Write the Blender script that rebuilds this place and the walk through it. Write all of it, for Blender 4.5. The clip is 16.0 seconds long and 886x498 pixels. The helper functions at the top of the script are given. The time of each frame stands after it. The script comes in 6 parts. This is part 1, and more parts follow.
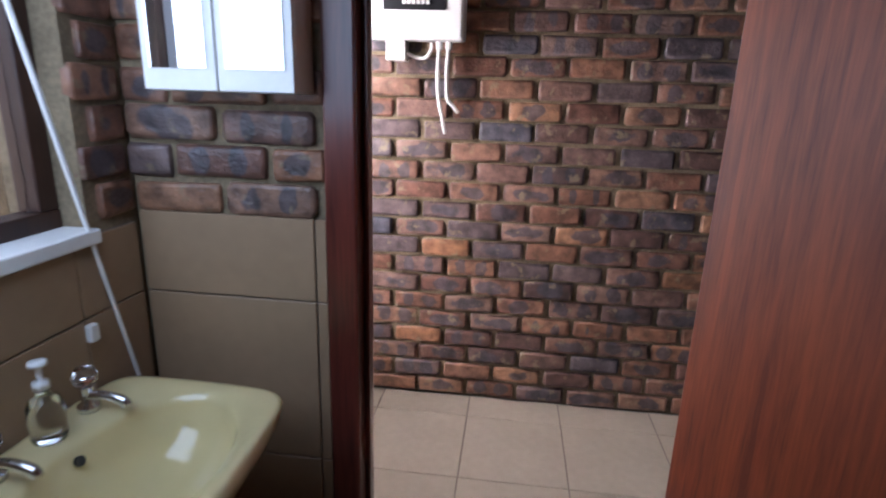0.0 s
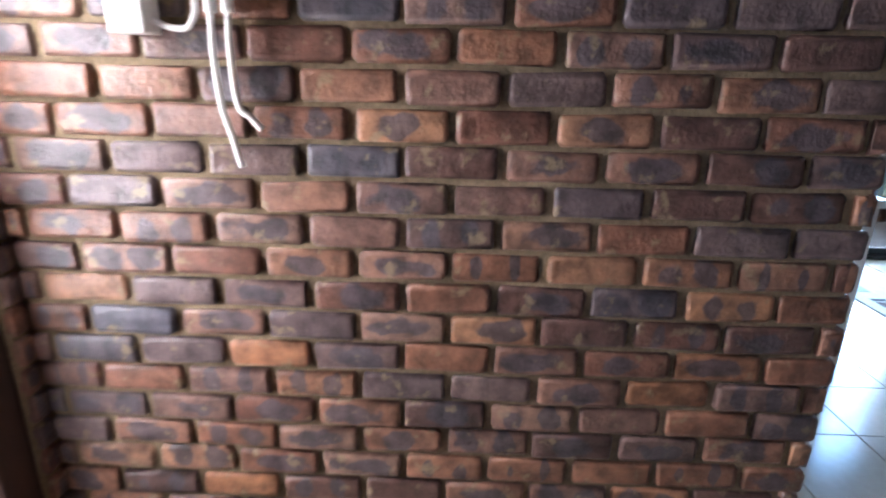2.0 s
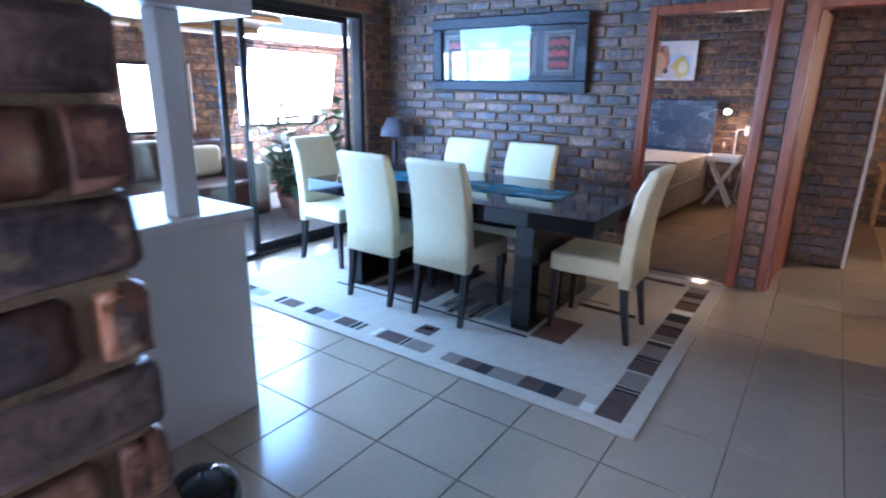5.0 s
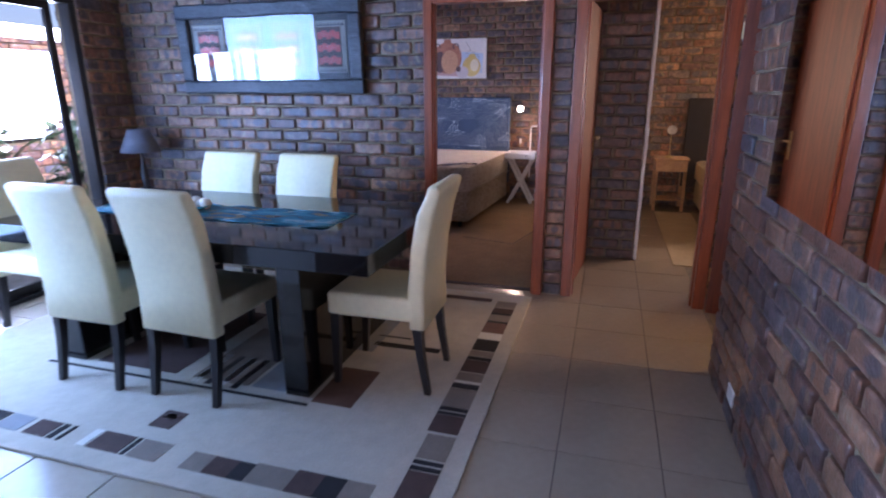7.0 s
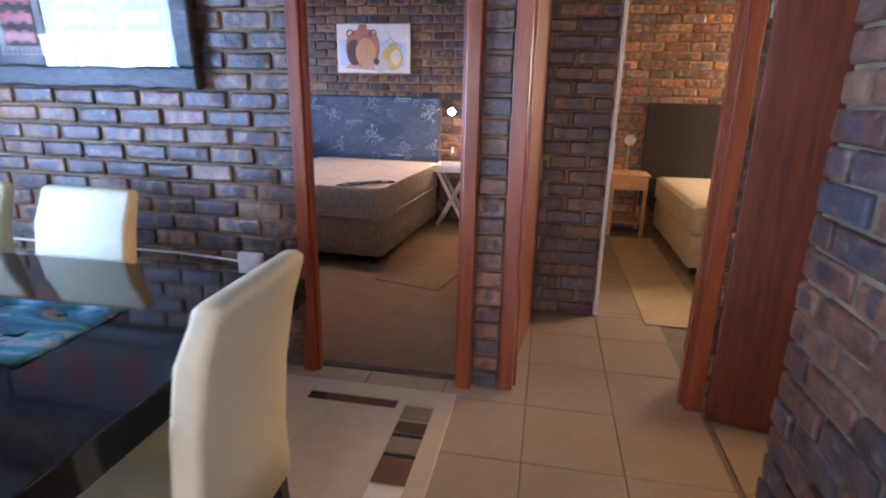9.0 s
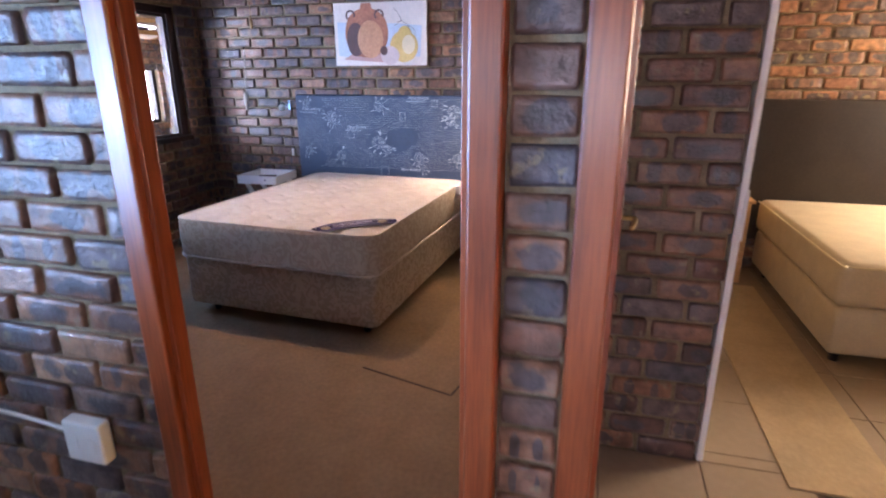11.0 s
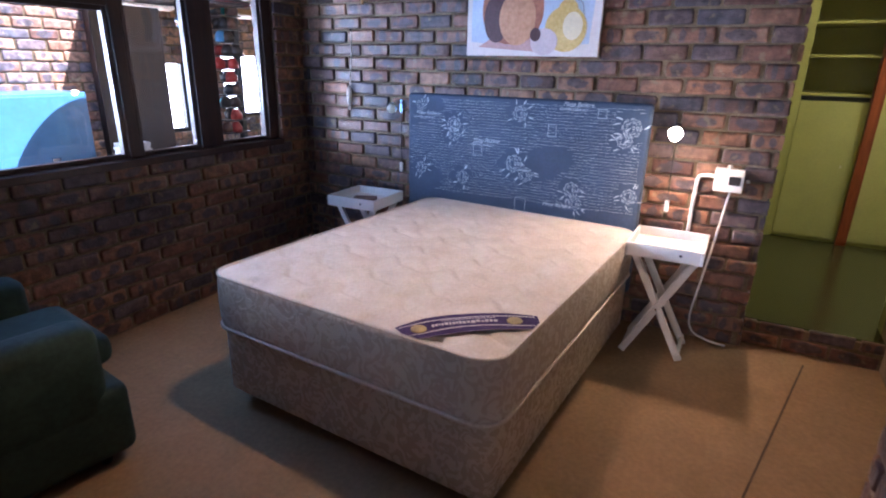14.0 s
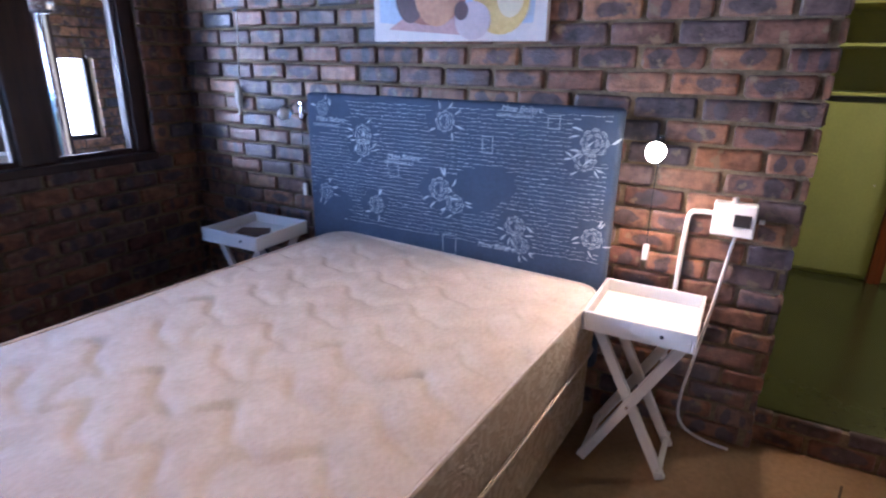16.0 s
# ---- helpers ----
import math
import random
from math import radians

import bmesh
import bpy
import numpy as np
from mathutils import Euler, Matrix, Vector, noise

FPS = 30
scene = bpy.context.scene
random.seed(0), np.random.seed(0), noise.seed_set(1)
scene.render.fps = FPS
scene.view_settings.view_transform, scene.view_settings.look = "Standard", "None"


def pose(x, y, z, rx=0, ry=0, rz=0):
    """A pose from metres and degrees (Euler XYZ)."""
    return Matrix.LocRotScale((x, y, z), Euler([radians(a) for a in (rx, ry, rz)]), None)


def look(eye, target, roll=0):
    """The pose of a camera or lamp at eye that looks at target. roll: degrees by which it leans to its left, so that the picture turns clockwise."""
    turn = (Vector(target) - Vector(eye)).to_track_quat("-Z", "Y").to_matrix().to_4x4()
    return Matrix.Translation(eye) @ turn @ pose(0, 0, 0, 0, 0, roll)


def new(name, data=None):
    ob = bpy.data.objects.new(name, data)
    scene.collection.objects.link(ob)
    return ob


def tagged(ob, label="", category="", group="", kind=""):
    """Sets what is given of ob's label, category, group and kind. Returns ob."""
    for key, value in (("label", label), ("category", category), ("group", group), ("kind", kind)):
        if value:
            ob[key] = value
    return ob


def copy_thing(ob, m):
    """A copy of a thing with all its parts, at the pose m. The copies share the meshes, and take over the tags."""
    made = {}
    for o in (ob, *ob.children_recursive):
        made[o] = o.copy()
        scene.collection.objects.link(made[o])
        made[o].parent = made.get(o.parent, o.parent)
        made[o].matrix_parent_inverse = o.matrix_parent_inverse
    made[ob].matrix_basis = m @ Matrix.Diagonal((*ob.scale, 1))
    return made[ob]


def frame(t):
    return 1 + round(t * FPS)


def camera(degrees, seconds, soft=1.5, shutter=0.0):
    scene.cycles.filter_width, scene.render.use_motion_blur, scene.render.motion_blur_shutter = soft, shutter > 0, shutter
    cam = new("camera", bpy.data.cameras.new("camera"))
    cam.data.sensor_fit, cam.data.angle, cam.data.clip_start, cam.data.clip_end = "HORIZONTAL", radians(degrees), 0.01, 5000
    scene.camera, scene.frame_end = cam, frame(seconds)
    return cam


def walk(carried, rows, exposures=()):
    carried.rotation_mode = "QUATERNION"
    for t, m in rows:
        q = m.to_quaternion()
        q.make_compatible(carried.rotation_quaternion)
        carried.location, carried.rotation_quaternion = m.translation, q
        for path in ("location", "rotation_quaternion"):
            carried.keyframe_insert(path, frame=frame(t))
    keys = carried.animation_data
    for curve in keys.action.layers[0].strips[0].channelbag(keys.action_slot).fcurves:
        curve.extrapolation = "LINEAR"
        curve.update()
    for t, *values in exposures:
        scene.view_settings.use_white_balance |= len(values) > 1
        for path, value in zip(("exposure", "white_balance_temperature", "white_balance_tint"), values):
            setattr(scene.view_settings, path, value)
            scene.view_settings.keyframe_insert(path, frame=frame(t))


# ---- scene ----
cam = camera(78.1, 16.0, 2.0, 0.45)
PATH = [
    (0, (0.046, 0.207, 1.373), (-0.183, 2.118, 0.831), 1.8),
    (0.5, (0.096, 0.394, 1.372), (-0.107, 2.306, 0.822), 1.6),
    (1, (0.138, 0.687, 1.393), (-0.056, 2.598, 0.835), 1.7),
    (1.5, (0.193, 0.993, 1.413), (0.04, 2.899, 0.826), 1.5),
    (2, (0.26, 1.256, 1.436), (0.211, 3.158, 0.82), 1.2),
    (2.5, (0.285, 1.448, 1.442), (0.516, 3.338, 0.832), 1.7),
    (3, (0.371, 1.624, 1.427), (1.006, 3.42, 0.818), 2.3),
    (3.5, (0.5, 1.755, 1.437), (1.449, 3.412, 0.845), 1.5),
    (4, (0.628, 1.899, 1.424), (1.892, 3.334, 0.841), 1.7),
    (4.5, (0.815, 1.954, 1.372), (2.279, 3.194, 0.808), 1.5),
    (5, (0.976, 1.987, 1.373), (2.556, 3.079, 0.812), 1.1),
    (5.2, (1.045, 1.987, 1.371), (2.658, 3.03, 0.811), 0.7),
    (7.3, (1.888, 2.019, 1.362), (3.749, 2.503, 0.812), 0.4),
    (7.5, (2.016, 2.027, 1.358), (3.886, 2.474, 0.807), 0.8),
    (8, (2.341, 2.038, 1.358), (4.225, 2.416, 0.806), 0.8),
    (8.5, (2.673, 2.053, 1.37), (4.56, 2.415, 0.814), 0.8),
    (9, (3.028, 2.091, 1.378), (4.917, 2.442, 0.821), 1.1),
    (9.2, (3.168, 2.09, 1.377), (5.055, 2.445, 0.818), 1.1),
    (11.3, (4.57, 2.301, 1.517), (6.398, 2.823, 0.894), -0.1),
    (11.5, (4.672, 2.355, 1.538), (6.491, 2.893, 0.904), 0.1),
    (12, (4.957, 2.449, 1.517), (6.747, 3.076, 0.884), 0.3),
    (12.5, (5.153, 2.527, 1.489), (6.908, 3.252, 0.86), 0.6),
    (13, (5.352, 2.636, 1.496), (7.076, 3.426, 0.861), 0.8),
    (13.5, (5.487, 2.726, 1.485), (7.19, 3.56, 0.849), 1.0),
    (14, (5.679, 2.802, 1.493), (7.352, 3.69, 0.851), 1.2),
    (14.5, (5.878, 2.835, 1.49), (7.531, 3.758, 0.845), 1.3),
    (15, (6.154, 2.865, 1.493), (7.794, 3.807, 0.842), 1.2),
    (15.5, (6.415, 2.866, 1.483), (8.057, 3.806, 0.834), 1.1),
    (16, (6.717, 2.836, 1.454), (8.386, 3.732, 0.813), 1.1),
]
walk(cam, [(t, look(eye, target, roll)) for t, eye, target, roll in PATH],
     [(0, 1.5, 5700, 20), (1, 1.55, 5100, 18), (1.5, 1.6, 5200, 16), (2.5, 1.75, 6000, 19), (4, 1.6, 5800, 22), (5, 1.55, 5200, 24), (7.5, 1.2, 5650, 38),
      (8.5, 1.5, 5900, 36), (9, 1.75, 5950, 34), (11.5, 2.05, 5750, 29), (12.5, 2.05, 5600, 28), (13.5, 1.95, 5450, 27), (16, 1.6, 5100, 28)])

# ---- world and large lights ----
world = bpy.data.worlds.new("sky_world")
scene.world = world
world.use_nodes = True
_wn = world.node_tree
_sky = _wn.nodes.new("ShaderNodeTexSky")
_sky.sky_type, _sky.sun_disc = "NISHITA", False
_sky.sun_elevation, _sky.sun_rotation = radians(51), radians(157)
_wn.links.new(_sky.outputs[0], _wn.nodes["Background"].inputs[0])
_wn.nodes["Background"].inputs[1].default_value = 0.06


def lamp(name, kind, energy, color, m, size=0.1, size_y=None, angle=None):
    data = bpy.data.lights.new(name, kind)
    data.energy, data.color = energy, color
    if kind == "AREA":
        data.shape, data.size, data.size_y = "RECTANGLE", size, size_y or size
    elif kind == "SUN":
        data.angle = radians(angle)
    else:
        data.shadow_soft_size = size
        if kind == "SPOT":
            data.spot_size, data.spot_blend = radians(angle), 0.5
    ob = new(name, data)
    ob.matrix_world = m
    return ob


COOL = (0.80, 0.90, 1.0)
lamp("sun", "SUN", 5.0, (1.0, 0.95, 0.86), look((0, 0, 0), (-0.25, 0.58, -0.78)), angle=0.5)
lamp("slider_daylight", "AREA", 50, (0.36, 0.65, 1.0), look((3.25, 5.66, 1.25), (3.6, 0, 1.15)), 1.6, 1.5)
lamp("patio_west_window_daylight", "AREA", 115, (0.36, 0.66, 1.0), look((0.45, 7.90, 1.22), (4.3, 3.2, 1.1)), 2.6, 0.72)
lamp("bedroom_window_daylight", "AREA", 3.4, (0.26, 0.55, 1.0), look((7.27, 5.70, 1.5), (7.27, 2.0, 1.40)), 1.35, 0.9)
lamp("entry_door_daylight", "AREA", 21, (1.0, 0.92, 0.83), look((-1.05, 2.20, 1.30), (-0.56, 2.52, 1.10)), 0.5, 1.4)
lamp("bath_window_daylight", "AREA", 2.8, (0.66, 0.83, 1.0), look((-0.79, 0.72, 1.55), (-0.66, 1.4, 1.05)), 0.8, 0.7)
# added fill from the west, set in an unseen kitchen window
lamp("kitchen_west_fill", "AREA", 6, (0.82, 0.91, 1.0), look((-2.34, 4.3, 1.5), (3, 3.8, 0.9)), 1.9, 0.9)
# warm fill added for the guest bedroom, its source unseen
lamp("guest_warm_fill", "AREA", 42, (1.0, 0.76, 0.42), look((8.35, -1.2, 1.6), (6.4, 1.6, 0.7)), 1.1, 1.0)
# orange fill added from the lobby, where no source is known
lamp("lobby_warm_fill", "AREA", 19, (1.0, 0.60, 0.14), look((4.92, -1.22, 1.55), (4.9, 2.6, 1.4)), 0.75, 0.95)
# fill added inside the dressing room to brighten the green cupboard
lamp("dressing_fill", "AREA", 6.5, (1.0, 0.93, 0.58), look((10.3, 0.95, 2.1), (10.7, 2.5, 1.2)), 0.7, 0.7)
lamp("patio_window_daylight", "AREA", 90, (0.72, 0.87, 1.0), look((6.0, 7.9, 1.4), (6.2, 5.0, 0.9)), 1.5, 0.8)
lamp("bedside_bulb_light", "SPOT", 9, (1.0, 0.64, 0.34), look((8.755, 3.10, 1.165), (8.2, 2.92, 0.45)), 0.026, angle=165)
lamp("bedroom_ceiling_light", "SPOT", 16, (1.0, 0.66, 0.38), look((7.38, 3.88, 2.17), (7.379, 3.879, 0.0)), 0.03, angle=98)

# ---- materials ----


def mat(name, base, rough=0.6, metal=0.0, var=0.12, scale=6.0, bump=0.0, bump_scale=40.0, second=None, coat=0.0, spec=0.5, stretch=(1, 1, 1), coords="Object"):
    """A surface with two scales of colour change and a fine relief."""
    m = bpy.data.materials.new(name)
    m.use_nodes = True
    nt = m.node_tree
    n, li = nt.nodes, nt.links
    b = n["Principled BSDF"]
    b.inputs["Roughness"].default_value, b.inputs["Metallic"].default_value = rough, metal
    b.inputs["Coat Weight"].default_value = coat
    b.inputs["Specular IOR Level"].default_value = spec
    tc, mp = n.new("ShaderNodeTexCoord"), n.new("ShaderNodeMapping")
    li.new(tc.outputs[coords], mp.inputs[0])
    mp.inputs["Scale"].default_value = stretch
    n1, n2 = n.new("ShaderNodeTexNoise"), n.new("ShaderNodeTexNoise")
    n1.inputs["Scale"].default_value, n1.inputs["Detail"].default_value = scale, 3
    n2.inputs["Scale"].default_value, n2.inputs["Detail"].default_value = scale * 9, 5
    for k in (n1, n2):
        li.new(mp.outputs[0], k.inputs["Vector"])
    add = n.new("ShaderNodeMath")
    add.operation = "ADD"
    li.new(n1.outputs[0], add.inputs[0])
    li.new(n2.outputs[0], add.inputs[1])
    ramp = n.new("ShaderNodeValToRGB")
    dark = tuple(max(0.0, c * (1 - var * 2)) for c in base)
    light = second or tuple(min(1.0, c * (1 + var)) for c in base)
    ramp.color_ramp.elements[0].position, ramp.color_ramp.elements[0].color = 0.3, (*dark, 1)
    ramp.color_ramp.elements[1].position, ramp.color_ramp.elements[1].color = 0.72, (*light, 1)
    half = n.new("ShaderNodeMath")
    half.operation, half.inputs[1].default_value = "MULTIPLY", 0.5
    li.new(add.outputs[0], half.inputs[0])
    li.new(half.outputs[0], ramp.inputs[0])
    li.new(ramp.outputs[0], b.inputs["Base Color"])
    if bump:
        n3, bp = n.new("ShaderNodeTexNoise"), n.new("ShaderNodeBump")
        n3.inputs["Scale"].default_value, n3.inputs["Detail"].default_value = bump_scale, 4
        li.new(mp.outputs[0], n3.inputs["Vector"])
        bp.inputs["Strength"].default_value, bp.inputs["Distance"].default_value = bump, 0.004
        li.new(n3.outputs[0], bp.inputs["Height"])
        li.new(bp.outputs[0], b.inputs["Normal"])
    return m


def brick_mat(name, island, tint=(1, 1, 1)):
    """Face brick: red-brown, orange and blue-black pieces with dark flashed patches."""
    m = bpy.data.materials.new(name)
    m.use_nodes = True
    nt = m.node_tree
    n, li = nt.nodes, nt.links
    b = n["Principled BSDF"]
    if island:
        rnd = n.new("ShaderNodeNewGeometry").outputs["Random Per Island"]
    else:
        rnd = n.new("ShaderNodeObjectInfo").outputs["Random"]
    ramp = n.new("ShaderNodeValToRGB")
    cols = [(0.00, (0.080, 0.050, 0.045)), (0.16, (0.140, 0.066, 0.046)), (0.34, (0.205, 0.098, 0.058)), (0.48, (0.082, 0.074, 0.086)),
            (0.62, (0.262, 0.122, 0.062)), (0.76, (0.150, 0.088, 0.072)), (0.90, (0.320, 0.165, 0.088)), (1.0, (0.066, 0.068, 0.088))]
    el = ramp.color_ramp.elements
    el[0].position, el[1].position = 0.0, 1.0
    for p, c in cols[1:-1]:
        el.new(p)
    for e, (p, c) in zip(el, cols):
        e.position, e.color = p, (*[c[i] * tint[i] for i in range(3)], 1)
    li.new(rnd, ramp.inputs[0])
    tc = n.new("ShaderNodeTexCoord")
    off = n.new("ShaderNodeVectorMath")
    off.operation = "MULTIPLY_ADD"
    comb = n.new("ShaderNodeCombineXYZ")
    sc = n.new("ShaderNodeMath")
    sc.operation, sc.inputs[1].default_value = "MULTIPLY", 37.0
    li.new(rnd, sc.inputs[0])
    for k in (0, 1, 2):
        li.new(sc.outputs[0], comb.inputs[k])
    off.inputs[1].default_value = (1, 1, 1)
    li.new(n.new("ShaderNodeNewGeometry").outputs["Position"], off.inputs[0])
    li.new(comb.outputs[0], off.inputs[2])
    def noise_at(scale, detail):
        k = n.new("ShaderNodeTexNoise")
        k.inputs["Scale"].default_value, k.inputs["Detail"].default_value = scale, detail
        li.new(off.outputs[0], k.inputs["Vector"])
        return k.outputs[0]
    patch, grain, blot = noise_at(14, 3), noise_at(85, 4), noise_at(22, 3)
    def op(kind, x, y=None, z=None):
        k = n.new("ShaderNodeMath")
        k.operation = kind
        for q, val in enumerate((x, y, z)):
            if val is None:
                continue
            if isinstance(val, (int, float)):
                k.inputs[q].default_value = val
            else:
                li.new(val, k.inputs[q])
        return k.outputs[0]
    pr = n.new("ShaderNodeValToRGB")
    if island:
        pr.color_ramp.elements[0].position, pr.color_ramp.elements[1].position = 0.50, 0.60
        li.new(patch, pr.inputs[0])
    else:
        # one or two dark ovals left by the kiln, orange towards the ends
        sep = n.new("ShaderNodeSeparateXYZ")
        li.new(tc.outputs["Object"], sep.inputs[0])
        wobble = op("MULTIPLY_ADD", patch, 2.4, -1.2)
        r2 = op("FRACT", op("MULTIPLY", rnd, 17.3))
        r3 = op("FRACT", op("MULTIPLY", rnd, 53.9))
        two = op("GREATER_THAN", r3, 0.6)
        ax = op("ABSOLUTE", sep.outputs[0])
        xs = op("ADD", op("MULTIPLY", two, op("SUBTRACT", ax, 0.048)), op("MULTIPLY", op("SUBTRACT", 1.0, two), op("ADD", sep.outputs[0], op("MULTIPLY_ADD", r2, 0.05, -0.025))))
        wide = op("MULTIPLY_ADD", two, -0.042, op("MULTIPLY_ADD", r2, 0.05, 0.055))
        ex = op("DIVIDE", xs, wide)
        ez = op("DIVIDE", sep.outputs[2], op("MULTIPLY_ADD", r3, 0.016, 0.026))
        dist = op("ADD", op("SQRT", op("ADD", op("MULTIPLY", ex, ex), op("MULTIPLY", ez, ez))), wobble)
        gate = op("MULTIPLY", op("LESS_THAN", r2, 0.66), 1.0)
        shade = op("MULTIPLY", op("SUBTRACT", 1.0, op("SMOOTH_MIN", dist, 1.0, 0.05)), 4.0)
        pr.color_ramp.elements[0].position, pr.color_ramp.elements[1].position = 0.05, 1.0
        li.new(op("MULTIPLY", shade, gate), pr.inputs[0])
    mx = n.new("ShaderNodeMixRGB")
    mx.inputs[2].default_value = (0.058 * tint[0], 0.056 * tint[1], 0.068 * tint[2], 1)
    fac = n.new("ShaderNodeMath")
    fac.operation, fac.inputs[1].default_value = "MULTIPLY", 0.80
    li.new(pr.outputs[0], fac.inputs[0])
    li.new(fac.outputs[0], mx.inputs[0])
    li.new(ramp.outputs[0], mx.inputs[1])
    br = n.new("ShaderNodeValToRGB")
    br.color_ramp.elements[0].position, br.color_ramp.elements[0].color = 0.32, (0.55, 0.55, 0.55, 1)
    br.color_ramp.elements[1].position, br.color_ramp.elements[1].color = 0.70, (1.45, 1.4, 1.36, 1)
    li.new(blot, br.inputs[0])
    mul = n.new("ShaderNodeMixRGB")
    mul.blend_type, mul.inputs[0].default_value = "MULTIPLY", 1.0
    li.new(mx.outputs[0], mul.inputs[1])
    li.new(br.outputs[0], mul.inputs[2])
    # mortar smeared over the brick
    smear = n.new("ShaderNodeValToRGB")
    smear.color_ramp.elements[0].position, smear.color_ramp.elements[1].position = 0.60, 0.69
    smear.color_ramp.elements[1].color = (0.75, 0.75, 0.75, 1)
    li.new(noise_at(21, 6), smear.inputs[0])
    lime = n.new("ShaderNodeMixRGB")
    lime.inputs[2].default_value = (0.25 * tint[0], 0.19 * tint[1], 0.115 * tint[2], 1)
    li.new(smear.outputs[0], lime.inputs[0])
    li.new(mul.outputs[0], lime.inputs[1])
    li.new(lime.outputs[0], b.inputs["Base Color"])
    add = n.new("ShaderNodeMath")
    add.operation = "ADD"
    li.new(grain, add.inputs[0])
    li.new(blot, add.inputs[1])
    bp = n.new("ShaderNodeBump")
    bp.inputs["Strength"].default_value, bp.inputs["Distance"].default_value = 0.6, 0.006
    li.new(add.outputs[0], bp.inputs["Height"])
    li.new(bp.outputs[0], b.inputs["Normal"])
    rr = n.new("ShaderNodeMapRange")
    rr.inputs[3].default_value, rr.inputs[4].default_value = 0.2, 0.52
    li.new(grain, rr.inputs[0])
    li.new(rr.outputs[0], b.inputs["Roughness"])
    return m


def wood_mat(name, c1, c2, rough, along=2, scale=1.0, coat=0.0):
    """Varnished wood, its grain running along one axis."""
    m = bpy.data.materials.new(name)
    m.use_nodes = True
    nt = m.node_tree
    n, li = nt.nodes, nt.links
    b = n["Principled BSDF"]
    tc, mp = n.new("ShaderNodeTexCoord"), n.new("ShaderNodeMapping")
    s = [14.0 * scale, 14.0 * scale, 14.0 * scale]
    s[along] = 0.9 * scale
    mp.inputs["Scale"].default_value = s
    li.new(tc.outputs["Object"], mp.inputs[0])
    n1, n2 = n.new("ShaderNodeTexNoise"), n.new("ShaderNodeTexNoise")
    n1.inputs["Scale"].default_value, n1.inputs["Detail"].default_value, n1.inputs["Distortion"].default_value = 1.6, 4, 0.6
    n2.inputs["Scale"].default_value, n2.inputs["Detail"].default_value = 9, 6
    for k in (n1, n2):
        li.new(mp.outputs[0], k.inputs["Vector"])
    mixf = n.new("ShaderNodeMath")
    mixf.operation, mixf.inputs[2].default_value = "MULTIPLY_ADD", 0.0
    add = n.new("ShaderNodeMath")
    add.operation = "ADD"
    li.new(n1.outputs[0], add.inputs[0])
    li.new(n2.outputs[0], mixf.inputs[0])
    mixf.inputs[1].default_value = 0.6
    li.new(mixf.outputs[0], add.inputs[1])
    ramp = n.new("ShaderNodeValToRGB")
    ramp.color_ramp.elements[0].position, ramp.color_ramp.elements[0].color = 0.55, (*c1, 1)
    ramp.color_ramp.elements[1].position, ramp.color_ramp.elements[1].color = 1.0, (*c2, 1)
    li.new(add.outputs[0], ramp.inputs[0])
    li.new(ramp.outputs[0], b.inputs["Base Color"])
    b.inputs["Roughness"].default_value, b.inputs["Coat Weight"].default_value = rough, coat
    b.inputs["Coat Roughness"].default_value = 0.15
    bp = n.new("ShaderNodeBump")
    bp.inputs["Strength"].default_value, bp.inputs["Distance"].default_value = 0.15, 0.002
    li.new(add.outputs[0], bp.inputs["Height"])
    li.new(bp.outputs[0], b.inputs["Normal"])
    return m


def damask_mat(name, matt, satin):
    """Woven scrolls: satin figures on a matt ground."""
    m = bpy.data.materials.new(name)
    m.use_nodes = True
    nt = m.node_tree
    n, li = nt.nodes, nt.links
    b = n["Principled BSDF"]
    tc, fig, weave = n.new("ShaderNodeTexCoord"), n.new("ShaderNodeTexNoise"), n.new("ShaderNodeTexNoise")
    fig.inputs["Scale"].default_value, fig.inputs["Detail"].default_value, fig.inputs["Distortion"].default_value = 15, 1.5, 2.6
    weave.inputs["Scale"].default_value, weave.inputs["Detail"].default_value = 320, 3
    for k in (fig, weave):
        li.new(tc.outputs["Object"], k.inputs["Vector"])
    edge = n.new("ShaderNodeValToRGB")
    edge.color_ramp.elements[0].position, edge.color_ramp.elements[1].position = 0.47, 0.54
    li.new(fig.outputs[0], edge.inputs[0])
    mix = n.new("ShaderNodeMixRGB")
    mix.inputs[1].default_value, mix.inputs[2].default_value = (*matt, 1), (*satin, 1)
    li.new(edge.outputs[0], mix.inputs[0])
    li.new(mix.outputs[0], b.inputs["Base Color"])
    rough = n.new("ShaderNodeMapRange")
    rough.inputs[3].default_value, rough.inputs[4].default_value = 0.8, 0.42
    li.new(edge.outputs[0], rough.inputs[0])
    li.new(rough.outputs[0], b.inputs["Roughness"])
    add = n.new("ShaderNodeMath")
    add.operation = "ADD"
    li.new(edge.outputs[0], add.inputs[0])
    li.new(weave.outputs[0], add.inputs[1])
    bp = n.new("ShaderNodeBump")
    bp.inputs["Strength"].default_value, bp.inputs["Distance"].default_value = 0.5, 0.003
    li.new(add.outputs[0], bp.inputs["Height"])
    li.new(bp.outputs[0], b.inputs["Normal"])
    return m


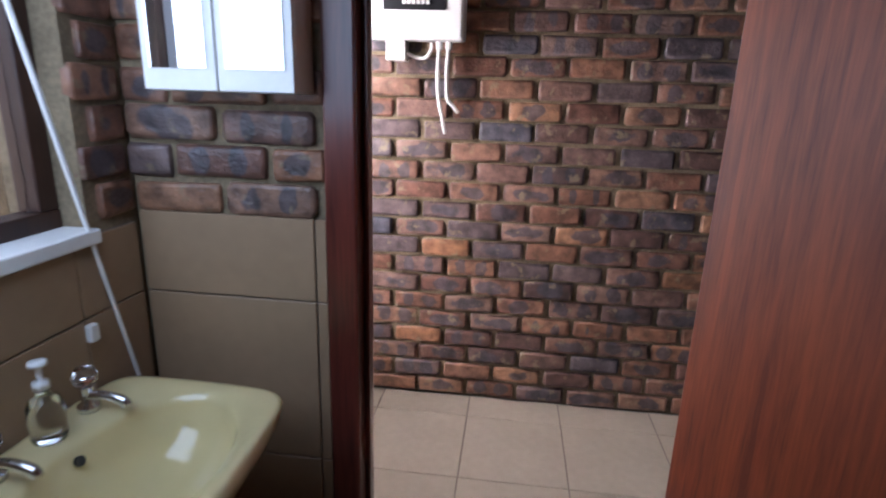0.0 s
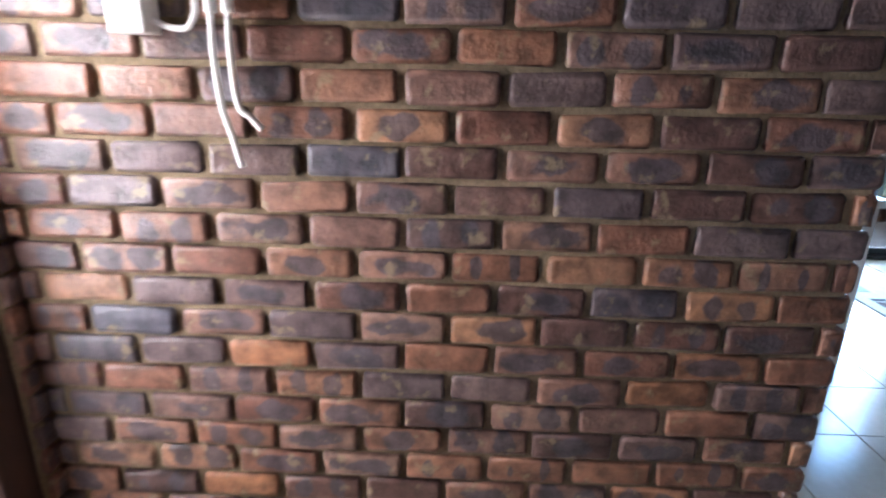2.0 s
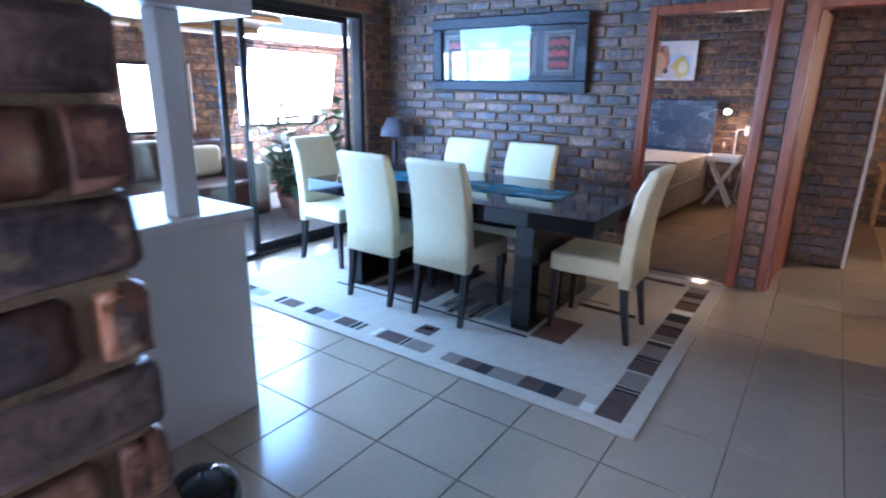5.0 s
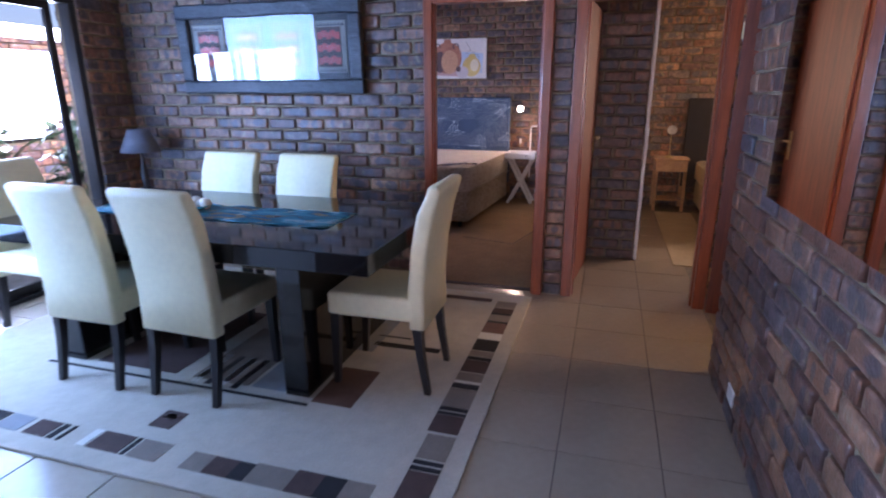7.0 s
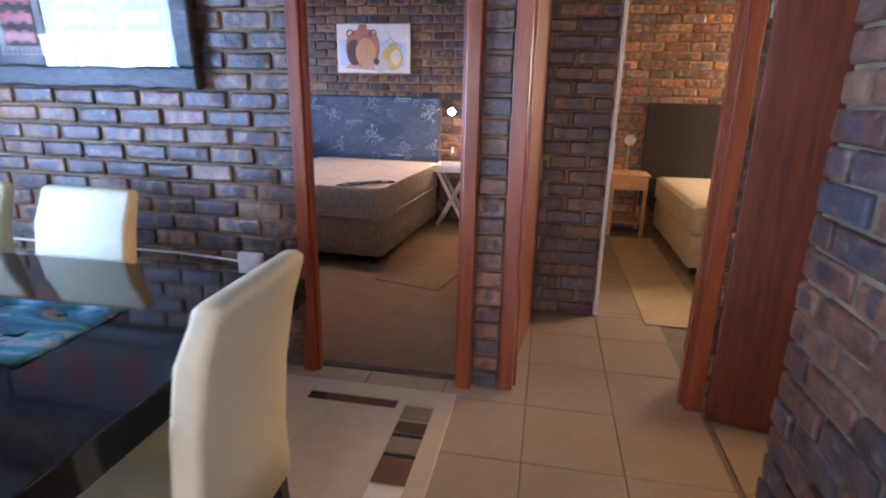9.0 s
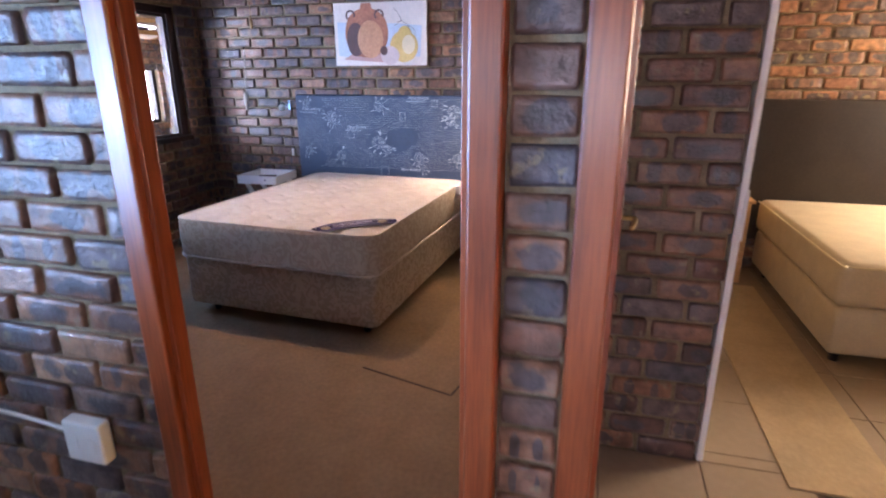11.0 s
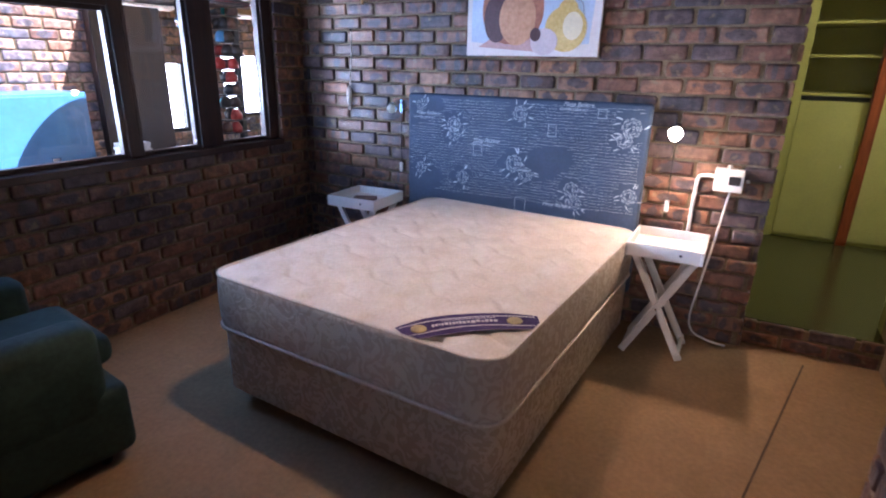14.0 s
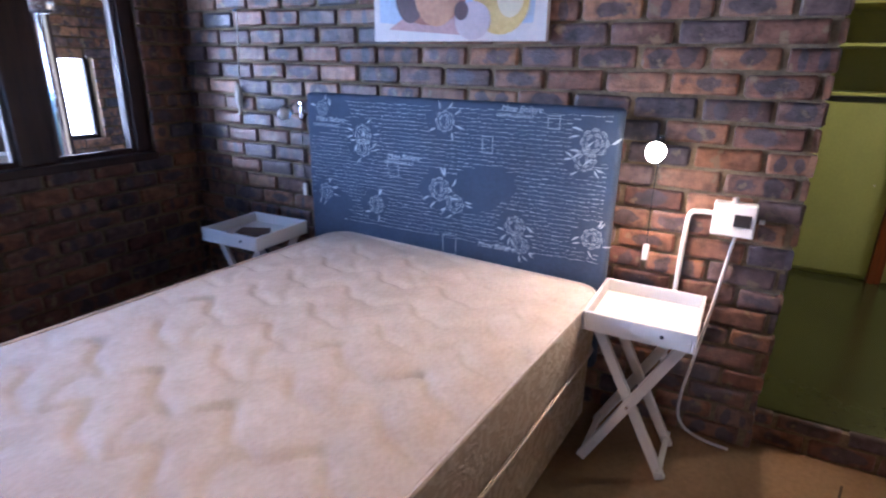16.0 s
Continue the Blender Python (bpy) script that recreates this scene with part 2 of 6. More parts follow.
def brushed_print(name):
    """Cloth printed with brush strokes of turquoise, white and tan."""
    m = bpy.data.materials.new(name)
    m.use_nodes = True
    nt = m.node_tree
    n, li = nt.nodes, nt.links
    b = n["Principled BSDF"]
    tc, mp, k, w = n.new("ShaderNodeTexCoord"), n.new("ShaderNodeMapping"), n.new("ShaderNodeTexNoise"), n.new("ShaderNodeTexNoise")
    mp.inputs["Scale"].default_value, mp.inputs["Rotation"].default_value = (9.0, 3.2, 1.0), (0, 0, 0.5)
    k.inputs["Scale"].default_value, k.inputs["Detail"].default_value, k.inputs["Distortion"].default_value = 1.3, 5, 1.6
    w.inputs["Scale"].default_value = 260
    li.new(tc.outputs["Object"], mp.inputs[0])
    li.new(mp.outputs[0], k.inputs["Vector"])
    li.new(tc.outputs["Object"], w.inputs["Vector"])
    ramp = n.new("ShaderNodeValToRGB")
    el = ramp.color_ramp.elements
    stops = ((0.30, (0.30, 0.20, 0.10)), (0.37, (0.36, 0.27, 0.17)), (0.41, (0.02, 0.13, 0.22)), (0.52, (0.03, 0.25, 0.36)), (0.60, (0.08, 0.40, 0.52)), (0.66, (0.55, 0.63, 0.64)), (0.72, (0.02, 0.20, 0.30)))
    el[0].position, el[1].position = stops[0][0], stops[-1][0]
    for p, c in stops[1:-1]:
        el.new(p)
    for e, (p, c) in zip(el, stops):
        e.position, e.color = p, (*c, 1)
    li.new(k.outputs[0], ramp.inputs[0])
    li.new(ramp.outputs[0], b.inputs["Base Color"])
    b.inputs["Roughness"].default_value = 0.6
    bp = n.new("ShaderNodeBump")
    bp.inputs["Strength"].default_value, bp.inputs["Distance"].default_value = 0.3, 0.002
    li.new(w.outputs[0], bp.inputs["Height"])
    li.new(bp.outputs[0], b.inputs["Normal"])
    return m


def glass_mat(name, rough=0.0, tint=(1, 1, 1)):
    m = bpy.data.materials.new(name)
    m.use_nodes = True
    b = m.node_tree.nodes["Principled BSDF"]
    b.inputs["Transmission Weight"].default_value, b.inputs["Roughness"].default_value = 1.0, rough
    b.inputs["Base Color"].default_value, b.inputs["IOR"].default_value = (*tint, 1), 1.45
    return m


def glow_mat(name, color, strength):
    m = bpy.data.materials.new(name)
    m.use_nodes = True
    b = m.node_tree.nodes["Principled BSDF"]
    b.inputs["Base Color"].default_value = (*color, 1)
    b.inputs["Emission Color"].default_value, b.inputs["Emission Strength"].default_value = (*color, 1), strength
    return m


BRICK, BRICK_J = brick_mat("face_brick", False), brick_mat("face_brick_joined", True)
# patio copy of the same brick, strong sunlight put into its raised colour
BRICK_SUN, BRICK_SUNJ = brick_mat("sunlit_brick", False, (2.2, 2.45, 2.65)), brick_mat("sunlit_brick_joined", True, (2.2, 2.45, 2.65))
# guest bedroom copy of the same brick, tinted as if under warm light
BRICK_WARMLIT, BRICK_WARMLITJ = brick_mat("warm_lit_brick", False, (1.7, 1.75, 1.5)), brick_mat("warm_lit_brick_joined", True, (1.7, 1.75, 1.5))
MORTAR = mat("mortar", (0.25, 0.19, 0.115), 0.95, var=0.25, scale=9, bump=0.8, bump_scale=90)
TILE = mat("beige_ceramic_tile", (0.38, 0.315, 0.24), 0.17, var=0.06, scale=3, bump=0.04, bump_scale=14, spec=0.5)
GROUT = mat("grout", (0.21, 0.17, 0.135), 0.9, var=0.2, scale=12, bump=0.4)
BATH_TILE = mat("brown_wall_tile", (0.33, 0.22, 0.13), 0.4, var=0.06, scale=3, bump=0.03, bump_scale=12)
CARPET = mat("tan_carpet", (0.32, 0.205, 0.105), 0.95, var=0.14, scale=5, bump=0.6, bump_scale=350)
CEIL = mat("ceiling_board", (0.42, 0.36, 0.29), 0.9, var=0.06)
DOOR = wood_mat("varnished_meranti", (0.105, 0.017, 0.005), (0.235, 0.048, 0.012), 0.5, 2, 1.7, 0.02)
FRAME = wood_mat("meranti_frame", (0.14, 0.026, 0.009), (0.31, 0.072, 0.020), 0.34, 2, 1.3, 0.12)
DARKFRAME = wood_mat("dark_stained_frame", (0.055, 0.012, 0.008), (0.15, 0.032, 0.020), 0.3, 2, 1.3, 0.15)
WINWOOD = wood_mat("dark_window_wood", (0.022, 0.009, 0.006), (0.05, 0.020, 0.012), 0.4, 2, 1.2)
PINE = wood_mat("pine_wood", (0.42, 0.22, 0.08), (0.60, 0.36, 0.15), 0.4, 0, 1.0)
BLACKWOOD = mat("black_stained_wood", (0.010, 0.009, 0.010), 0.07, var=0.3, scale=5, stretch=(1, 6, 6), spec=0.5)
LEGWOOD = mat("dark_leg_wood", (0.016, 0.012, 0.012), 0.35, var=0.3)
CREAM = mat("cream_leatherette", (0.76, 0.68, 0.44), 0.42, var=0.05, scale=4, bump=0.25, bump_scale=260)
WHITE = mat("white_paint", (0.80, 0.79, 0.76), 0.4, var=0.03, bump=0.05)
WPLASTIC = mat("white_plastic", (0.80, 0.79, 0.76), 0.35, var=0.03)
CERAMIC = mat("ivory_ceramic", (0.72, 0.60, 0.31), 0.08, var=0.03, scale=2, coat=0.4)
CHROME = mat("chrome", (0.75, 0.75, 0.76), 0.12, 1.0, var=0.05)
BRASS = mat("brass", (0.65, 0.48, 0.22), 0.3, 1.0, var=0.1)
BLACK = mat("black_metal", (0.012, 0.012, 0.014), 0.4, var=0.2)
MIRROR = mat("mirror_glass", (0.9, 0.9, 0.9), 0.015, 1.0, var=0.0)
GLASS = glass_mat("clear_glass")
FROST = glass_mat("obscure_glass", 0.3, (0.97, 0.98, 1.0))
PALEFRAME = mat("distressed_black_wood", (0.012, 0.013, 0.017), 0.5, var=0.4, scale=11, bump=0.9, bump_scale=45, second=(0.05, 0.053, 0.062), stretch=(1, 0.25, 1))
GREEN = mat("lime_green_paint", (0.44, 0.42, 0.13), 0.5, var=0.05, bump=0.05)
DIVAN = mat("taupe_divan_fabric", (0.30, 0.255, 0.195), 0.85, var=0.1, scale=8, bump=0.4, bump_scale=400)
CONCRETE = mat("patio_concrete", (0.30, 0.28, 0.26), 0.8, var=0.15, scale=2, bump=0.3)
GROUND = mat("sandy_ground", (0.34, 0.28, 0.2), 0.95, var=0.2, scale=0.6, bump=0.4, bump_scale=8)
STEEL = mat("dark_window_steel", (0.015, 0.013, 0.013), 0.45, var=0.2)
RUGM = mat("cream_wool", (0.52, 0.465, 0.375), 0.95, var=0.08, scale=14, bump=0.8, bump_scale=320)
RUG_BROWN = mat("brown_wool", (0.085, 0.048, 0.04), 0.95, var=0.15, scale=14, bump=0.8, bump_scale=320)
RUG_BLACK = mat("black_wool", (0.018, 0.015, 0.016), 0.95, var=0.15, scale=14, bump=0.8, bump_scale=320)
RUG_TAUPE = mat("taupe_wool", (0.24, 0.195, 0.155), 0.95, var=0.1, scale=14, bump=0.8, bump_scale=320)
RUG_GREY = mat("grey_wool", (0.28, 0.29, 0.30), 0.95, var=0.1, scale=14, bump=0.8, bump_scale=320)
RUG_WHITE = mat("white_wool", (0.70, 0.67, 0.60), 0.95, var=0.08, scale=14, bump=0.8, bump_scale=320)
RUG_RUST = mat("rust_wool", (0.15, 0.075, 0.05), 0.95, var=0.15, scale=14, bump=0.8, bump_scale=320)
RUNNER = brushed_print("turquoise_print")
TURQ = mat("turquoise_glaze", (0.05, 0.36, 0.46), 0.15, var=0.1)
SHELL = mat("pale_shell", (0.72, 0.64, 0.54), 0.4, var=0.12, scale=20)
OLDPRINT = mat("aged_print_paper", (0.20, 0.17, 0.14), 0.7, var=0.12, scale=15)
SHADE = mat("grey_lampshade", (0.10, 0.10, 0.12), 0.8, var=0.1)
BLACKGLOSS = mat("black_gloss", (0.01, 0.01, 0.012), 0.08, var=0.2)
HBCLOTH = mat("slate_blue_cloth", (0.058, 0.088, 0.145), 0.85, var=0.12, scale=7, bump=0.4, bump_scale=420)
PRINT = mat("white_fabric_print", (0.56, 0.64, 0.72), 0.85, var=0.15, scale=30)
CANVAS = mat("pale_canvas", (0.72, 0.68, 0.66), 0.8, var=0.06, scale=5, bump=0.3, bump_scale=300, second=(0.80, 0.74, 0.70))
P_BLUE = mat("paint_pale_blue", (0.52, 0.62, 0.74), 0.6, var=0.1, scale=7)
P_PINK = mat("paint_dusty_pink", (0.55, 0.34, 0.30), 0.6, var=0.15, scale=7)
P_TERRA = mat("paint_terracotta", (0.40, 0.12, 0.07), 0.5, var=0.25, scale=6, second=(0.55, 0.22, 0.12))
P_DARK = mat("paint_umber", (0.10, 0.045, 0.045), 0.5, var=0.25, scale=8)
P_ORANGE = mat("paint_ochre", (0.58, 0.26, 0.12), 0.5, var=0.15, scale=5, second=(0.70, 0.40, 0.22))
P_YELLOW = mat("paint_yellow", (0.72, 0.47, 0.10), 0.5, var=0.15, scale=6, second=(0.80, 0.62, 0.25))
P_LIGHT = mat("paint_cream", (0.80, 0.70, 0.48), 0.5, var=0.08, scale=6)
P_LILAC = mat("paint_lilac", (0.62, 0.52, 0.52), 0.5, var=0.1, scale=8)
DAMASK_T = mat("quilted_damask", (0.66, 0.57, 0.45), 0.55, var=0.10, scale=10, bump=0.25, bump_scale=120, second=(0.74, 0.68, 0.60))
DAMASK_M = damask_mat("damask_border", (0.52, 0.44, 0.34), (0.61, 0.55, 0.45))
DAMASK_D = damask_mat("damask_divan", (0.43, 0.35, 0.25), (0.54, 0.46, 0.35))
PURPLE = mat("purple_satin", (0.075, 0.05, 0.13), 0.22, var=0.2, scale=10)
SILVERY = mat("silver_thread", (0.55, 0.50, 0.52), 0.4, var=0.1)
GOLD = mat("gold_brocade", (0.36, 0.24, 0.08), 0.35, var=0.35, scale=22, second=(0.62, 0.46, 0.18))
VELVET = mat("dark_green_velvet", (0.010, 0.034, 0.024), 0.8, var=0.25, scale=6, bump=0.3, bump_scale=200, second=(0.02, 0.052, 0.038))
REDBAG = mat("red_plastic", (0.38, 0.03, 0.02), 0.3, var=0.25, scale=8)
BOOKB = mat("brown_book_cover", (0.13, 0.07, 0.045), 0.5, var=0.2)
DARKTAPE = mat("dark_tape", (0.10, 0.06, 0.036), 0.8, var=0.2)
CREAMF = mat("cream_quilt", (0.62, 0.54, 0.38), 0.75, var=0.08, scale=10, bump=0.5, bump_scale=60)
DARKLEATHER = mat("dark_leatherette", (0.028, 0.020, 0.016), 0.45, var=0.2, bump=0.2, bump_scale=150)
MATC = mat("beige_runner", (0.46, 0.36, 0.22), 0.95, var=0.1, bump=0.6, bump_scale=300)
BROWNLEATHER = mat("brown_leather", (0.10, 0.045, 0.03), 0.4, var=0.2, bump=0.2)
BLUECAB = mat("blue_steel_paint", (0.09, 0.27, 0.50), 0.3, var=0.1)
TERRA = mat("clay_pot", (0.38, 0.17, 0.10), 0.8, var=0.15)
BULB = glow_mat("warm_bulb", (1.0, 0.80, 0.52), 30.0)
OLIVE = mat("olive_vinyl", (0.055, 0.055, 0.02), 0.24, var=0.1, scale=3)
CEILP = mat("pale_boards", (0.62, 0.5, 0.36), 0.7, var=0.1)
LEAFM = mat("leaf_green", (0.11, 0.17, 0.08), 0.5, var=0.3, scale=9)

# ---- mesh helpers ----


def thing(name, label="", category="", group="", kind="", m=None):
    ob = new(name)
    ob.empty_display_size = 0.05
    if m is not None:
        ob.matrix_world = m
    return tagged(ob, label, category, group, kind)


def link(name, bm, material, parent=None, label="", smooth=False):
    me = bpy.data.meshes.new(name)
    bm.normal_update()
    bm.to_mesh(me)
    bm.free()
    for one in (material if isinstance(material, (list, tuple)) else [material]):
        me.materials.append(one)
    if smooth:
        for p in me.polygons:
            p.use_smooth = True
    ob = new(name, me)
    if parent is not None:
        ob.parent = parent
    if label:
        ob["label"] = label
    return ob


part = link


def box(bm, x0, x1, y0, y1, z0, z1, bevel=0.0, seg=2, m=None, mi=0):
    r = bmesh.ops.create_cube(bm, size=1.0, matrix=Matrix.Translation(((x0 + x1) / 2, (y0 + y1) / 2, (z0 + z1) / 2)) @ Matrix.Diagonal((x1 - x0, y1 - y0, z1 - z0, 1)))
    vs = r["verts"]
    fs = list({f for v in vs for f in v.link_faces})
    if bevel:
        es = list({e for v in vs for e in v.link_edges})
        res = bmesh.ops.bevel(bm, geom=es, offset=bevel, segments=seg, affect="EDGES", profile=0.5)
        vs = list({v for v in res["verts"]} | {v for v in vs if v.is_valid})
        fs = list({f for v in vs for f in v.link_faces})
    if m is not None:
        bmesh.ops.transform(bm, matrix=m, verts=vs)
    for f in fs:
        f.material_index = mi
    return vs


def bx(x0, x1, y0, y1, z0, z1, bevel=0.0, seg=2, m=None):
    bm = bmesh.new()
    box(bm, x0, x1, y0, y1, z0, z1, bevel, seg, m)
    return bm


def cyl(bm, p0, p1, r0, r1=None, n=14, caps=True):
    p0, p1 = Vector(p0), Vector(p1)
    d = p1 - p0
    m = Matrix.Translation((p0 + p1) / 2) @ d.to_track_quat("Z", "Y").to_matrix().to_4x4()
    return bmesh.ops.create_cone(bm, cap_ends=caps, segments=n, radius1=r0, radius2=r0 if r1 is None else r1, depth=d.length, matrix=m)["verts"]


def cy(p0, p1, r0, r1=None, n=14):
    bm = bmesh.new()
    cyl(bm, p0, p1, r0, r1, n)
    return bm


def lathe(profile, n=24, m=None):
    """A turned body from (radius, height) pairs."""
    bm = bmesh.new()
    rings = []
    for r, z in profile:
        rings.append([bm.verts.new((r * math.cos(2 * math.pi * k / n), r * math.sin(2 * math.pi * k / n), z)) for k in range(n)])
    for a, b in zip(rings, rings[1:]):
        for k in range(n):
            bm.faces.new((a[k], a[(k + 1) % n], b[(k + 1) % n], b[k]))
    if profile[0][0] > 1e-4:
        bm.faces.new(list(reversed(rings[0])))
    if profile[-1][0] > 1e-4:
        bm.faces.new(rings[-1])
    bmesh.ops.remove_doubles(bm, verts=bm.verts, dist=1e-5)
    bmesh.ops.recalc_face_normals(bm, faces=bm.faces)
    if m is not None:
        bm.transform(m)
    return bm


def tube(points, r, n=8, curved=True):
    """A round cable through the points."""
    bm = bmesh.new()
    pts = [Vector(p) for p in points]
    smooth = []
    for i in range(len(pts) - 1 if curved else 0):
        p0, p1, p2, p3 = pts[max(i - 1, 0)], pts[i], pts[i + 1], pts[min(i + 2, len(pts) - 1)]
        for k in range(6):
            u = k / 6
            smooth.append(0.5 * ((2 * p1) + (p2 - p0) * u + (2 * p0 - 5 * p1 + 4 * p2 - p3) * u * u + (3 * p1 - p0 - 3 * p2 + p3) * u ** 3))
    smooth += [pts[-1]] if curved else pts
    rings = []
    for i, p in enumerate(smooth):
        d = (smooth[min(i + 1, len(smooth) - 1)] - smooth[max(i - 1, 0)]).normalized()
        a = d.cross(Vector((0.31, 0.2, 0.93))).normalized()
        b = d.cross(a)
        rings.append([bm.verts.new(p + r * (math.cos(2 * math.pi * k / n) * a + math.sin(2 * math.pi * k / n) * b)) for k in range(n)])
    for a, b in zip(rings, rings[1:]):
        for k in range(n):
            bm.faces.new((a[k], a[(k + 1) % n], b[(k + 1) % n], b[k]))
    bm.faces.new(rings[0])
    bm.faces.new(rings[-1])
    bmesh.ops.recalc_face_normals(bm, faces=bm.faces)
    return bm


def structure(name, bm, material, label, category="wall"):
    return tagged(link(name, bm, material), label, category, "", "structure")


def slab_with_holes(bm, axis, p0, p1, a0, a1, z0, z1, holes):
    """A wall slab between p0 and p1 on one axis, from a0 to a1 along the other, with openings (a0, a1, z0, z1) cut right through."""
    cuts_a = sorted({a0, a1, *[h[0] for h in holes], *[h[1] for h in holes]})
    cuts_z = sorted({z0, z1, *[h[2] for h in holes], *[h[3] for h in holes]})
    cuts_a = [c for c in cuts_a if a0 <= c <= a1]
    cuts_z = [c for c in cuts_z if z0 <= c <= z1]
    for i in range(len(cuts_a) - 1):
        run = None
        for j in range(len(cuts_z) - 1):
            ca, cz = (cuts_a[i] + cuts_a[i + 1]) / 2, (cuts_z[j] + cuts_z[j + 1]) / 2
            solid = not any(h[0] < ca < h[1] and h[2] < cz < h[3] for h in holes)
            if solid:
                run = [cuts_z[j], cuts_z[j + 1]] if run is None else [run[0], cuts_z[j + 1]]
            if run and (not solid or j == len(cuts_z) - 2):
                if axis == "y":
                    box(bm, cuts_a[i], cuts_a[i + 1], p0, p1, *run)
                else:
                    box(bm, p0, p1, cuts_a[i], cuts_a[i + 1], *run)
                run = None


H = 2.46
COURSE, PITCH = 0.085, 0.232


def brick_shape(rng, rounded):
    """Vertices and faces of one brick lying along x, its face towards -y; 1 x 1 in x and z, so that it is scaled to size."""
    L, Hh, D = 0.222, 0.075, 0.018
    cx, cz = rounded * 0.7, rounded * 0.8
    verts, faces = [], []
    def ring(inset, y, j):
        pts = []
        w, h = L / 2 - inset, Hh / 2 - inset
        for sx, sz in ((-1, -1), (1, -1), (1, 1), (-1, 1)):
            a, b = (sx * w, sz * (h - cz)), (sx * (w - cx), sz * h)
            pair = (a, b) if sx * sz > 0 else (b, a)
            pts += list(pair)
        order = [(p[0] + rng.uniform(-j, j), y + rng.uniform(-j, j), p[1] + rng.uniform(-j, j)) for p in pts]
        return order
    rings = [ring(0.0, 0.004, 0.001), ring(0.0005, -D * 0.62, 0.0028), ring(0.0040, -D * 0.95, 0.0026), ring(0.014, -D, 0.0016)]
    for r in rings:
        verts += r
    for k in range(len(rings) - 1):
        for i in range(8):
            a, b = k * 8 + i, k * 8 + (i + 1) % 8
            faces.append((a, b, b + 8, a + 8))
    verts.append((rng.uniform(-0.03, 0.03), -D + rng.uniform(-0.0016, 0.0024), rng.uniform(-0.008, 0.008)))
    faces += [(24 + i, 24 + (i + 1) % 8, 32) for i in range(8)]
    return verts, faces


_rng = random.Random(7)
BRICK_SHAPES = [brick_shape(_rng, r) for r in (0.007, 0.011, 0.009, 0.014, 0.008, 0.012, 0.006, 0.013, 0.008, 0.010, 0.012, 0.007, 0.015, 0.009)]
BRICK_MESH = {}


def brick_mesh(k, material):
    key = (k, material.name)
    if key not in BRICK_MESH:
        v, f = BRICK_SHAPES[k]
        me = bpy.data.meshes.new("brick")
        me.from_pydata(v, [], f)
        me.materials.append(material)
        for p in me.polygons:
            p.use_smooth = True
        me.update()
        BRICK_MESH[key] = me
    return BRICK_MESH[key]


LATE_BRICKS = []


def brick_face(wall, axis, pos, sign, a0, a1, z0, z1, holes=(), near=None, phase=0.0, materials=None, count=300, seed=1, end=0.0, header=False):
    """Bricks on one face of a wall: axis 'y' means that the face looks along y (sign -1 or 1). near: the plan stretch passed closest; bricks
    nearest to it are parts of their own."""
    LATE_BRICKS.append((wall, axis, pos, sign, a0, a1, z0, z1, holes, near, phase, materials or (BRICK, BRICK_J), count, seed, header))


def lay_bricks(wall, axis, pos, sign, a0, a1, z0, z1, holes, near, phase, materials, count, seed, header):
    rng = random.Random(seed)
    pitch = PITCH if not header else 0.116 if header is True else header
    turn = {("y", -1): 0, ("y", 1): 180, ("x", 1): 90, ("x", -1): -90}[(axis, sign)]
    todo = []
    for row in range(int(round((z1 - z0) / COURSE)) + 1):
        zb = z0 + row * COURSE + 0.006
        zt = min(zb + 0.0745, z1)
        if zt - zb < 0.03:
            continue
        start = a0 - pitch + (phase + (0.5 * pitch if row % 2 else 0.0)) % pitch
        if header and header is not True:
            start = a0
        a = start
        while a < a1 - 0.01:
            pieces = [(max(a + 0.005, a0), min(a + pitch - 0.005, a1))]
            for h0, h1, hz0, hz1 in holes:
                if hz0 < (zb + zt) / 2 < hz1:
                    nxt = []
                    for p, q in pieces:
                        if p < h0:
                            nxt.append((p, min(q, h0)))
                        if q > h1:
                            nxt.append((max(p, h1), q))
                    pieces = nxt
            for p, q in pieces:
                if q - p > 0.03:
                    p, q = p + (0.0 if p in (a0, *(h[1] for h in holes)) else rng.uniform(0.0, 0.007)), q - (0.0 if q in (a1, *(h[0] for h in holes)) else rng.uniform(0.0, 0.007))
                    todo.append(((p + q) / 2, q - p, (zb + zt) / 2 + rng.uniform(-0.0025, 0.0025), zt - zb - rng.uniform(-0.002, 0.004)))
            a += pitch
    if near is None:
        near = ((a0 + a1) / 2, (z0 + z1) / 2)
    todo.sort(key=lambda b: (b[0] - near[0]) ** 2 + (b[2] - near[1]) ** 2)
    v_all, f_all = [], []
    for i, (a, w, z, h) in enumerate(todo):
        k = rng.randrange(len(BRICK_SHAPES))
        out = pos + sign * rng.uniform(-0.006, 0.003)
        place = (a, out, z) if axis == "y" else (out, a, z)
        tilt = rng.uniform(-1.0, 1.0)
        flip = 180 if rng.random() < 0.5 else 0
        m = pose(*place, 0, 0, turn) @ pose(0, 0, 0, 0, flip + tilt, rng.uniform(-1.2, 1.2)) @ Matrix.Diagonal((w / 0.222, 1, h / 0.075, 1))
        if i < count:
            ob = new("brick", brick_mesh(k, materials[0]))
            ob.parent = wall
            ob.matrix_basis = m
        else:
            v, f = BRICK_SHAPES[k]
            base = len(v_all)
            v_all += [tuple(m @ Vector(p)) for p in v]
            f_all += [tuple(base + q for q in face) for face in f]
    if v_all:
        me = bpy.data.meshes.new("far_bricks")
        me.from_pydata(v_all, [], f_all)
        me.materials.append(materials[1])
        me.update()
        ob = new("far_bricks", me)
        ob.parent = wall
        tagged(ob, "", "", "", "stuff")


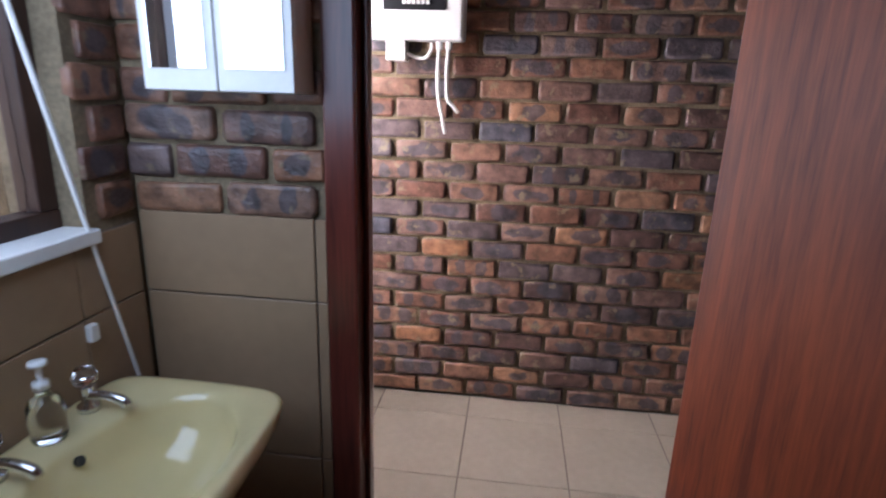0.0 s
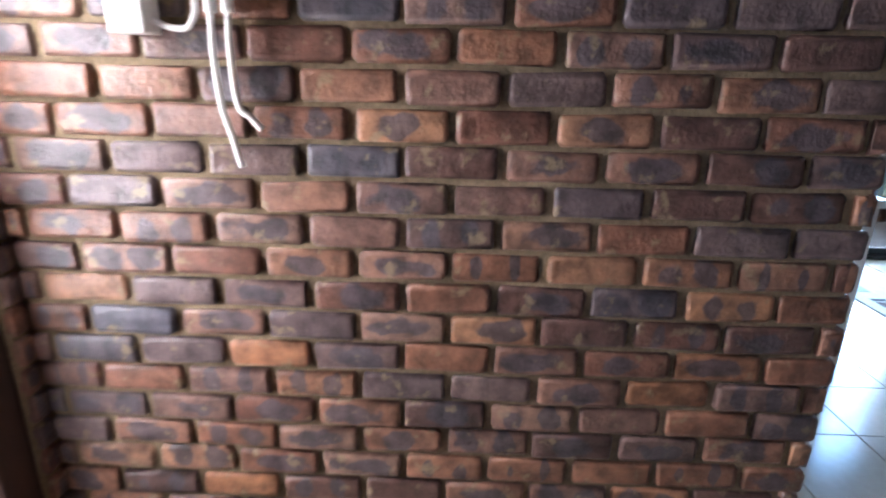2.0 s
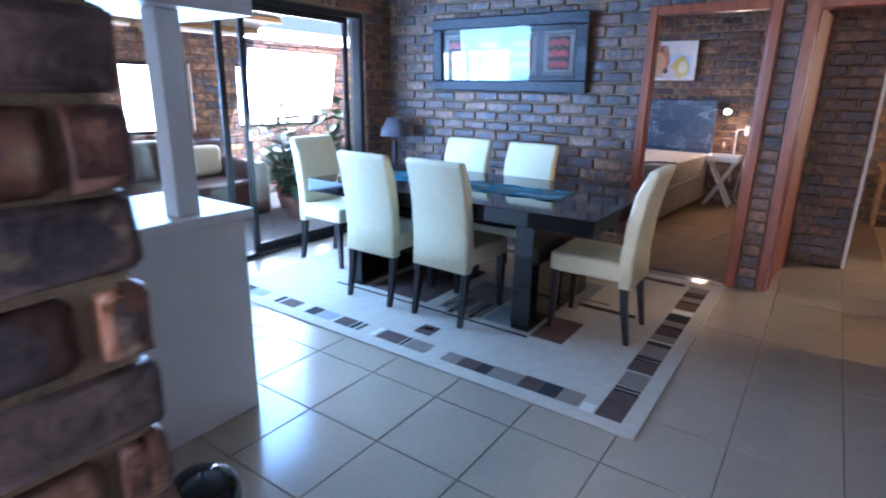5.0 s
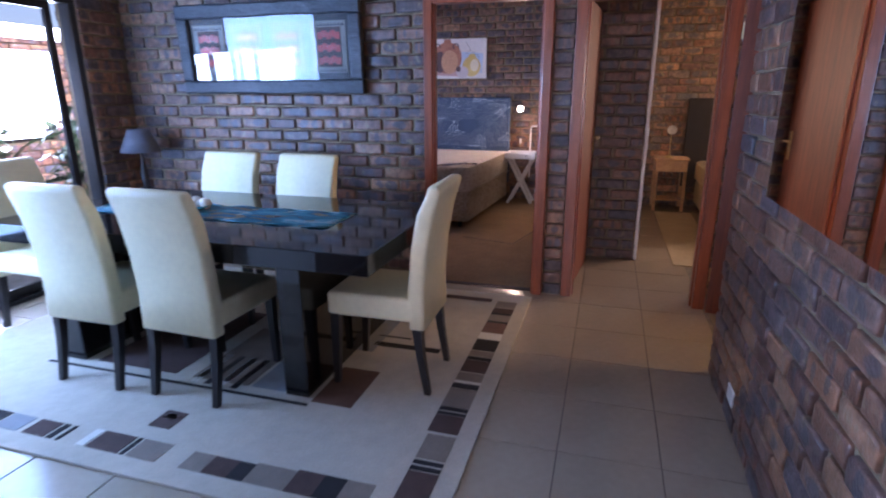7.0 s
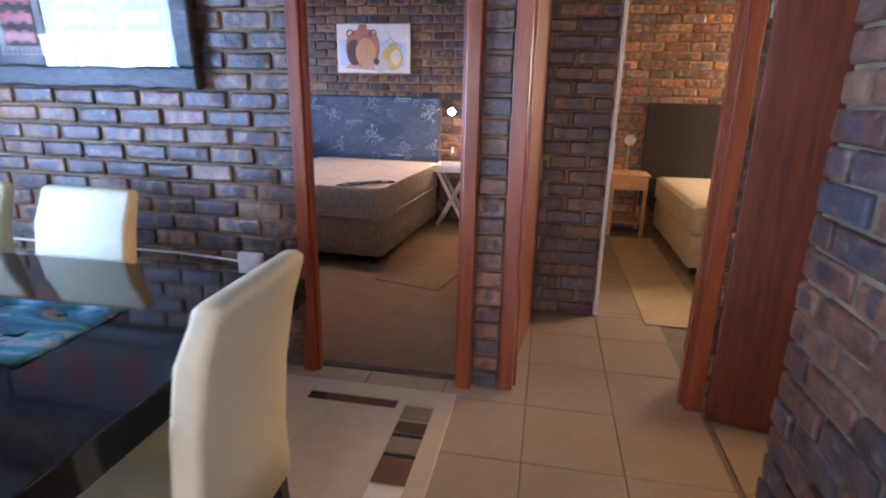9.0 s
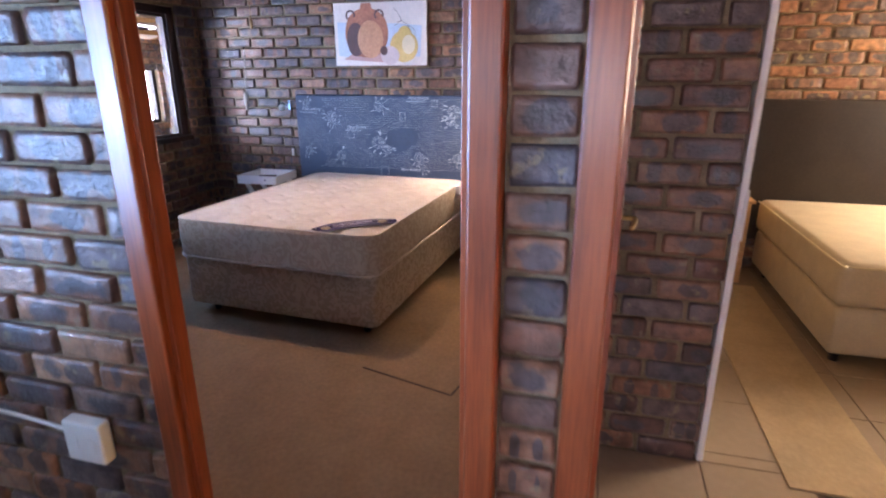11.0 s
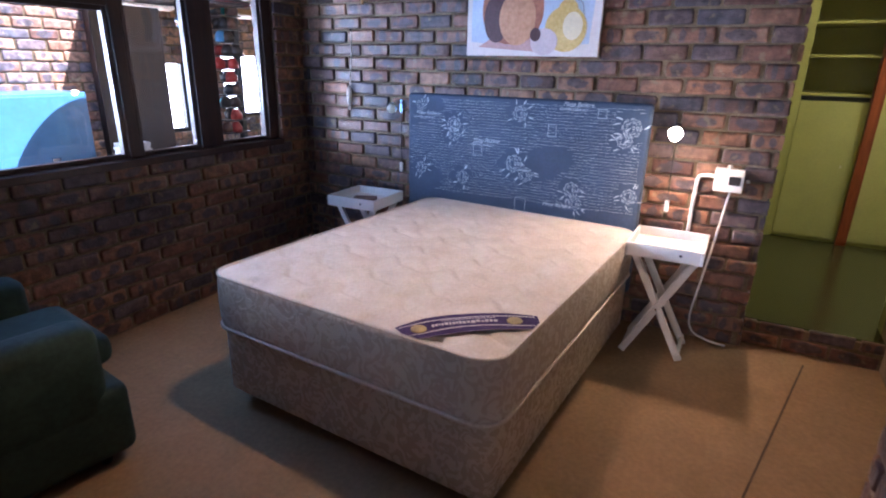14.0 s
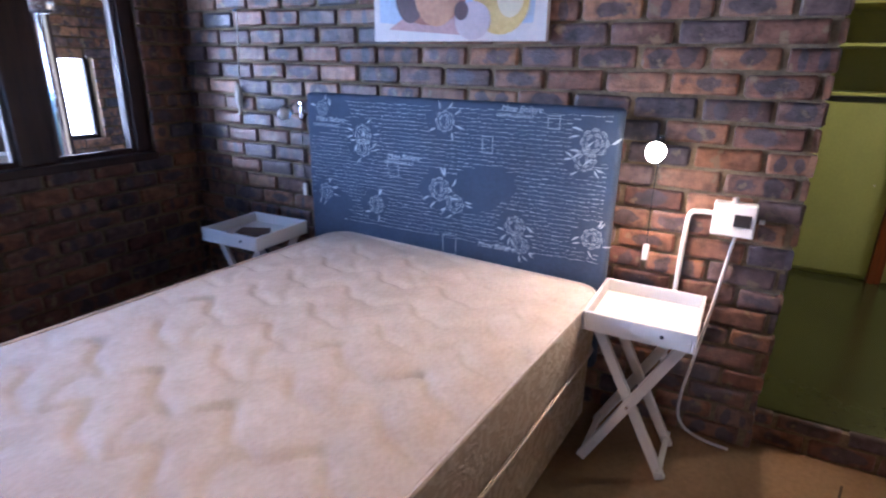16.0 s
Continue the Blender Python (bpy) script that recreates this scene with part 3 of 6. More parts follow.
# ---- large structure ----
DX = 5.39          # dining face of the wall with the bedroom doors
BX = 8.92          # bedroom face of the headboard wall
WY = 5.72          # inner face of the outer wall
EY = 2.52          # south face of the entry wall
WX = -0.85         # inner face of the west wall
PY = 1.40          # bathroom face of its partition


def brick_slab(name, axis, p0, p1, a0, a1, holes, label, z1=H, z0=0.0, material=None):
    bm = bmesh.new()
    slab_with_holes(bm, axis, p0, p1, a0, a1, z0, z1, holes)
    return structure(name, bm, material or MORTAR, label)


# entry wall with the meter box
w = brick_slab("wall_entry", "y", EY + 0.012, EY + 0.208, WX, 1.218, (), "rustic brown face brick wall with raked mortar joints")
brick_face(w, "y", EY + 0.014, -1, WX, 1.23, 0, H, near=(0.5, 1.0), phase=0.05, seed=3)
brick_face(w, "x", 1.215, 1, EY, EY + 0.22, 0, H, near=(2.6, 1.1), count=60, seed=4)
brick_face(w, "y", EY + 0.206, 1, WX, 1.23, 0, H, count=0, seed=5)

# west outer wall with the glazed entry door and the bathroom window
BATHWIN, GLAZED, KWIN = (0.42, 1.26, 1.06, 1.95), (1.60, 2.47, 0.0, 2.03), (3.2, 5.4, 0.95, 2.05)
w = brick_slab("wall_west_entry", "x", WX - 0.2, WX - 0.012, -0.8, EY + 0.2, (BATHWIN, GLAZED), "brown face brick outer wall beside the glazed door")
brick_face(w, "x", WX - 0.014, 1, PY + 0.13, EY, 0, H, (GLAZED,), near=(2.4, 1.1), count=110, seed=6)
brick_face(w, "x", WX - 0.014, 1, -0.8, PY, 1.08, H, (BATHWIN,), near=(1.2, 1.3), count=90, seed=7)
w = brick_slab("wall_kitchen_west", "x", -2.55, -2.362, EY, WY, (KWIN,), "brown face brick kitchen wall with an added wide window")
brick_face(w, "x", -2.364, 1, EY + 0.2, WY, 0, H, (KWIN,), count=0, seed=8)
w = brick_slab("wall_kitchen_south", "y", EY + 0.02, EY + 0.2, -2.55, WX - 0.2, (), "brown face brick kitchen wall")

# bathroom partition with its doorway; it goes on as the south side of the entry
BDOOR = (-0.37, 0.82, 0.0, 2.03)
w = brick_slab("wall_bathroom", "y", PY + 0.012, PY + 0.108, WX, 2.2, (BDOOR,), "brown face brick partition with a doorway")
brick_face(w, "y", PY + 0.014, -1, WX, 1.2, 1.08, H, (BDOOR,), near=(-0.5, 1.2), count=60, seed=9)
brick_face(w, "y", PY + 0.106, 1, WX, 2.2, 0, H, (BDOOR,), count=0, seed=10)
bm = bmesh.new()
box(bm, 0.95, 1.05, -0.8, PY, 0, H)
structure("wall_bathroom_east", bm, BATH_TILE, "brown tiled bathroom wall")
bm = bmesh.new()
box(bm, WX, 0.95, -0.9, -0.8, 0, H)
structure("wall_bathroom_south", bm, BATH_TILE, "brown tiled bathroom wall")

# south wall of the dining room, with the frameless mirror
w = brick_slab("wall_dining_south", "y", 1.31, 1.418, 2.2, 4.49, (), "dark brown face brick wall with a frameless mirror")
brick_face(w, "y", 1.416, 1, 2.2, 4.5, 0, H, near=(3.9, 0.8), seed=11, phase=0.1)
brick_face(w, "x", 4.486, 1, 1.3, 1.43, 0, H, count=30, seed=12, header=True)
bm = bmesh.new()
slab_with_holes(bm, "y", -1.42, -1.3, 4.38, DX + 0.108, 0, H, ((4.55, 5.3, 1.05, 2.0),))
box(bm, 4.38, 4.46, -1.3, 1.31, 0, H)
structure("wall_lobby", bm, MORTAR, "plain brown lobby walls with an added small window")

# wall between dining room and bedrooms, with a brick post between the two doors
DOOR1, DOOR2 = (2.38, 3.23, 0.0, 1.98), (1.33, 2.25, 0.0, 1.98)
bm = bmesh.new()
slab_with_holes(bm, "x", DX + 0.012, DX + 0.04, -1.3, WY, 0.0, H, (DOOR1, DOOR2))
slab_with_holes(bm, "x", DX + 0.04, DX + 0.108, -1.3, WY, 0.0, H, ((2.38, 3.36, 0.0, 1.98), DOOR2))
w = structure("wall_bedroom_doors", bm, MORTAR, "brown and blue-black face brick wall with two doorways")
brick_face(w, "x", DX + 0.014, -1, -1.3, WY, 0, H, (DOOR1, DOOR2, (2.25, 2.38, 0.0, 1.98)), near=(3.5, 1.1), seed=13, phase=0.09)
brick_face(w, "x", DX + 0.014, -1, 2.246, 2.384, 0, 1.97, near=(2.3, 1.1), count=40, seed=29, header=0.138)
brick_face(w, "x", DX + 0.106, 1, 2.37, WY, 0, H, ((2.38, 3.36, 0.0, 1.98),), count=0, seed=14)
brick_face(w, "x", DX + 0.106, 1, 0.32, 2.26, 0, H, (DOOR2,), count=0, seed=15)

# partition between bedroom and passage
w = brick_slab("wall_passage", "y", 2.272, 2.358, DX + 0.12, 7.19, (), "purple-brown face brick partition")
brick_face(w, "y", 2.356, 1, DX + 0.12, 7.2, 0, H, near=(6.9, 1.0), count=200, seed=16)
brick_face(w, "y", 2.274, -1, DX + 0.12, 7.2, 0, H, count=0, seed=17)
brick_face(w, "x", 7.186, 1, 2.26, 2.37, 0, H, count=30, seed=28, header=True)

# brick pier at the end of the passage
w = brick_slab("wall_passage_end", "x", 6.432, 6.53, 1.745, 2.27, (), "dark brown face brick pier at the end of the passage")
brick_face(w, "x", 6.434, -1, 1.735, 2.27, 0, H, near=(1.9, 0.9), count=90, seed=18)
bm = bmesh.new()
box(bm, 6.43, 6.56, 1.705, 1.73, 0, 2.1, 0.004)
structure("trim_cupboard", bm, WHITE, "white painted cupboard edge strip", "trim")
w = brick_slab("wall_niche", "y", 1.85, 1.95, 6.53, 9.0, (), "plain brown wall")

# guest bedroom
w = brick_slab("wall_guest_east", "x", 9.01, 9.15, -1.4, 1.95, (), "face brick bedroom wall with warm light put into its colour")
# the tan of these bricks is warm light put into the colour
brick_face(w, "x", 9.014, -1, -1.4, 1.85, 0, H, near=(1.4, 1.2), count=220, seed=19, materials=(BRICK_WARMLIT, BRICK_WARMLITJ))
# the window opening is added for the warm fill, out of view
w = brick_slab("wall_guest_south", "y", -1.5, -1.3, DX, 9.15, ((7.75, 8.95, 0.95, 2.05),), "face brick bedroom wall with an added window out of view")
w = brick_slab("wall_guest_west", "x", 5.62, 5.74, -1.3, 1.25, (), "face brick bedroom wall")

# headboard wall, open at its south end to the green dressing room
w = brick_slab("wall_headboard", "x", BX + 0.012, BX + 0.108, 2.62, WY, (), "dark brown and purple face brick bedroom wall with raked joints")
brick_face(w, "x", BX + 0.014, -1, 2.61, WY, 0, H, near=(3.6, 1.25), count=420, seed=20, phase=0.03)
brick_face(w, "y", 2.624, -1, BX, BX + 0.12, 0, H, count=30, seed=21, header=True)

# outer wall: sliding door of the dining room, window of the bedroom
SLIDE, WIN = (2.45, 5.02, 0.0, 2.03), (6.55, 8.66, 0.95, 2.02)
w = brick_slab("wall_north", "y", WY + 0.012, WY + 0.2, -2.55, 9.03, (SLIDE, WIN), "dark brown face brick outer wall with a sliding door and a bedroom window")
brick_face(w, "y", WY + 0.014, -1, DX + 0.12, BX, 0, H, (WIN,), near=(8.0, 0.9), seed=22)
brick_face(w, "y", WY + 0.014, -1, -2.3, DX, 0, H, (SLIDE,), near=(5.3, 1.2), count=120, seed=23)
brick_face(w, "y", WY + 0.198, 1, -2.5, 9.0, 0, H, (SLIDE, WIN), count=0, seed=24)
brick_face(w, "x", 8.664, -1, WY + 0.06, WY + 0.2, 0.95, 2.02, count=40, seed=25, header=True)

# dressing room
bm = bmesh.new()
box(bm, 9.03, 11.6, 2.62, 2.72, 0, H)
structure("wall_dressing_north", bm, GREEN, "lime green painted dressing room wall")
bm = bmesh.new()
box(bm, 11.5, 11.6, 0.6, 2.62, 0, H)
structure("wall_dressing_east", bm, GREEN, "lime green painted dressing room wall")
bm = bmesh.new()
box(bm, 9.15, 11.5, 0.6, 0.7, 0, H)
box(bm, 9.155, 9.25, 0.7, 1.95, 0, H)
structure("wall_dressing_south", bm, GREEN, "lime green painted dressing room wall")
bm = bmesh.new()
box(bm, 9.03, 11.5, 0.7, 2.62, 0.0, 0.15, 0.004)
structure("floor_dressing", bm, OLIVE, "raised olive green dressing room floor", "floor")
w = brick_slab("wall_step", "x", 9.002, 9.026, 1.95, 2.62, (), "low dark brick riser", 0.14)
brick_face(w, "x", 9.012, -1, 1.95, 2.61, 0.0, 0.15, count=20, seed=26)

# floors and ceilings
bm = bmesh.new()
box(bm, WX - 0.2, 9.15, -1.4, WY + 0.2, -0.12, -0.006)
box(bm, -2.55, WX - 0.2, EY, WY + 0.2, -0.12, -0.006)
floor = structure("floor", bm, GROUT, "beige square ceramic floor tiles with dark grout", "floor")
bm = bmesh.new()
box(bm, DX + 0.06, 9.0, 2.27, WY, -0.004, 0.004)
box(bm, 7.2, 9.0, 1.95, 2.27, -0.004, 0.004)
structure("floor_carpet", bm, CARPET, "flat tan fitted carpet in the bedroom", "carpet")
bm = bmesh.new()
box(bm, -2.6, 11.7, -1.6, WY + 0.2, H, H + 0.1)
structure("ceiling", bm, CEIL, "plain ceiling boards", "ceiling")

# covered patio outside the sliding door
bm = bmesh.new()
box(bm, -300, 300, -300, 300, -0.4, -0.2)
structure("ground", bm, GROUND, "sandy ground outside", "ground")
bm = bmesh.new()
box(bm, -1.6, 11.5, WY + 0.2, 8.1, -0.15, -0.02)
structure("patio_floor", bm, CONCRETE, "grey covered patio floor", "floor")
PW = ((3.85, 4.62, 0.84, 1.60), (5.22, 6.53, 0.86, 1.63), (10.15, 10.95, 0.85, 1.57), (-0.95, 1.85, 0.84, 1.60), (9.42, 9.72, 0.75, 1.48))
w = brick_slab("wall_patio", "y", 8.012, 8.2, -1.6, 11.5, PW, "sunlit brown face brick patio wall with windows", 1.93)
# these bricks have the sun's brightness in their colour
brick_face(w, "y", 8.014, -1, -1.6, 11.5, 0, 1.93, PW, near=(7.9, 1.4), count=160, seed=27, materials=(BRICK_SUN, BRICK_SUNJ))
bm = bmesh.new()
box(bm, 11.4, 11.5, WY + 0.2, 8.0, 0, 1.9)
box(bm, -1.7, -1.6, WY + 0.2, 8.2, 0, 1.9)
structure("wall_patio_ends", bm, MORTAR, "plain brown patio end walls")
def sloped(bm, x0, x1, y0, y1, z0, z1, th):
    """A slab falling from z0 at y0 to z1 at y1."""
    lo = [bm.verts.new(p) for p in ((x0, y0, z0), (x1, y0, z0), (x1, y1, z1), (x0, y1, z1))]
    hi = [bm.verts.new((v.co.x, v.co.y, v.co.z + th)) for v in lo]
    bm.faces.new(list(reversed(lo)))
    bm.faces.new(hi)
    for k in range(4):
        bm.faces.new((lo[k], lo[(k + 1) % 4], hi[(k + 1) % 4], hi[k]))


EAVE_Y, EAVE_Z, RIDGE_Z = 8.45, 1.90, 2.50
bm = bmesh.new()
sloped(bm, -1.7, 5.5, WY + 0.2, EAVE_Y, RIDGE_Z, EAVE_Z, 0.04)
sloped(bm, 8.75, 11.5, WY + 0.2, EAVE_Y, RIDGE_Z, EAVE_Z, 0.04)
structure("ceiling_patio", bm, CEILP, "pale patio ceiling boards", "ceiling")

# ---- doors, frames and windows ----


def door_frame(name, axis, face, back, a0, a1, z1, material, label, w=0.062, proud=0.012):
    """A timber frame of two jambs and a head round a doorway, with rebates."""
    t = thing(name, label, "door frame", "", "structure")
    def jamb(b0, b1, z0, zt, nm):
        bm = bmesh.new()
        lo, hi = min(face, back) - proud, max(face, back) + proud
        if axis == "x":
            box(bm, lo, hi, b0, b1, z0, zt, 0.006)
            inner = b1 if nm == "jamb_low" else b0
        else:
            box(bm, b0, b1, lo, hi, z0, zt, 0.006)
        part("jamb" if nm != "head" else "head", bm, material, t)
    jamb(a0, a0 + w, 0.0, z1, "jamb_low")
    jamb(a1 - w, a1, 0.0, z1, "jamb_high")
    jamb(a0 + w, a1 - w, z1 - w, z1, "head")
    for b in (a0 + w, a1 - w - 0.014):
        bm = bmesh.new()
        mid = (face + back) / 2
        if axis == "x":
            box(bm, mid - 0.02, mid + 0.02, b, b + 0.014, 0, z1 - w, 0.002)
        else:
            box(bm, b, b + 0.014, mid - 0.02, mid + 0.02, 0, z1 - w, 0.002)
        part("stop", bm, material, t)
    return t


def lever_handle(parent, m):
    """A lever on a long plate; local x runs along the leaf, y out of its face."""
    bm = bmesh.new()
    box(bm, -0.02, 0.02, 0.0, 0.006, -0.10, 0.10, 0.002)
    bm.transform(m)
    plate = part("plate", bm, BRASS, parent, "worn brass lock plate")
    bm = bmesh.new()
    cyl(bm, (0, 0, 0.03), (0, 0.045, 0.03), 0.008)
    bm2 = tube([(0, 0.045, 0.03), (-0.03, 0.048, 0.032), (-0.08, 0.046, 0.03), (-0.11, 0.042, 0.026)], 0.008)
    me = bpy.data.meshes.new("tmp")
    bm2.to_mesh(me)
    bm2.free()
    bm.from_mesh(me)
    bm.transform(m)
    part("lever", bm, BRASS, parent, "brass lever handle", True)


def leaf(name, m, width, height, label, handle_sides=(1, -1), material=None, handle_z=1.0):
    """A flush timber door leaf: local x from the hinge, y through it."""
    t = thing(name, label, "door", "", "structure", m)
    part("panel", bx(0, width, -0.02, 0.02, 0.008, height, 0.003), material or DOOR, t)
    for s in handle_sides:
        lever_handle(t, pose(width - 0.06, s * 0.02, handle_z, 0, 0, 0 if s > 0 else 180) @ Matrix.Diagonal((1 if s > 0 else -1, 1, 1, 1)))
    for z in (0.25, height - 0.25):
        part("hinge", cy((-0.004, 0.022, z - 0.045), (-0.004, 0.022, z + 0.045), 0.007, None, 10), BRASS, t)
    return t


door_frame("door_1", "x", DX - 0.03, DX + 0.028, 2.38, 3.225, 1.98, FRAME, "red-brown varnished meranti door frame")
door_frame("door_2", "x", DX, DX + 0.12, 1.33, 2.25, 1.98, FRAME, "red-brown varnished meranti passage door frame", 0.07)
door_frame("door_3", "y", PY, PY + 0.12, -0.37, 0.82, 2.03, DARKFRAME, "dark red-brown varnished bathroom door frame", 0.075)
leaf("door_4", pose(5.525, 2.425, 0, 0, 0, -2), 0.76, 1.95, "open red-brown varnished flush bedroom door", handle_z=1.21)
leaf("door_5", pose(5.525, 2.215, 0, 0, 0, -6), 0.76, 1.95, "open red-brown flush passage door with brass lever handle")
leaf("door_6", pose(5.335, 1.325, 0, 0, 0, -104), 0.74, 1.95, "open red-brown varnished flush door beside the frame")
leaf("door_7", pose(0.80, 0.47, 0, 0, 0, 117.5), 0.83, 2.0, "open red-brown varnished flush bathroom door", ())
bm = bmesh.new()
box(bm, DX + 0.03, DX + 0.075, 2.44, 3.17, 0.0, 0.008, 0.002)
structure("trim_threshold", bm, WINWOOD, "dark timber threshold strip", "trim")

# glazed entry door with obscure panes
t = thing("door_8", "dark framed entry door with obscure glass panes", "door", "", "structure")
gx = WX - 0.06
y0, y1, zt = GLAZED[0], GLAZED[1], GLAZED[3]
for a, b, c, d in ((y0, y0 + 0.06, 0, zt), (y1 - 0.11, y1, 0, zt)):
    part("stile", bx(gx - 0.03, gx + 0.03, a, b, c, d, 0.004), WINWOOD, t)
rows_z = [0.10, 0.475, 0.78, 1.075, 1.385, 1.69, 1.97]
for z in rows_z:
    th = 0.05 if z in (0.10, 1.97) else 0.014
    part("rail", bx(gx - 0.02, gx + 0.02, y0 + 0.06, y1 - 0.11, z - th, z + th, 0.003), WINWOOD, t)
part("glazing_bar", bx(gx - 0.014, gx + 0.014, (y0 + y1) / 2 - 0.012, (y0 + y1) / 2 + 0.012, 0.15, 0.70, 0.003), WINWOOD, t)
for z0, z1 in zip(rows_z, rows_z[1:]):
    p = part("pane", bx(gx - 0.004, gx + 0.004, y0 + 0.06, y1 - 0.11, z0 + 0.012, z1 - 0.012), FROST, t)
    p.visible_shadow = False

# bathroom window
t = thing("window_2", "dark timber bathroom window with clear glass", "window", "", "structure")
y0, y1, z0, z1 = BATHWIN
for a, b, c, d in ((y0, y1, z0, z0 + 0.05), (y0, y1, z1 - 0.05, z1)):
    part("rail", bx(WX - 0.13, WX - 0.07, a, b, c, d, 0.004), WINWOOD, t)
for a in (y0, (y0 + y1) / 2 - 0.025, y1 - 0.05):
    part("stile", bx(WX - 0.128, WX - 0.072, a, a + 0.05, z0 + 0.05, z1 - 0.05, 0.004), WINWOOD, t)
for a in (y0 + 0.05, (y0 + y1) / 2 + 0.025):
    p = part("pane", bx(WX - 0.102, WX - 0.098, a, a + 0.345, z0 + 0.05, z1 - 0.05), GLASS, t)
    p.visible_shadow = False
part("sill", bx(WX - 0.07, WX + 0.02, y0 - 0.0, y1, z0 - 0.02, z0 + 0.012, 0.004), WHITE, t, "white painted window sill")

# bedroom window
t = thing("window_1", "dark brown timber casement window onto the patio", "window", "", "structure")
x0, x1, z0, z1 = WIN
ya, yb = WY + 0.03, WY + 0.10
part("sill", bx(x0, x1, WY - 0.02, WY + 0.12, z0 - 0.03, z0 + 0.012, 0.005), WINWOOD, t)
for a, b in ((x0, x0 + 0.06), (7.53, 7.60), (8.00, 8.155), (8.575, x1)):
    part("mullion", bx(a, b, ya, yb, z0 + 0.012, z1, 0.006), WINWOOD, t)
part("head", bx(x0, x1, ya, yb, z1 - 0.06, z1, 0.005), WINWOOD, t)
part("transom", bx(x0 + 0.06, 7.53, ya, yb, 1.74, 1.80, 0.006), WINWOOD, t)
for a, b, c, d in ((x0 + 0.06, 7.53, z0 + 0.012, 1.74), (x0 + 0.06, 7.53, 1.80, z1 - 0.06), (7.60, 8.00, z0 + 0.012, z1 - 0.06), (8.155, 8.575, z0 + 0.012, z1 - 0.06)):
    p = part("pane", bx(a, b, WY + 0.063, WY + 0.067, c, d), GLASS, t)
    p.visible_shadow = False
    for e, f, g, h in ((a, a + 0.025, c, d), (b - 0.025, b, c, d), (a + 0.025, b - 0.025, c, c + 0.025), (a + 0.025, b - 0.025, d - 0.025, d)):
        part("casement", bx(e, f, WY + 0.045, WY + 0.085, g, h, 0.003), WINWOOD, t)

# kitchen window, added out of view to let light in from the west
t = thing("window_7", "added wide kitchen window out of view, with dark upright bars", "window", "", "structure")
y0, y1, z0, z1 = KWIN
for k in range(6):
    a = y0 + (y1 - y0 - 0.05) * k / 5
    part("mullion", bx(-2.32, -2.27, a, a + 0.05, z0, z1, 0.004), STEEL, t)
for z in (z0, z1 - 0.05):
    part("rail", bx(-2.318, -2.272, y0, y1, z, z + 0.05, 0.004), STEEL, t)

# sliding door
t = thing("sliding_door", "black aluminium sliding glass door to the patio, partly open", "sliding door", "", "structure")
x0, x1, zt = SLIDE[0], SLIDE[1], SLIDE[3]
part("track", bx(x0, x1, WY + 0.02, WY + 0.12, 0.0, 0.03, 0.004), BLACK, t)
part("head", bx(x0, x1, WY + 0.02, WY + 0.12, zt - 0.05, zt, 0.004), BLACK, t)
for a in (x0, x1 - 0.045):
    part("jamb", bx(a, a + 0.045, WY + 0.02, WY + 0.12, 0.03, zt - 0.05, 0.004), BLACK, t)
for a, b, y in ((3.71, 4.87, WY + 0.085), (x0 + 0.045, 3.535, WY + 0.045)):
    for p0, p1, q0, q1 in ((a, a + 0.05, 0.03, zt - 0.05), (b - 0.05, b, 0.03, zt - 0.05), (a + 0.05, b - 0.05, 0.03, 0.09), (a + 0.05, b - 0.05, zt - 0.10, zt - 0.05)):
        part("sash", bx(p0, p1, y - 0.016, y + 0.016, q0, q1, 0.003), BLACK, t)
    p = part("pane", bx(a + 0.05, b - 0.05, y - 0.003, y + 0.003, 0.09, zt - 0.10), GLASS, t)
    p.visible_shadow = False
part("handle", bx(3.72, 3.75, WY + 0.055, WY + 0.069, 0.95, 1.15, 0.004), CHROME, t)

# ---- entry and bathroom ----
t = thing("meter_box", "white plastic electrical meter box fixed to the brick wall", "meter box")
part("case", bx(-0.545, -0.165, EY - 0.115, EY - 0.003, 1.575, 2.05, 0.012), WPLASTIC, t)
part("window", bx(-0.475, -0.235, EY - 0.119, EY - 0.114, 1.68, 1.9, 0.002), BLACK, t, "dark inspection window")
for k in range(6):
    part("breaker", bx(-0.40 + k * 0.018, -0.387 + k * 0.018, EY - 0.125, EY - 0.118, 1.70, 1.73, 0.001), WPLASTIC, t)
part("socket_block", bx(-0.475, -0.395, EY - 0.075, EY - 0.004, 1.50, 1.578, 0.006), WPLASTIC, t)
part("side_bracket", bx(-0.575, -0.546, EY - 0.08, EY - 0.004, 1.60, 1.68, 0.006), WPLASTIC, t)
for k, (cx, zb, dx) in enumerate(((-0.265, 1.22, 0.03), (-0.228, 1.305, 0.045))):
    part("gland", cy((cx, EY - 0.05, 1.545), (cx, EY - 0.05, 1.578), 0.013), WPLASTIC, t)
    part("cable", tube([(cx, EY - 0.05, 1.56), (cx - 0.005, EY - 0.045, 1.46), (cx, EY - 0.04, 1.36), (cx + dx * 0.5, EY - 0.035, (zb + 1.36) / 2), (cx + dx, EY - 0.03, zb)], 0.0075), WPLASTIC, t, "loose white cable end", True)
part("cable", tube([(-0.395, EY - 0.04, 1.53), (-0.36, EY - 0.04, 1.515), (-0.32, EY - 0.045, 1.515), (-0.297, EY - 0.05, 1.545), (-0.297, EY - 0.05, 1.57)], 0.007), WPLASTIC, t, "", True)

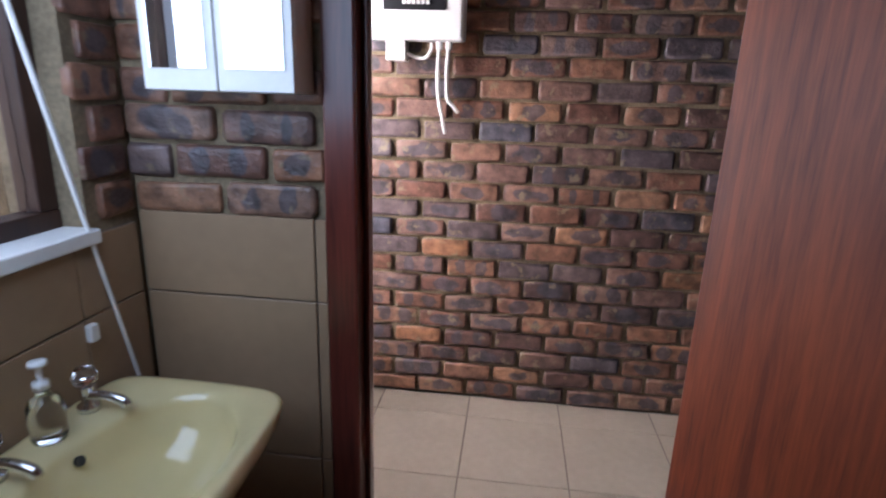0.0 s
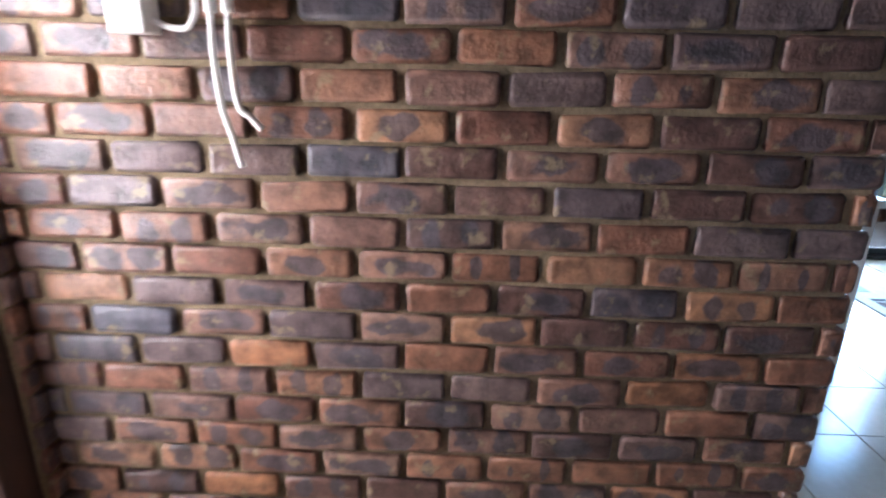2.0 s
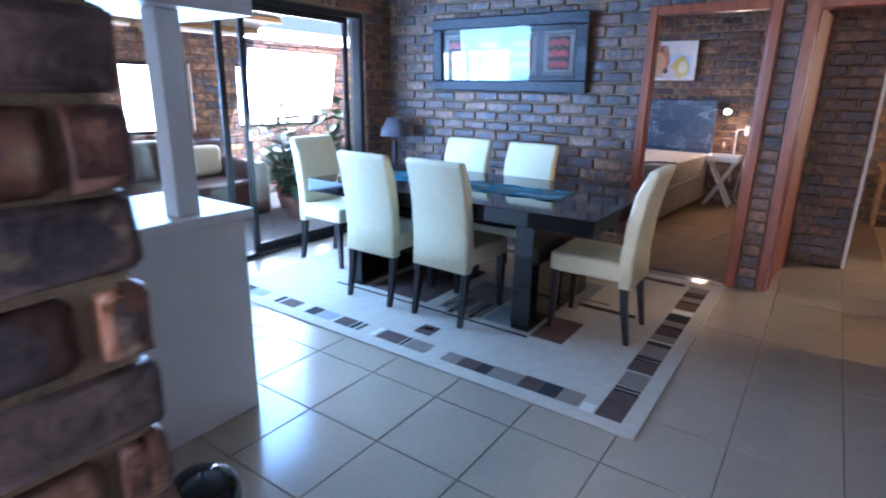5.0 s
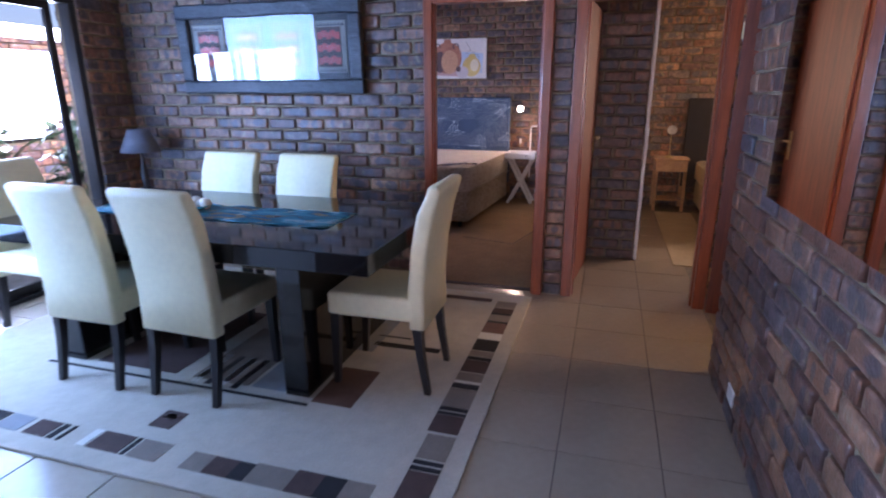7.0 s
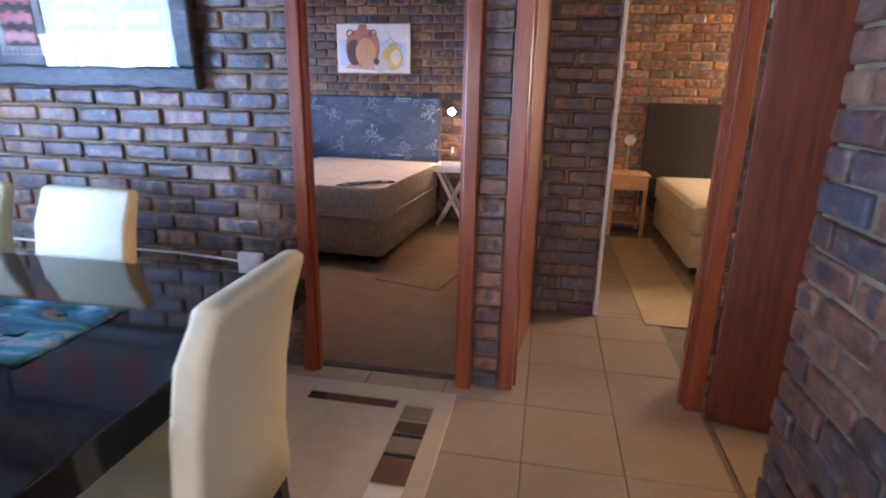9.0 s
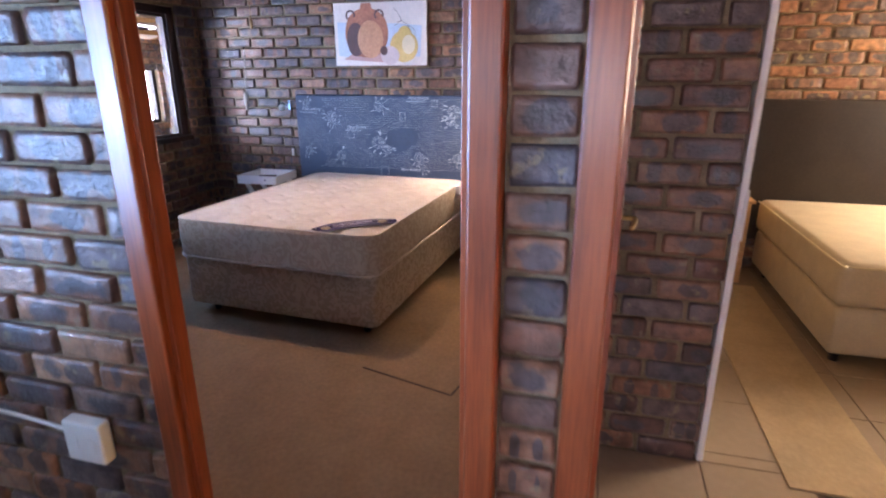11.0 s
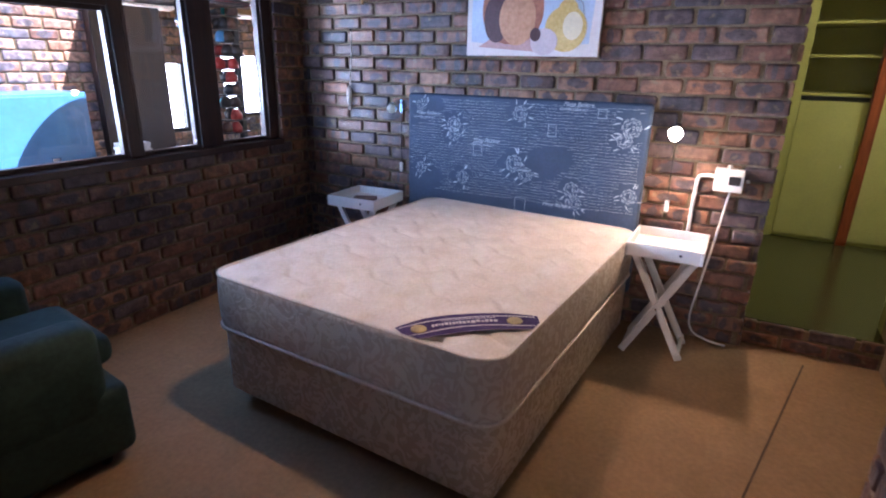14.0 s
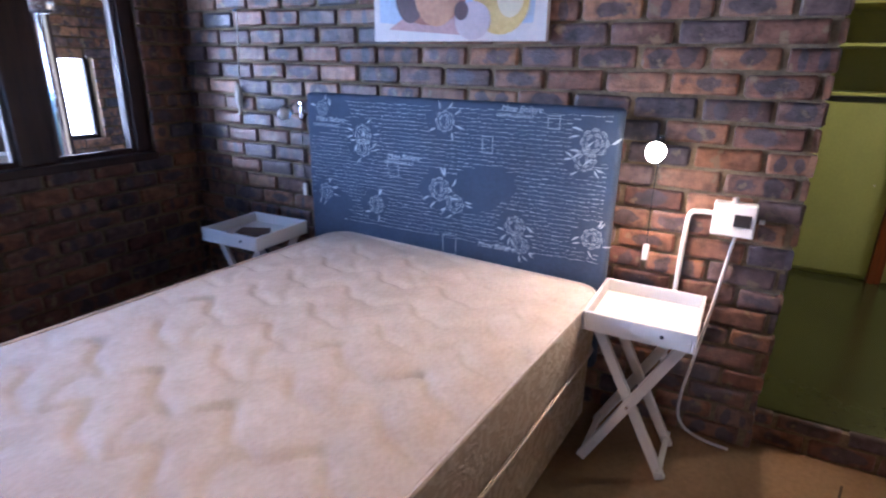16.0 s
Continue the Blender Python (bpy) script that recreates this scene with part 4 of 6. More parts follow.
# brown tiles of the bathroom walls
for nm, axis, pos, a0, a1, sgn in (("wall_tiles", "y", PY + 0.012, WX + 0.012, -0.372, -1), ("wall_tiles_side", "x", WX - 0.012, -0.8, PY - 0.002, 1)):
    bm = bmesh.new()
    if axis == "y":
        box(bm, a0, a1, pos - 0.006, pos, 0.0, 1.075)
    else:
        box(bm, pos, pos + 0.006, a0, a1, 0.0, 1.055)
    host = structure(nm, bm, GROUT, "large brown glazed wall tiles with pale joints", "wall tiles")
    step = 0.44 if axis == "y" else 0.4
    a = a0
    while a < a1 - 0.02:
        for z0, z1 in ((0.002, 0.437), (0.441, 0.878), (0.882, 1.085)):
            b = min(a + step - 0.004, a1)
            if axis == "y":
                part("tile", bx(a, b, pos - 0.014, pos - 0.006, z0, z1, 0.002, 1), BATH_TILE, host)
            else:
                part("tile", bx(pos + 0.006, pos + 0.014, a, b, z0, min(z1, 1.055), 0.002, 1), BATH_TILE, host)
        a += step


def basin():
    """A wall-hung ivory basin with a shaped bowl, back ledge, taps and wastes."""
    t = thing("wash_basin", "ivory ceramic wash basin fixed to the tiled wall", "wash basin", "", "", pose(WX + 0.004, 0.98, 0.72))
    n = 40
    def outline(k, s, z, back=0.0):
        a = 2 * math.pi * k / n
        c, sn = math.cos(a), math.sin(a)
        ex = 0.27
        x = 0.215 * (abs(c) ** ex) * (1 if c > 0 else -1)
        y = 0.285 * (abs(sn) ** ex) * (1 if sn > 0 else -1)
        bulge = 0.012 * (1 - (y / 0.285) ** 2) if x > 0 else 0
        taper = 1.0 - 0.03 * max(0, x / 0.215)
        return Vector((0.22 + (x + bulge) * s + back, y * taper * s, z))
    bm = bmesh.new()
    levels = [(0.45, -0.24, -0.06), (0.7, -0.2, -0.04), (0.9, -0.1, -0.01), (0.985, -0.03, 0), (1.0, -0.008, 0), (0.985, 0.002, 0), (0.95, 0.003, 0)]
    rings = [[bm.verts.new(outline(k, s, z, b)) for k in range(n)] for s, z, b in levels]
    def bowl(k, s, z):
        a = 2 * math.pi * k / n
        return Vector((0.255 + 0.155 * s * math.cos(a), 0.235 * s * math.sin(a), z))
    rings += [[bm.verts.new(bowl(k, s, z)) for k in range(n)] for s, z in ((1.0, 0.0), (0.96, -0.02), (0.85, -0.07), (0.6, -0.115), (0.25, -0.135))]
    for a, b in zip(rings, rings[1:]):
        for k in range(n):
            bm.faces.new((a[k], a[(k + 1) % n], b[(k + 1) % n], b[k]))
    bm.faces.new(rings[0])
    bm.faces.new(rings[-1])
    bmesh.ops.recalc_face_normals(bm, faces=bm.faces)
    part("bowl", bm, CERAMIC, t, "", True)
    part("waste", cy((0.255, 0, -0.137), (0.255, 0, -0.131), 0.022), CHROME, t)
    # no real opening: a black disc paints the overflow's shade
    part("overflow", cy((0.115, 0.02, -0.035), (0.122, 0.02, -0.032), 0.010), BLACK, t, "black disc for the shade in the overflow hole")
    for y in (-0.09, 0.13):
        tap = part("tap", lathe([(0.022, 0), (0.022, 0.012), (0.013, 0.018), (0.012, 0.05), (0.018, 0.056), (0.0, 0.06)], 16, pose(0.055, y, 0.003)), CHROME, t, "chrome basin tap", True)
        part("spout", tube([(0.06, y, 0.035), (0.095, y, 0.04), (0.135, y, 0.032), (0.142, y, 0.02)], 0.010), CHROME, tap, "", True)
        part("knob", lathe([(0.0, 0), (0.022, 0.004), (0.024, 0.02), (0.018, 0.034), (0.0, 0.036)], 8, pose(0.055, y, 0.062)), GLASS, tap, "clear faceted tap knob")
    return t


basin()
t = thing("soap_bottle", "clear pump soap bottle standing on the basin ledge", "soap bottle", "", "", pose(WX + 0.06, 1.01, 0.723))
part("body", lathe([(0.028, 0), (0.031, 0.01), (0.031, 0.07), (0.024, 0.085), (0.012, 0.092), (0.012, 0.105)], 18), GLASS, t, "", True)
part("pump", lathe([(0.014, 0.105), (0.014, 0.12), (0.005, 0.122), (0.005, 0.15), (0.016, 0.152), (0.016, 0.16), (0, 0.161)], 14), WPLASTIC, t, "white pump head", True)
t = thing("bathroom_cabinet", "white wall cabinet with mirrored doors", "cabinet")
part("body", bx(-0.71, -0.39, 1.305, PY, 1.365, 1.95, 0.004), WHITE, t)
for a, b in ((-0.71, -0.553), (-0.548, -0.39)):
    d = part("door", bx(a, b, 1.288, 1.304, 1.367, 1.948, 0.002), WHITE, t)
    part("mirror", bx(a + 0.018, b - 0.018, 1.284, 1.288, 1.41, 1.93), MIRROR, d, "mirrored glass panel")
t = thing("cistern_pipe", "thin white plastic pipe running down the tiled wall", "pipe")
part("tube", cy((WX + 0.012, 1.10, 1.62), (WX + 0.012, 1.325, 0.68), 0.005), WPLASTIC, t)
t = thing("wall_hook", "small white plastic wall hook", "hook")
part("body", bx(WX + 0.002, WX + 0.02, 1.19, 1.215, 0.83, 0.87, 0.004), WPLASTIC, t)

# ---- dining room ----


def dining_table():
    t = thing("dining_table", "glossy black wooden dining table with slab legs", "table")
    part("tabletop", bx(3.60, 4.69, 2.88, 4.98, 0.66, 0.75, 0.004), BLACKWOOD, t)
    for y in (3.24, 4.56):
        part("leg", bx(3.68, 4.60, y, y + 0.12, 0.014, 0.66, 0.004), BLACKWOOD, t)
    part("stretcher", bx(4.09, 4.19, 3.36, 4.56, 0.50, 0.66, 0.004), BLACKWOOD, t)


dining_table()


def dining_chair(m):
    """High-backed upholstered chair: local y points from back to front."""
    t = thing("dining_chair", "cream leatherette high-back dining chair with dark legs", "chair", "chairs round the dining table", "", m)
    bm = bmesh.new()
    box(bm, -0.203, 0.203, -0.03, 0.42, 0.36, 0.475, 0.022, 3)
    part("seat", bm, CREAM, t, "", True)
    bm = bmesh.new()
    prof = [(-0.055, 0.33, 0.0), (-0.05, 0.50, 0.0), (-0.065, 0.68, 0), (-0.095, 0.85, 0), (-0.125, 0.945, 0), (-0.13, 0.968, 0)]
    rings = []
    for y, z, _ in prof:
        th = 0.075 if z < 0.9 else 0.06
        w = 0.203 if z < 0.95 else 0.200
        loop = []
        for cx, cy_ in ((-1, -1), (1, -1), (1, 1), (-1, 1)):
            for q in range(4):
                a = math.pi / 2 * q / 3
                r = 0.018
                base = {(-1, -1): math.pi, (1, -1): 1.5 * math.pi, (1, 1): 0, (-1, 1): 0.5 * math.pi}[(cx, cy_)]
                loop.append((cx * (w - r) + r * math.cos(base + a), y + (th / 2) * (1 + cy_) - cy_ * r + r * math.sin(base + a), z))
        rings.append([bm.verts.new(p) for p in loop])
    top = [bm.verts.new((v.co.x * 0.955, prof[-1][0] + 0.03 + (v.co.y - prof[-1][0] - 0.03) * 0.6, 0.98)) for v in rings[-1]]
    rings.append(top)
    for a, b in zip(rings, rings[1:]):
        for k in range(len(a)):
            bm.faces.new((a[k], a[(k + 1) % len(a)], b[(k + 1) % len(a)], b[k]))
    bm.faces.new(list(reversed(rings[0])))
    bm.faces.new(rings[-1])
    bmesh.ops.recalc_face_normals(bm, faces=bm.faces)
    part("backrest", bm, CREAM, t, "", True)
    for x, y, dy in ((-0.175, -0.01, -0.05), (0.175, -0.01, -0.05), (-0.175, 0.385, 0.012), (0.175, 0.385, 0.012)):
        bm = bmesh.new()
        vs = []
        for z, s, off in ((0.0, 0.014, dy), (0.2, 0.018, dy * 0.35), (0.37, 0.022, 0.0)):
            vs.append([bm.verts.new((x + a * s, y + off + b * s, z)) for a, b in ((-1, -1), (1, -1), (1, 1), (-1, 1))])
        for a, b in zip(vs, vs[1:]):
            for k in range(4):
                bm.faces.new((a[k], a[(k + 1) % 4], b[(k + 1) % 4], b[k]))
        bm.faces.new(list(reversed(vs[0])))
        bm.faces.new(vs[-1])
        part("leg", bm, LEGWOOD, t)
    return t


chair = dining_chair(pose(3.56, 4.32, 0.012, 0, 0, -90))
for x, y, a in ((3.57, 3.775, -92), (4.735, 4.40, 91), (4.735, 3.83, 90), (4.045, 2.79, 1.5), (4.06, 5.34, 178)):
    copy_thing(chair, pose(x, y, 0.012, 0, 0, a))

# patterned rug
t = thing("rug", "cream wool rug with brown, black and grey block borders", "rug")
bm = bmesh.new()
box(bm, 3.02, 5.28, 2.43, 5.36, 0.0, 0.011, 0.004)
part("rug_body", bm, RUGM, t)
RC = {"brown": RUG_BROWN, "black": RUG_BLACK, "taupe": RUG_TAUPE, "grey": RUG_GREY, "white": RUG_WHITE, "rust": RUG_RUST}


def rug_block(x0, x1, y0, y1, c):
    part("motif", bx(x0, x1, y0, y1, 0.0105, 0.0135, 0.001, 1), RC[c], t)


for x0, x1, c in ((5.06, 5.13, "taupe"), (5.02, 5.055, "taupe"), (4.93, 5.01, "brown"), (4.90, 4.925, "black"), (4.80, 4.895, "taupe"), (4.77, 4.795, "black"), (4.62, 4.765, "rust"),
                  (4.53, 4.61, "white"), (4.38, 4.52, "black"), (4.31, 4.37, "taupe"), (4.265, 4.30, "black"), (4.13, 4.26, "brown"), (4.04, 4.12, "taupe"), (4.02, 4.035, "white"),
                  (3.965, 4.01, "black"), (3.80, 3.96, "taupe"), (3.765, 3.795, "black"), (3.735, 3.755, "black"), (3.60, 3.73, "brown"), (3.27, 3.58, "taupe")):
    if x0 > 3.5:
        rug_block(x0, x1, 2.51, 2.64, c)
for x0, x1, c in ((3.42, 3.58, "taupe"), (3.385, 3.41, "black"), (3.35, 3.375, "black"), (3.10, 3.345, "brown")):
    rug_block(x0, x1, 2.51, 2.63, c)
rug_block(3.10, 3.17, 2.64, 2.70, "white")
for y0, y1, c, w in ((2.71, 2.82, "taupe", 0.12), (2.82, 2.91, "black", 0.12), (2.91, 3.02, "brown", 0.12), (3.02, 3.19, "taupe", 0.11), (3.19, 3.26, "black", 0.1), (3.26, 3.37, "brown", 0.1), (3.37, 3.47, "taupe", 0.1),
                     (3.58, 3.72, "taupe", 0.11), (3.73, 3.75, "black", 0.11), (3.76, 3.92, "brown", 0.11), (3.93, 3.97, "white", 0.11), (4.06, 4.08, "black", 0.1), (4.10, 4.13, "black", 0.1), (4.14, 4.26, "brown", 0.1),
                     (4.29, 4.42, "grey", 0.1), (4.43, 4.52, "black", 0.1), (4.62, 4.76, "brown", 0.1), (4.78, 4.82, "black", 0.1), (4.95, 5.10, "grey", 0.1), (5.10, 5.20, "black", 0.1)):
    rug_block(3.11, 3.11 + w, y0, y1, c)
rug_block(3.30, 3.42, 3.68, 3.79, "brown")
rug_block(3.36, 3.40, 3.705, 3.765, "taupe")
rug_block(5.10, 5.16, 2.68, 3.02, "brown")
rug_block(5.10, 5.16, 3.02, 3.10, "black")
for y0, y1, c in ((3.3, 3.5, "taupe"), (3.9, 4.2, "brown"), (4.5, 4.6, "black"), (4.8, 5.1, "taupe")):
    rug_block(5.10, 5.16, y0, y1, c)
# middle field under the table
rug_block(3.66, 4.0, 3.02, 3.22, "rust")
rug_block(3.62, 3.64, 3.22, 4.75, "black")
rug_block(3.70, 3.98, 3.38, 3.56, "grey")
rug_block(3.70, 4.3, 3.58, 3.9, "taupe")
for k in range(4):
    rug_block(3.66, 3.95, 3.62 + k * 0.075, 3.655 + k * 0.075, "black" if k % 2 == 0 else "white")
rug_block(3.70, 4.5, 4.0, 4.5, "brown")
rug_block(4.2, 4.75, 3.15, 3.6, "grey")
rug_block(4.28, 4.33, 2.80, 3.18, "black")
rug_block(4.40, 4.415, 3.0, 3.2, "black")

# table runner and dish of shells
t = thing("table_runner", "turquoise and brown patterned table runner on the table", "table runner")
bm = bmesh.new()
nx, ny = 10, 40
g = [[bm.verts.new((3.95 + 0.35 * i / nx, 3.25 + 1.5 * j / ny, 0.753 + 0.0022 * (math.sin(i * 1.7 + j * 0.9) + math.sin(j * 1.1)))) for j in range(ny + 1)] for i in range(nx + 1)]
for i in range(nx):
    for j in range(ny):
        bm.faces.new((g[i][j], g[i + 1][j], g[i + 1][j + 1], g[i][j + 1]))
r = bmesh.ops.solidify(bm, geom=bm.faces[:], thickness=0.002)
part("cloth", bm, RUNNER, t, "", True)
t = thing("shell_dish", "turquoise oval glass dish full of white shells", "dish", "", "", pose(4.13, 4.24, 0.757))
bm = lathe([(0.0, 0.003), (0.09, 0.003), (0.14, 0.014), (0.155, 0.024), (0.15, 0.026), (0.13, 0.018), (0.085, 0.009), (0.0, 0.008)], 32)
bm.transform(Matrix.Diagonal((0.65, 1.25, 1, 1)))
part("dish", bm, TURQ, t, "", True)
rs = random.Random(5)
for k in range(9):
    bm = lathe([(0.0, 0.0), (0.022, 0.008), (0.034, 0.026), (0.028, 0.045), (0.014, 0.058), (0.0, 0.064)], 12)
    for v in bm.verts:
        v.co += Vector((0.004 * math.sin(v.co.z * 220), 0.004 * math.cos(v.co.z * 170), 0))
    bm.transform(pose(rs.uniform(-0.05, 0.05), -0.14 + k * 0.035, 0.012, rs.uniform(-60, 60), rs.uniform(-60, 60), rs.uniform(0, 360)))
    part("shell", bm, SHELL, t, "pale round sea shell", True)

# wall mirror with a distressed black frame
t = thing("framed_artwork", "wide glazed artwork of red woven prints in distressed black frame", "picture", "", "", pose(DX - 0.006, 0, 1.365, 0, -2.9, 0) @ pose(-(DX - 0.006), 0, -1.365))
mx0, my0, my1, mz0, mz1 = DX - 0.006, 3.655, 5.145, 1.365, 1.985
bmf = []
for a, b, c, d in ((my0, my1, mz0, mz0 + 0.095), (my0, my1, mz1 - 0.095, mz1), (my0, my0 + 0.095, mz0 + 0.095, mz1 - 0.095), (my1 - 0.095, my1, mz0 + 0.095, mz1 - 0.095)):
    bm = bx(mx0 - 0.05, mx0, a, b, c, d, 0.014, 3)
    bmesh.ops.subdivide_edges(bm, edges=[e for e in bm.edges if e.calc_length() > 0.2], cuts=24)
    for v in bm.verts:
        v.co += Vector((0.004, 0.006, 0.008)) * (noise.noise(v.co * 14) + 0.6 * noise.noise(v.co * 37))
    part("frame", bm, PALEFRAME, t)
part("mat_board", bx(mx0 - 0.014, mx0 - 0.004, my0 + 0.09, my1 - 0.09, mz0 + 0.09, mz1 - 0.09), BLACK, t, "black mat board")
for k in range(4):
    yc = my0 + 0.255 + k * 0.327
    pr_ = part("print", bx(mx0 - 0.0165, mx0 - 0.014, yc - 0.13, yc + 0.13, 1.505, 1.845), OLDPRINT, t, "woven print with cream toothed border")
    part("field", bx(mx0 - 0.0185, mx0 - 0.0165, yc - 0.092, yc + 0.092, 1.545, 1.805), RUG_BROWN, pr_)
    for q in range(3):
        bm = bmesh.new()
        for s in range(5):
            z = 1.56 + q * 0.083 + 0.012 * (s % 2)
            box(bm, mx0 - 0.0205, mx0 - 0.0185, yc - 0.085 + s * 0.034, yc - 0.051 + s * 0.034, z, z + 0.045)
        part("red_band", bm, REDBAG, pr_)
    bm = bmesh.new()
    for s in range(9):
        for z in (1.512, 1.812):
            y = yc - 0.12 + s * 0.0267
            bm.faces.new([bm.verts.new(p) for p in ((mx0 - 0.0168, y, z), (mx0 - 0.0168, y + 0.024, z), (mx0 - 0.0168, y + 0.012, z + 0.022))])
    tagged(part("teeth", bm, BLACK, pr_), "", "", "", "stuff")
p = part("glass", bx(mx0 - 0.026, mx0 - 0.022, my0 + 0.09, my1 - 0.09, mz0 + 0.09, mz1 - 0.09), GLASS, t, "glass pane")
p.visible_shadow = False
t = thing("frameless_mirror", "frameless rectangular wall mirror on the brick wall", "mirror")
part("glass", bx(2.70, 3.94, 1.434, 1.442, 1.0, 1.86, 0.001, 1), MIRROR, t)
t = thing("wall_vent", "small white plastic plate low on the brick wall", "plate")
part("plate", bx(3.96, 4.06, 1.432, 1.440, 0.11, 0.18, 0.003), WPLASTIC, t)

# double socket with its cable
t = thing("wall_socket", "white double wall socket on the brick wall", "socket")
part("plate", bx(DX - 0.045, DX - 0.004, 3.42, 3.545, 0.475, 0.60, 0.008), WPLASTIC, t)
for y in (3.455, 3.51):
    part("outlet", bx(DX - 0.048, DX - 0.045, y - 0.014, y + 0.014, 0.515, 0.555, 0.001), WHITE, t)
part("cable", tube([(DX - 0.02, 3.545, 0.55), (DX - 0.015, 3.8, 0.565), (DX - 0.012, 4.3, 0.57), (DX - 0.012, 4.9, 0.575), (DX - 0.012, 5.3, 0.58)], 0.006), WPLASTIC, t, "white cable clipped along the wall", True)

# lamp on a dark pedestal in the corner
t = thing("corner_stand", "slim dark wooden pedestal stand in the corner", "stand")
part("post", lathe([(0.035, 0.03), (0.022, 0.1), (0.03, 0.3), (0.02, 0.5), (0.03, 0.6)], 16, pose(5.14, 5.46, 0)), BLACKWOOD, t, "", True)
part("foot", lathe([(0.15, 0), (0.15, 0.02), (0.04, 0.035)], 20, pose(5.14, 5.46, 0)), BLACKWOOD, t)
part("top", lathe([(0.04, 0.60), (0.14, 0.605), (0.14, 0.63), (0.0, 0.632)], 24, pose(5.14, 5.46, 0)), BLACKWOOD, t)
t = thing("table_lamp", "small dark table lamp with a grey cone shade", "lamp")
part("base", lathe([(0.06, 0.633), (0.06, 0.65), (0.018, 0.67), (0.03, 0.76), (0.012, 0.86), (0.010, 0.98)], 18, pose(5.14, 5.46, 0)), BLACK, t, "", True)
part("shade", lathe([(0.145, 0.935), (0.075, 1.105), (0.073, 1.105), (0.143, 0.935)], 28, pose(5.14, 5.46, 0)), SHADE, t, "", True)

# pull cord hanging from the ceiling over the table
t = thing("pull_cord", "thin pull cord with an orange wooden toggle", "cord")
part("cord", tube([(3.75, 3.83, H), (3.75, 3.83, 2.15), (3.75, 3.83, 1.94)], 0.0025, 6), BLACK, t)
part("toggle", lathe([(0.003, 0.0), (0.011, -0.01), (0.014, -0.05), (0.010, -0.075), (0.0, -0.078)], 12, pose(3.75, 3.83, 1.94)), P_ORANGE, t, "orange wooden toggle", True)

# small window of the lobby, unseen and added for the warm fill
t = thing("window_8", "added small dark framed lobby window out of view", "window", "", "structure")
for a in (4.55, 4.905, 5.26):
    part("mullion", bx(a, a + 0.04, -1.38, -1.34, 1.05, 2.0, 0.003), STEEL, t)

# white breakfast counter with a post and a beam
t = thing("breakfast_counter", "white painted breakfast counter with a flat top", "counter")
part("body", bx(0.9, 2.29, 3.88, 4.42, 0.0, 0.86, 0.004), WHITE, t)
part("top", bx(0.88, 2.32, 3.85, 4.45, 0.86, 0.90, 0.006), WHITE, t)
t = thing("post", "square white painted timber post on the counter", "post")
part("shaft", bx(2.03, 2.12, 3.90, 3.99, 0.90, 1.62, 0.004), WHITE, t)
t = thing("shelf_beam", "white painted overhead shelf above the counter", "shelf")
part("shelf", bx(0.9, 2.36, 3.82, 4.3, 1.62, 1.68, 0.004), WHITE, t)
for y in (3.84, 4.24):
    part("hanger", bx(0.95, 1.0, y, y + 0.05, 1.68, H, 0.003), WHITE, t)
    part("hanger", bx(2.2, 2.25, y, y + 0.05, 1.68, H, 0.003), WHITE, t)
t = thing("black_bin", "glossy black round bin standing on the tiles", "bin", "", "", pose(1.595, 3.16, 0))
part("body", lathe([(0.075, 0), (0.08, 0.02), (0.095, 0.33), (0.097, 0.35)], 28), BLACKGLOSS, t, "", True)
part("lid", lathe([(0.097, 0.35), (0.095, 0.37), (0.08, 0.395), (0.045, 0.415), (0.0, 0.42)], 28), BLACKGLOSS, t, "domed glossy lid", True)

# ---- bedroom ----


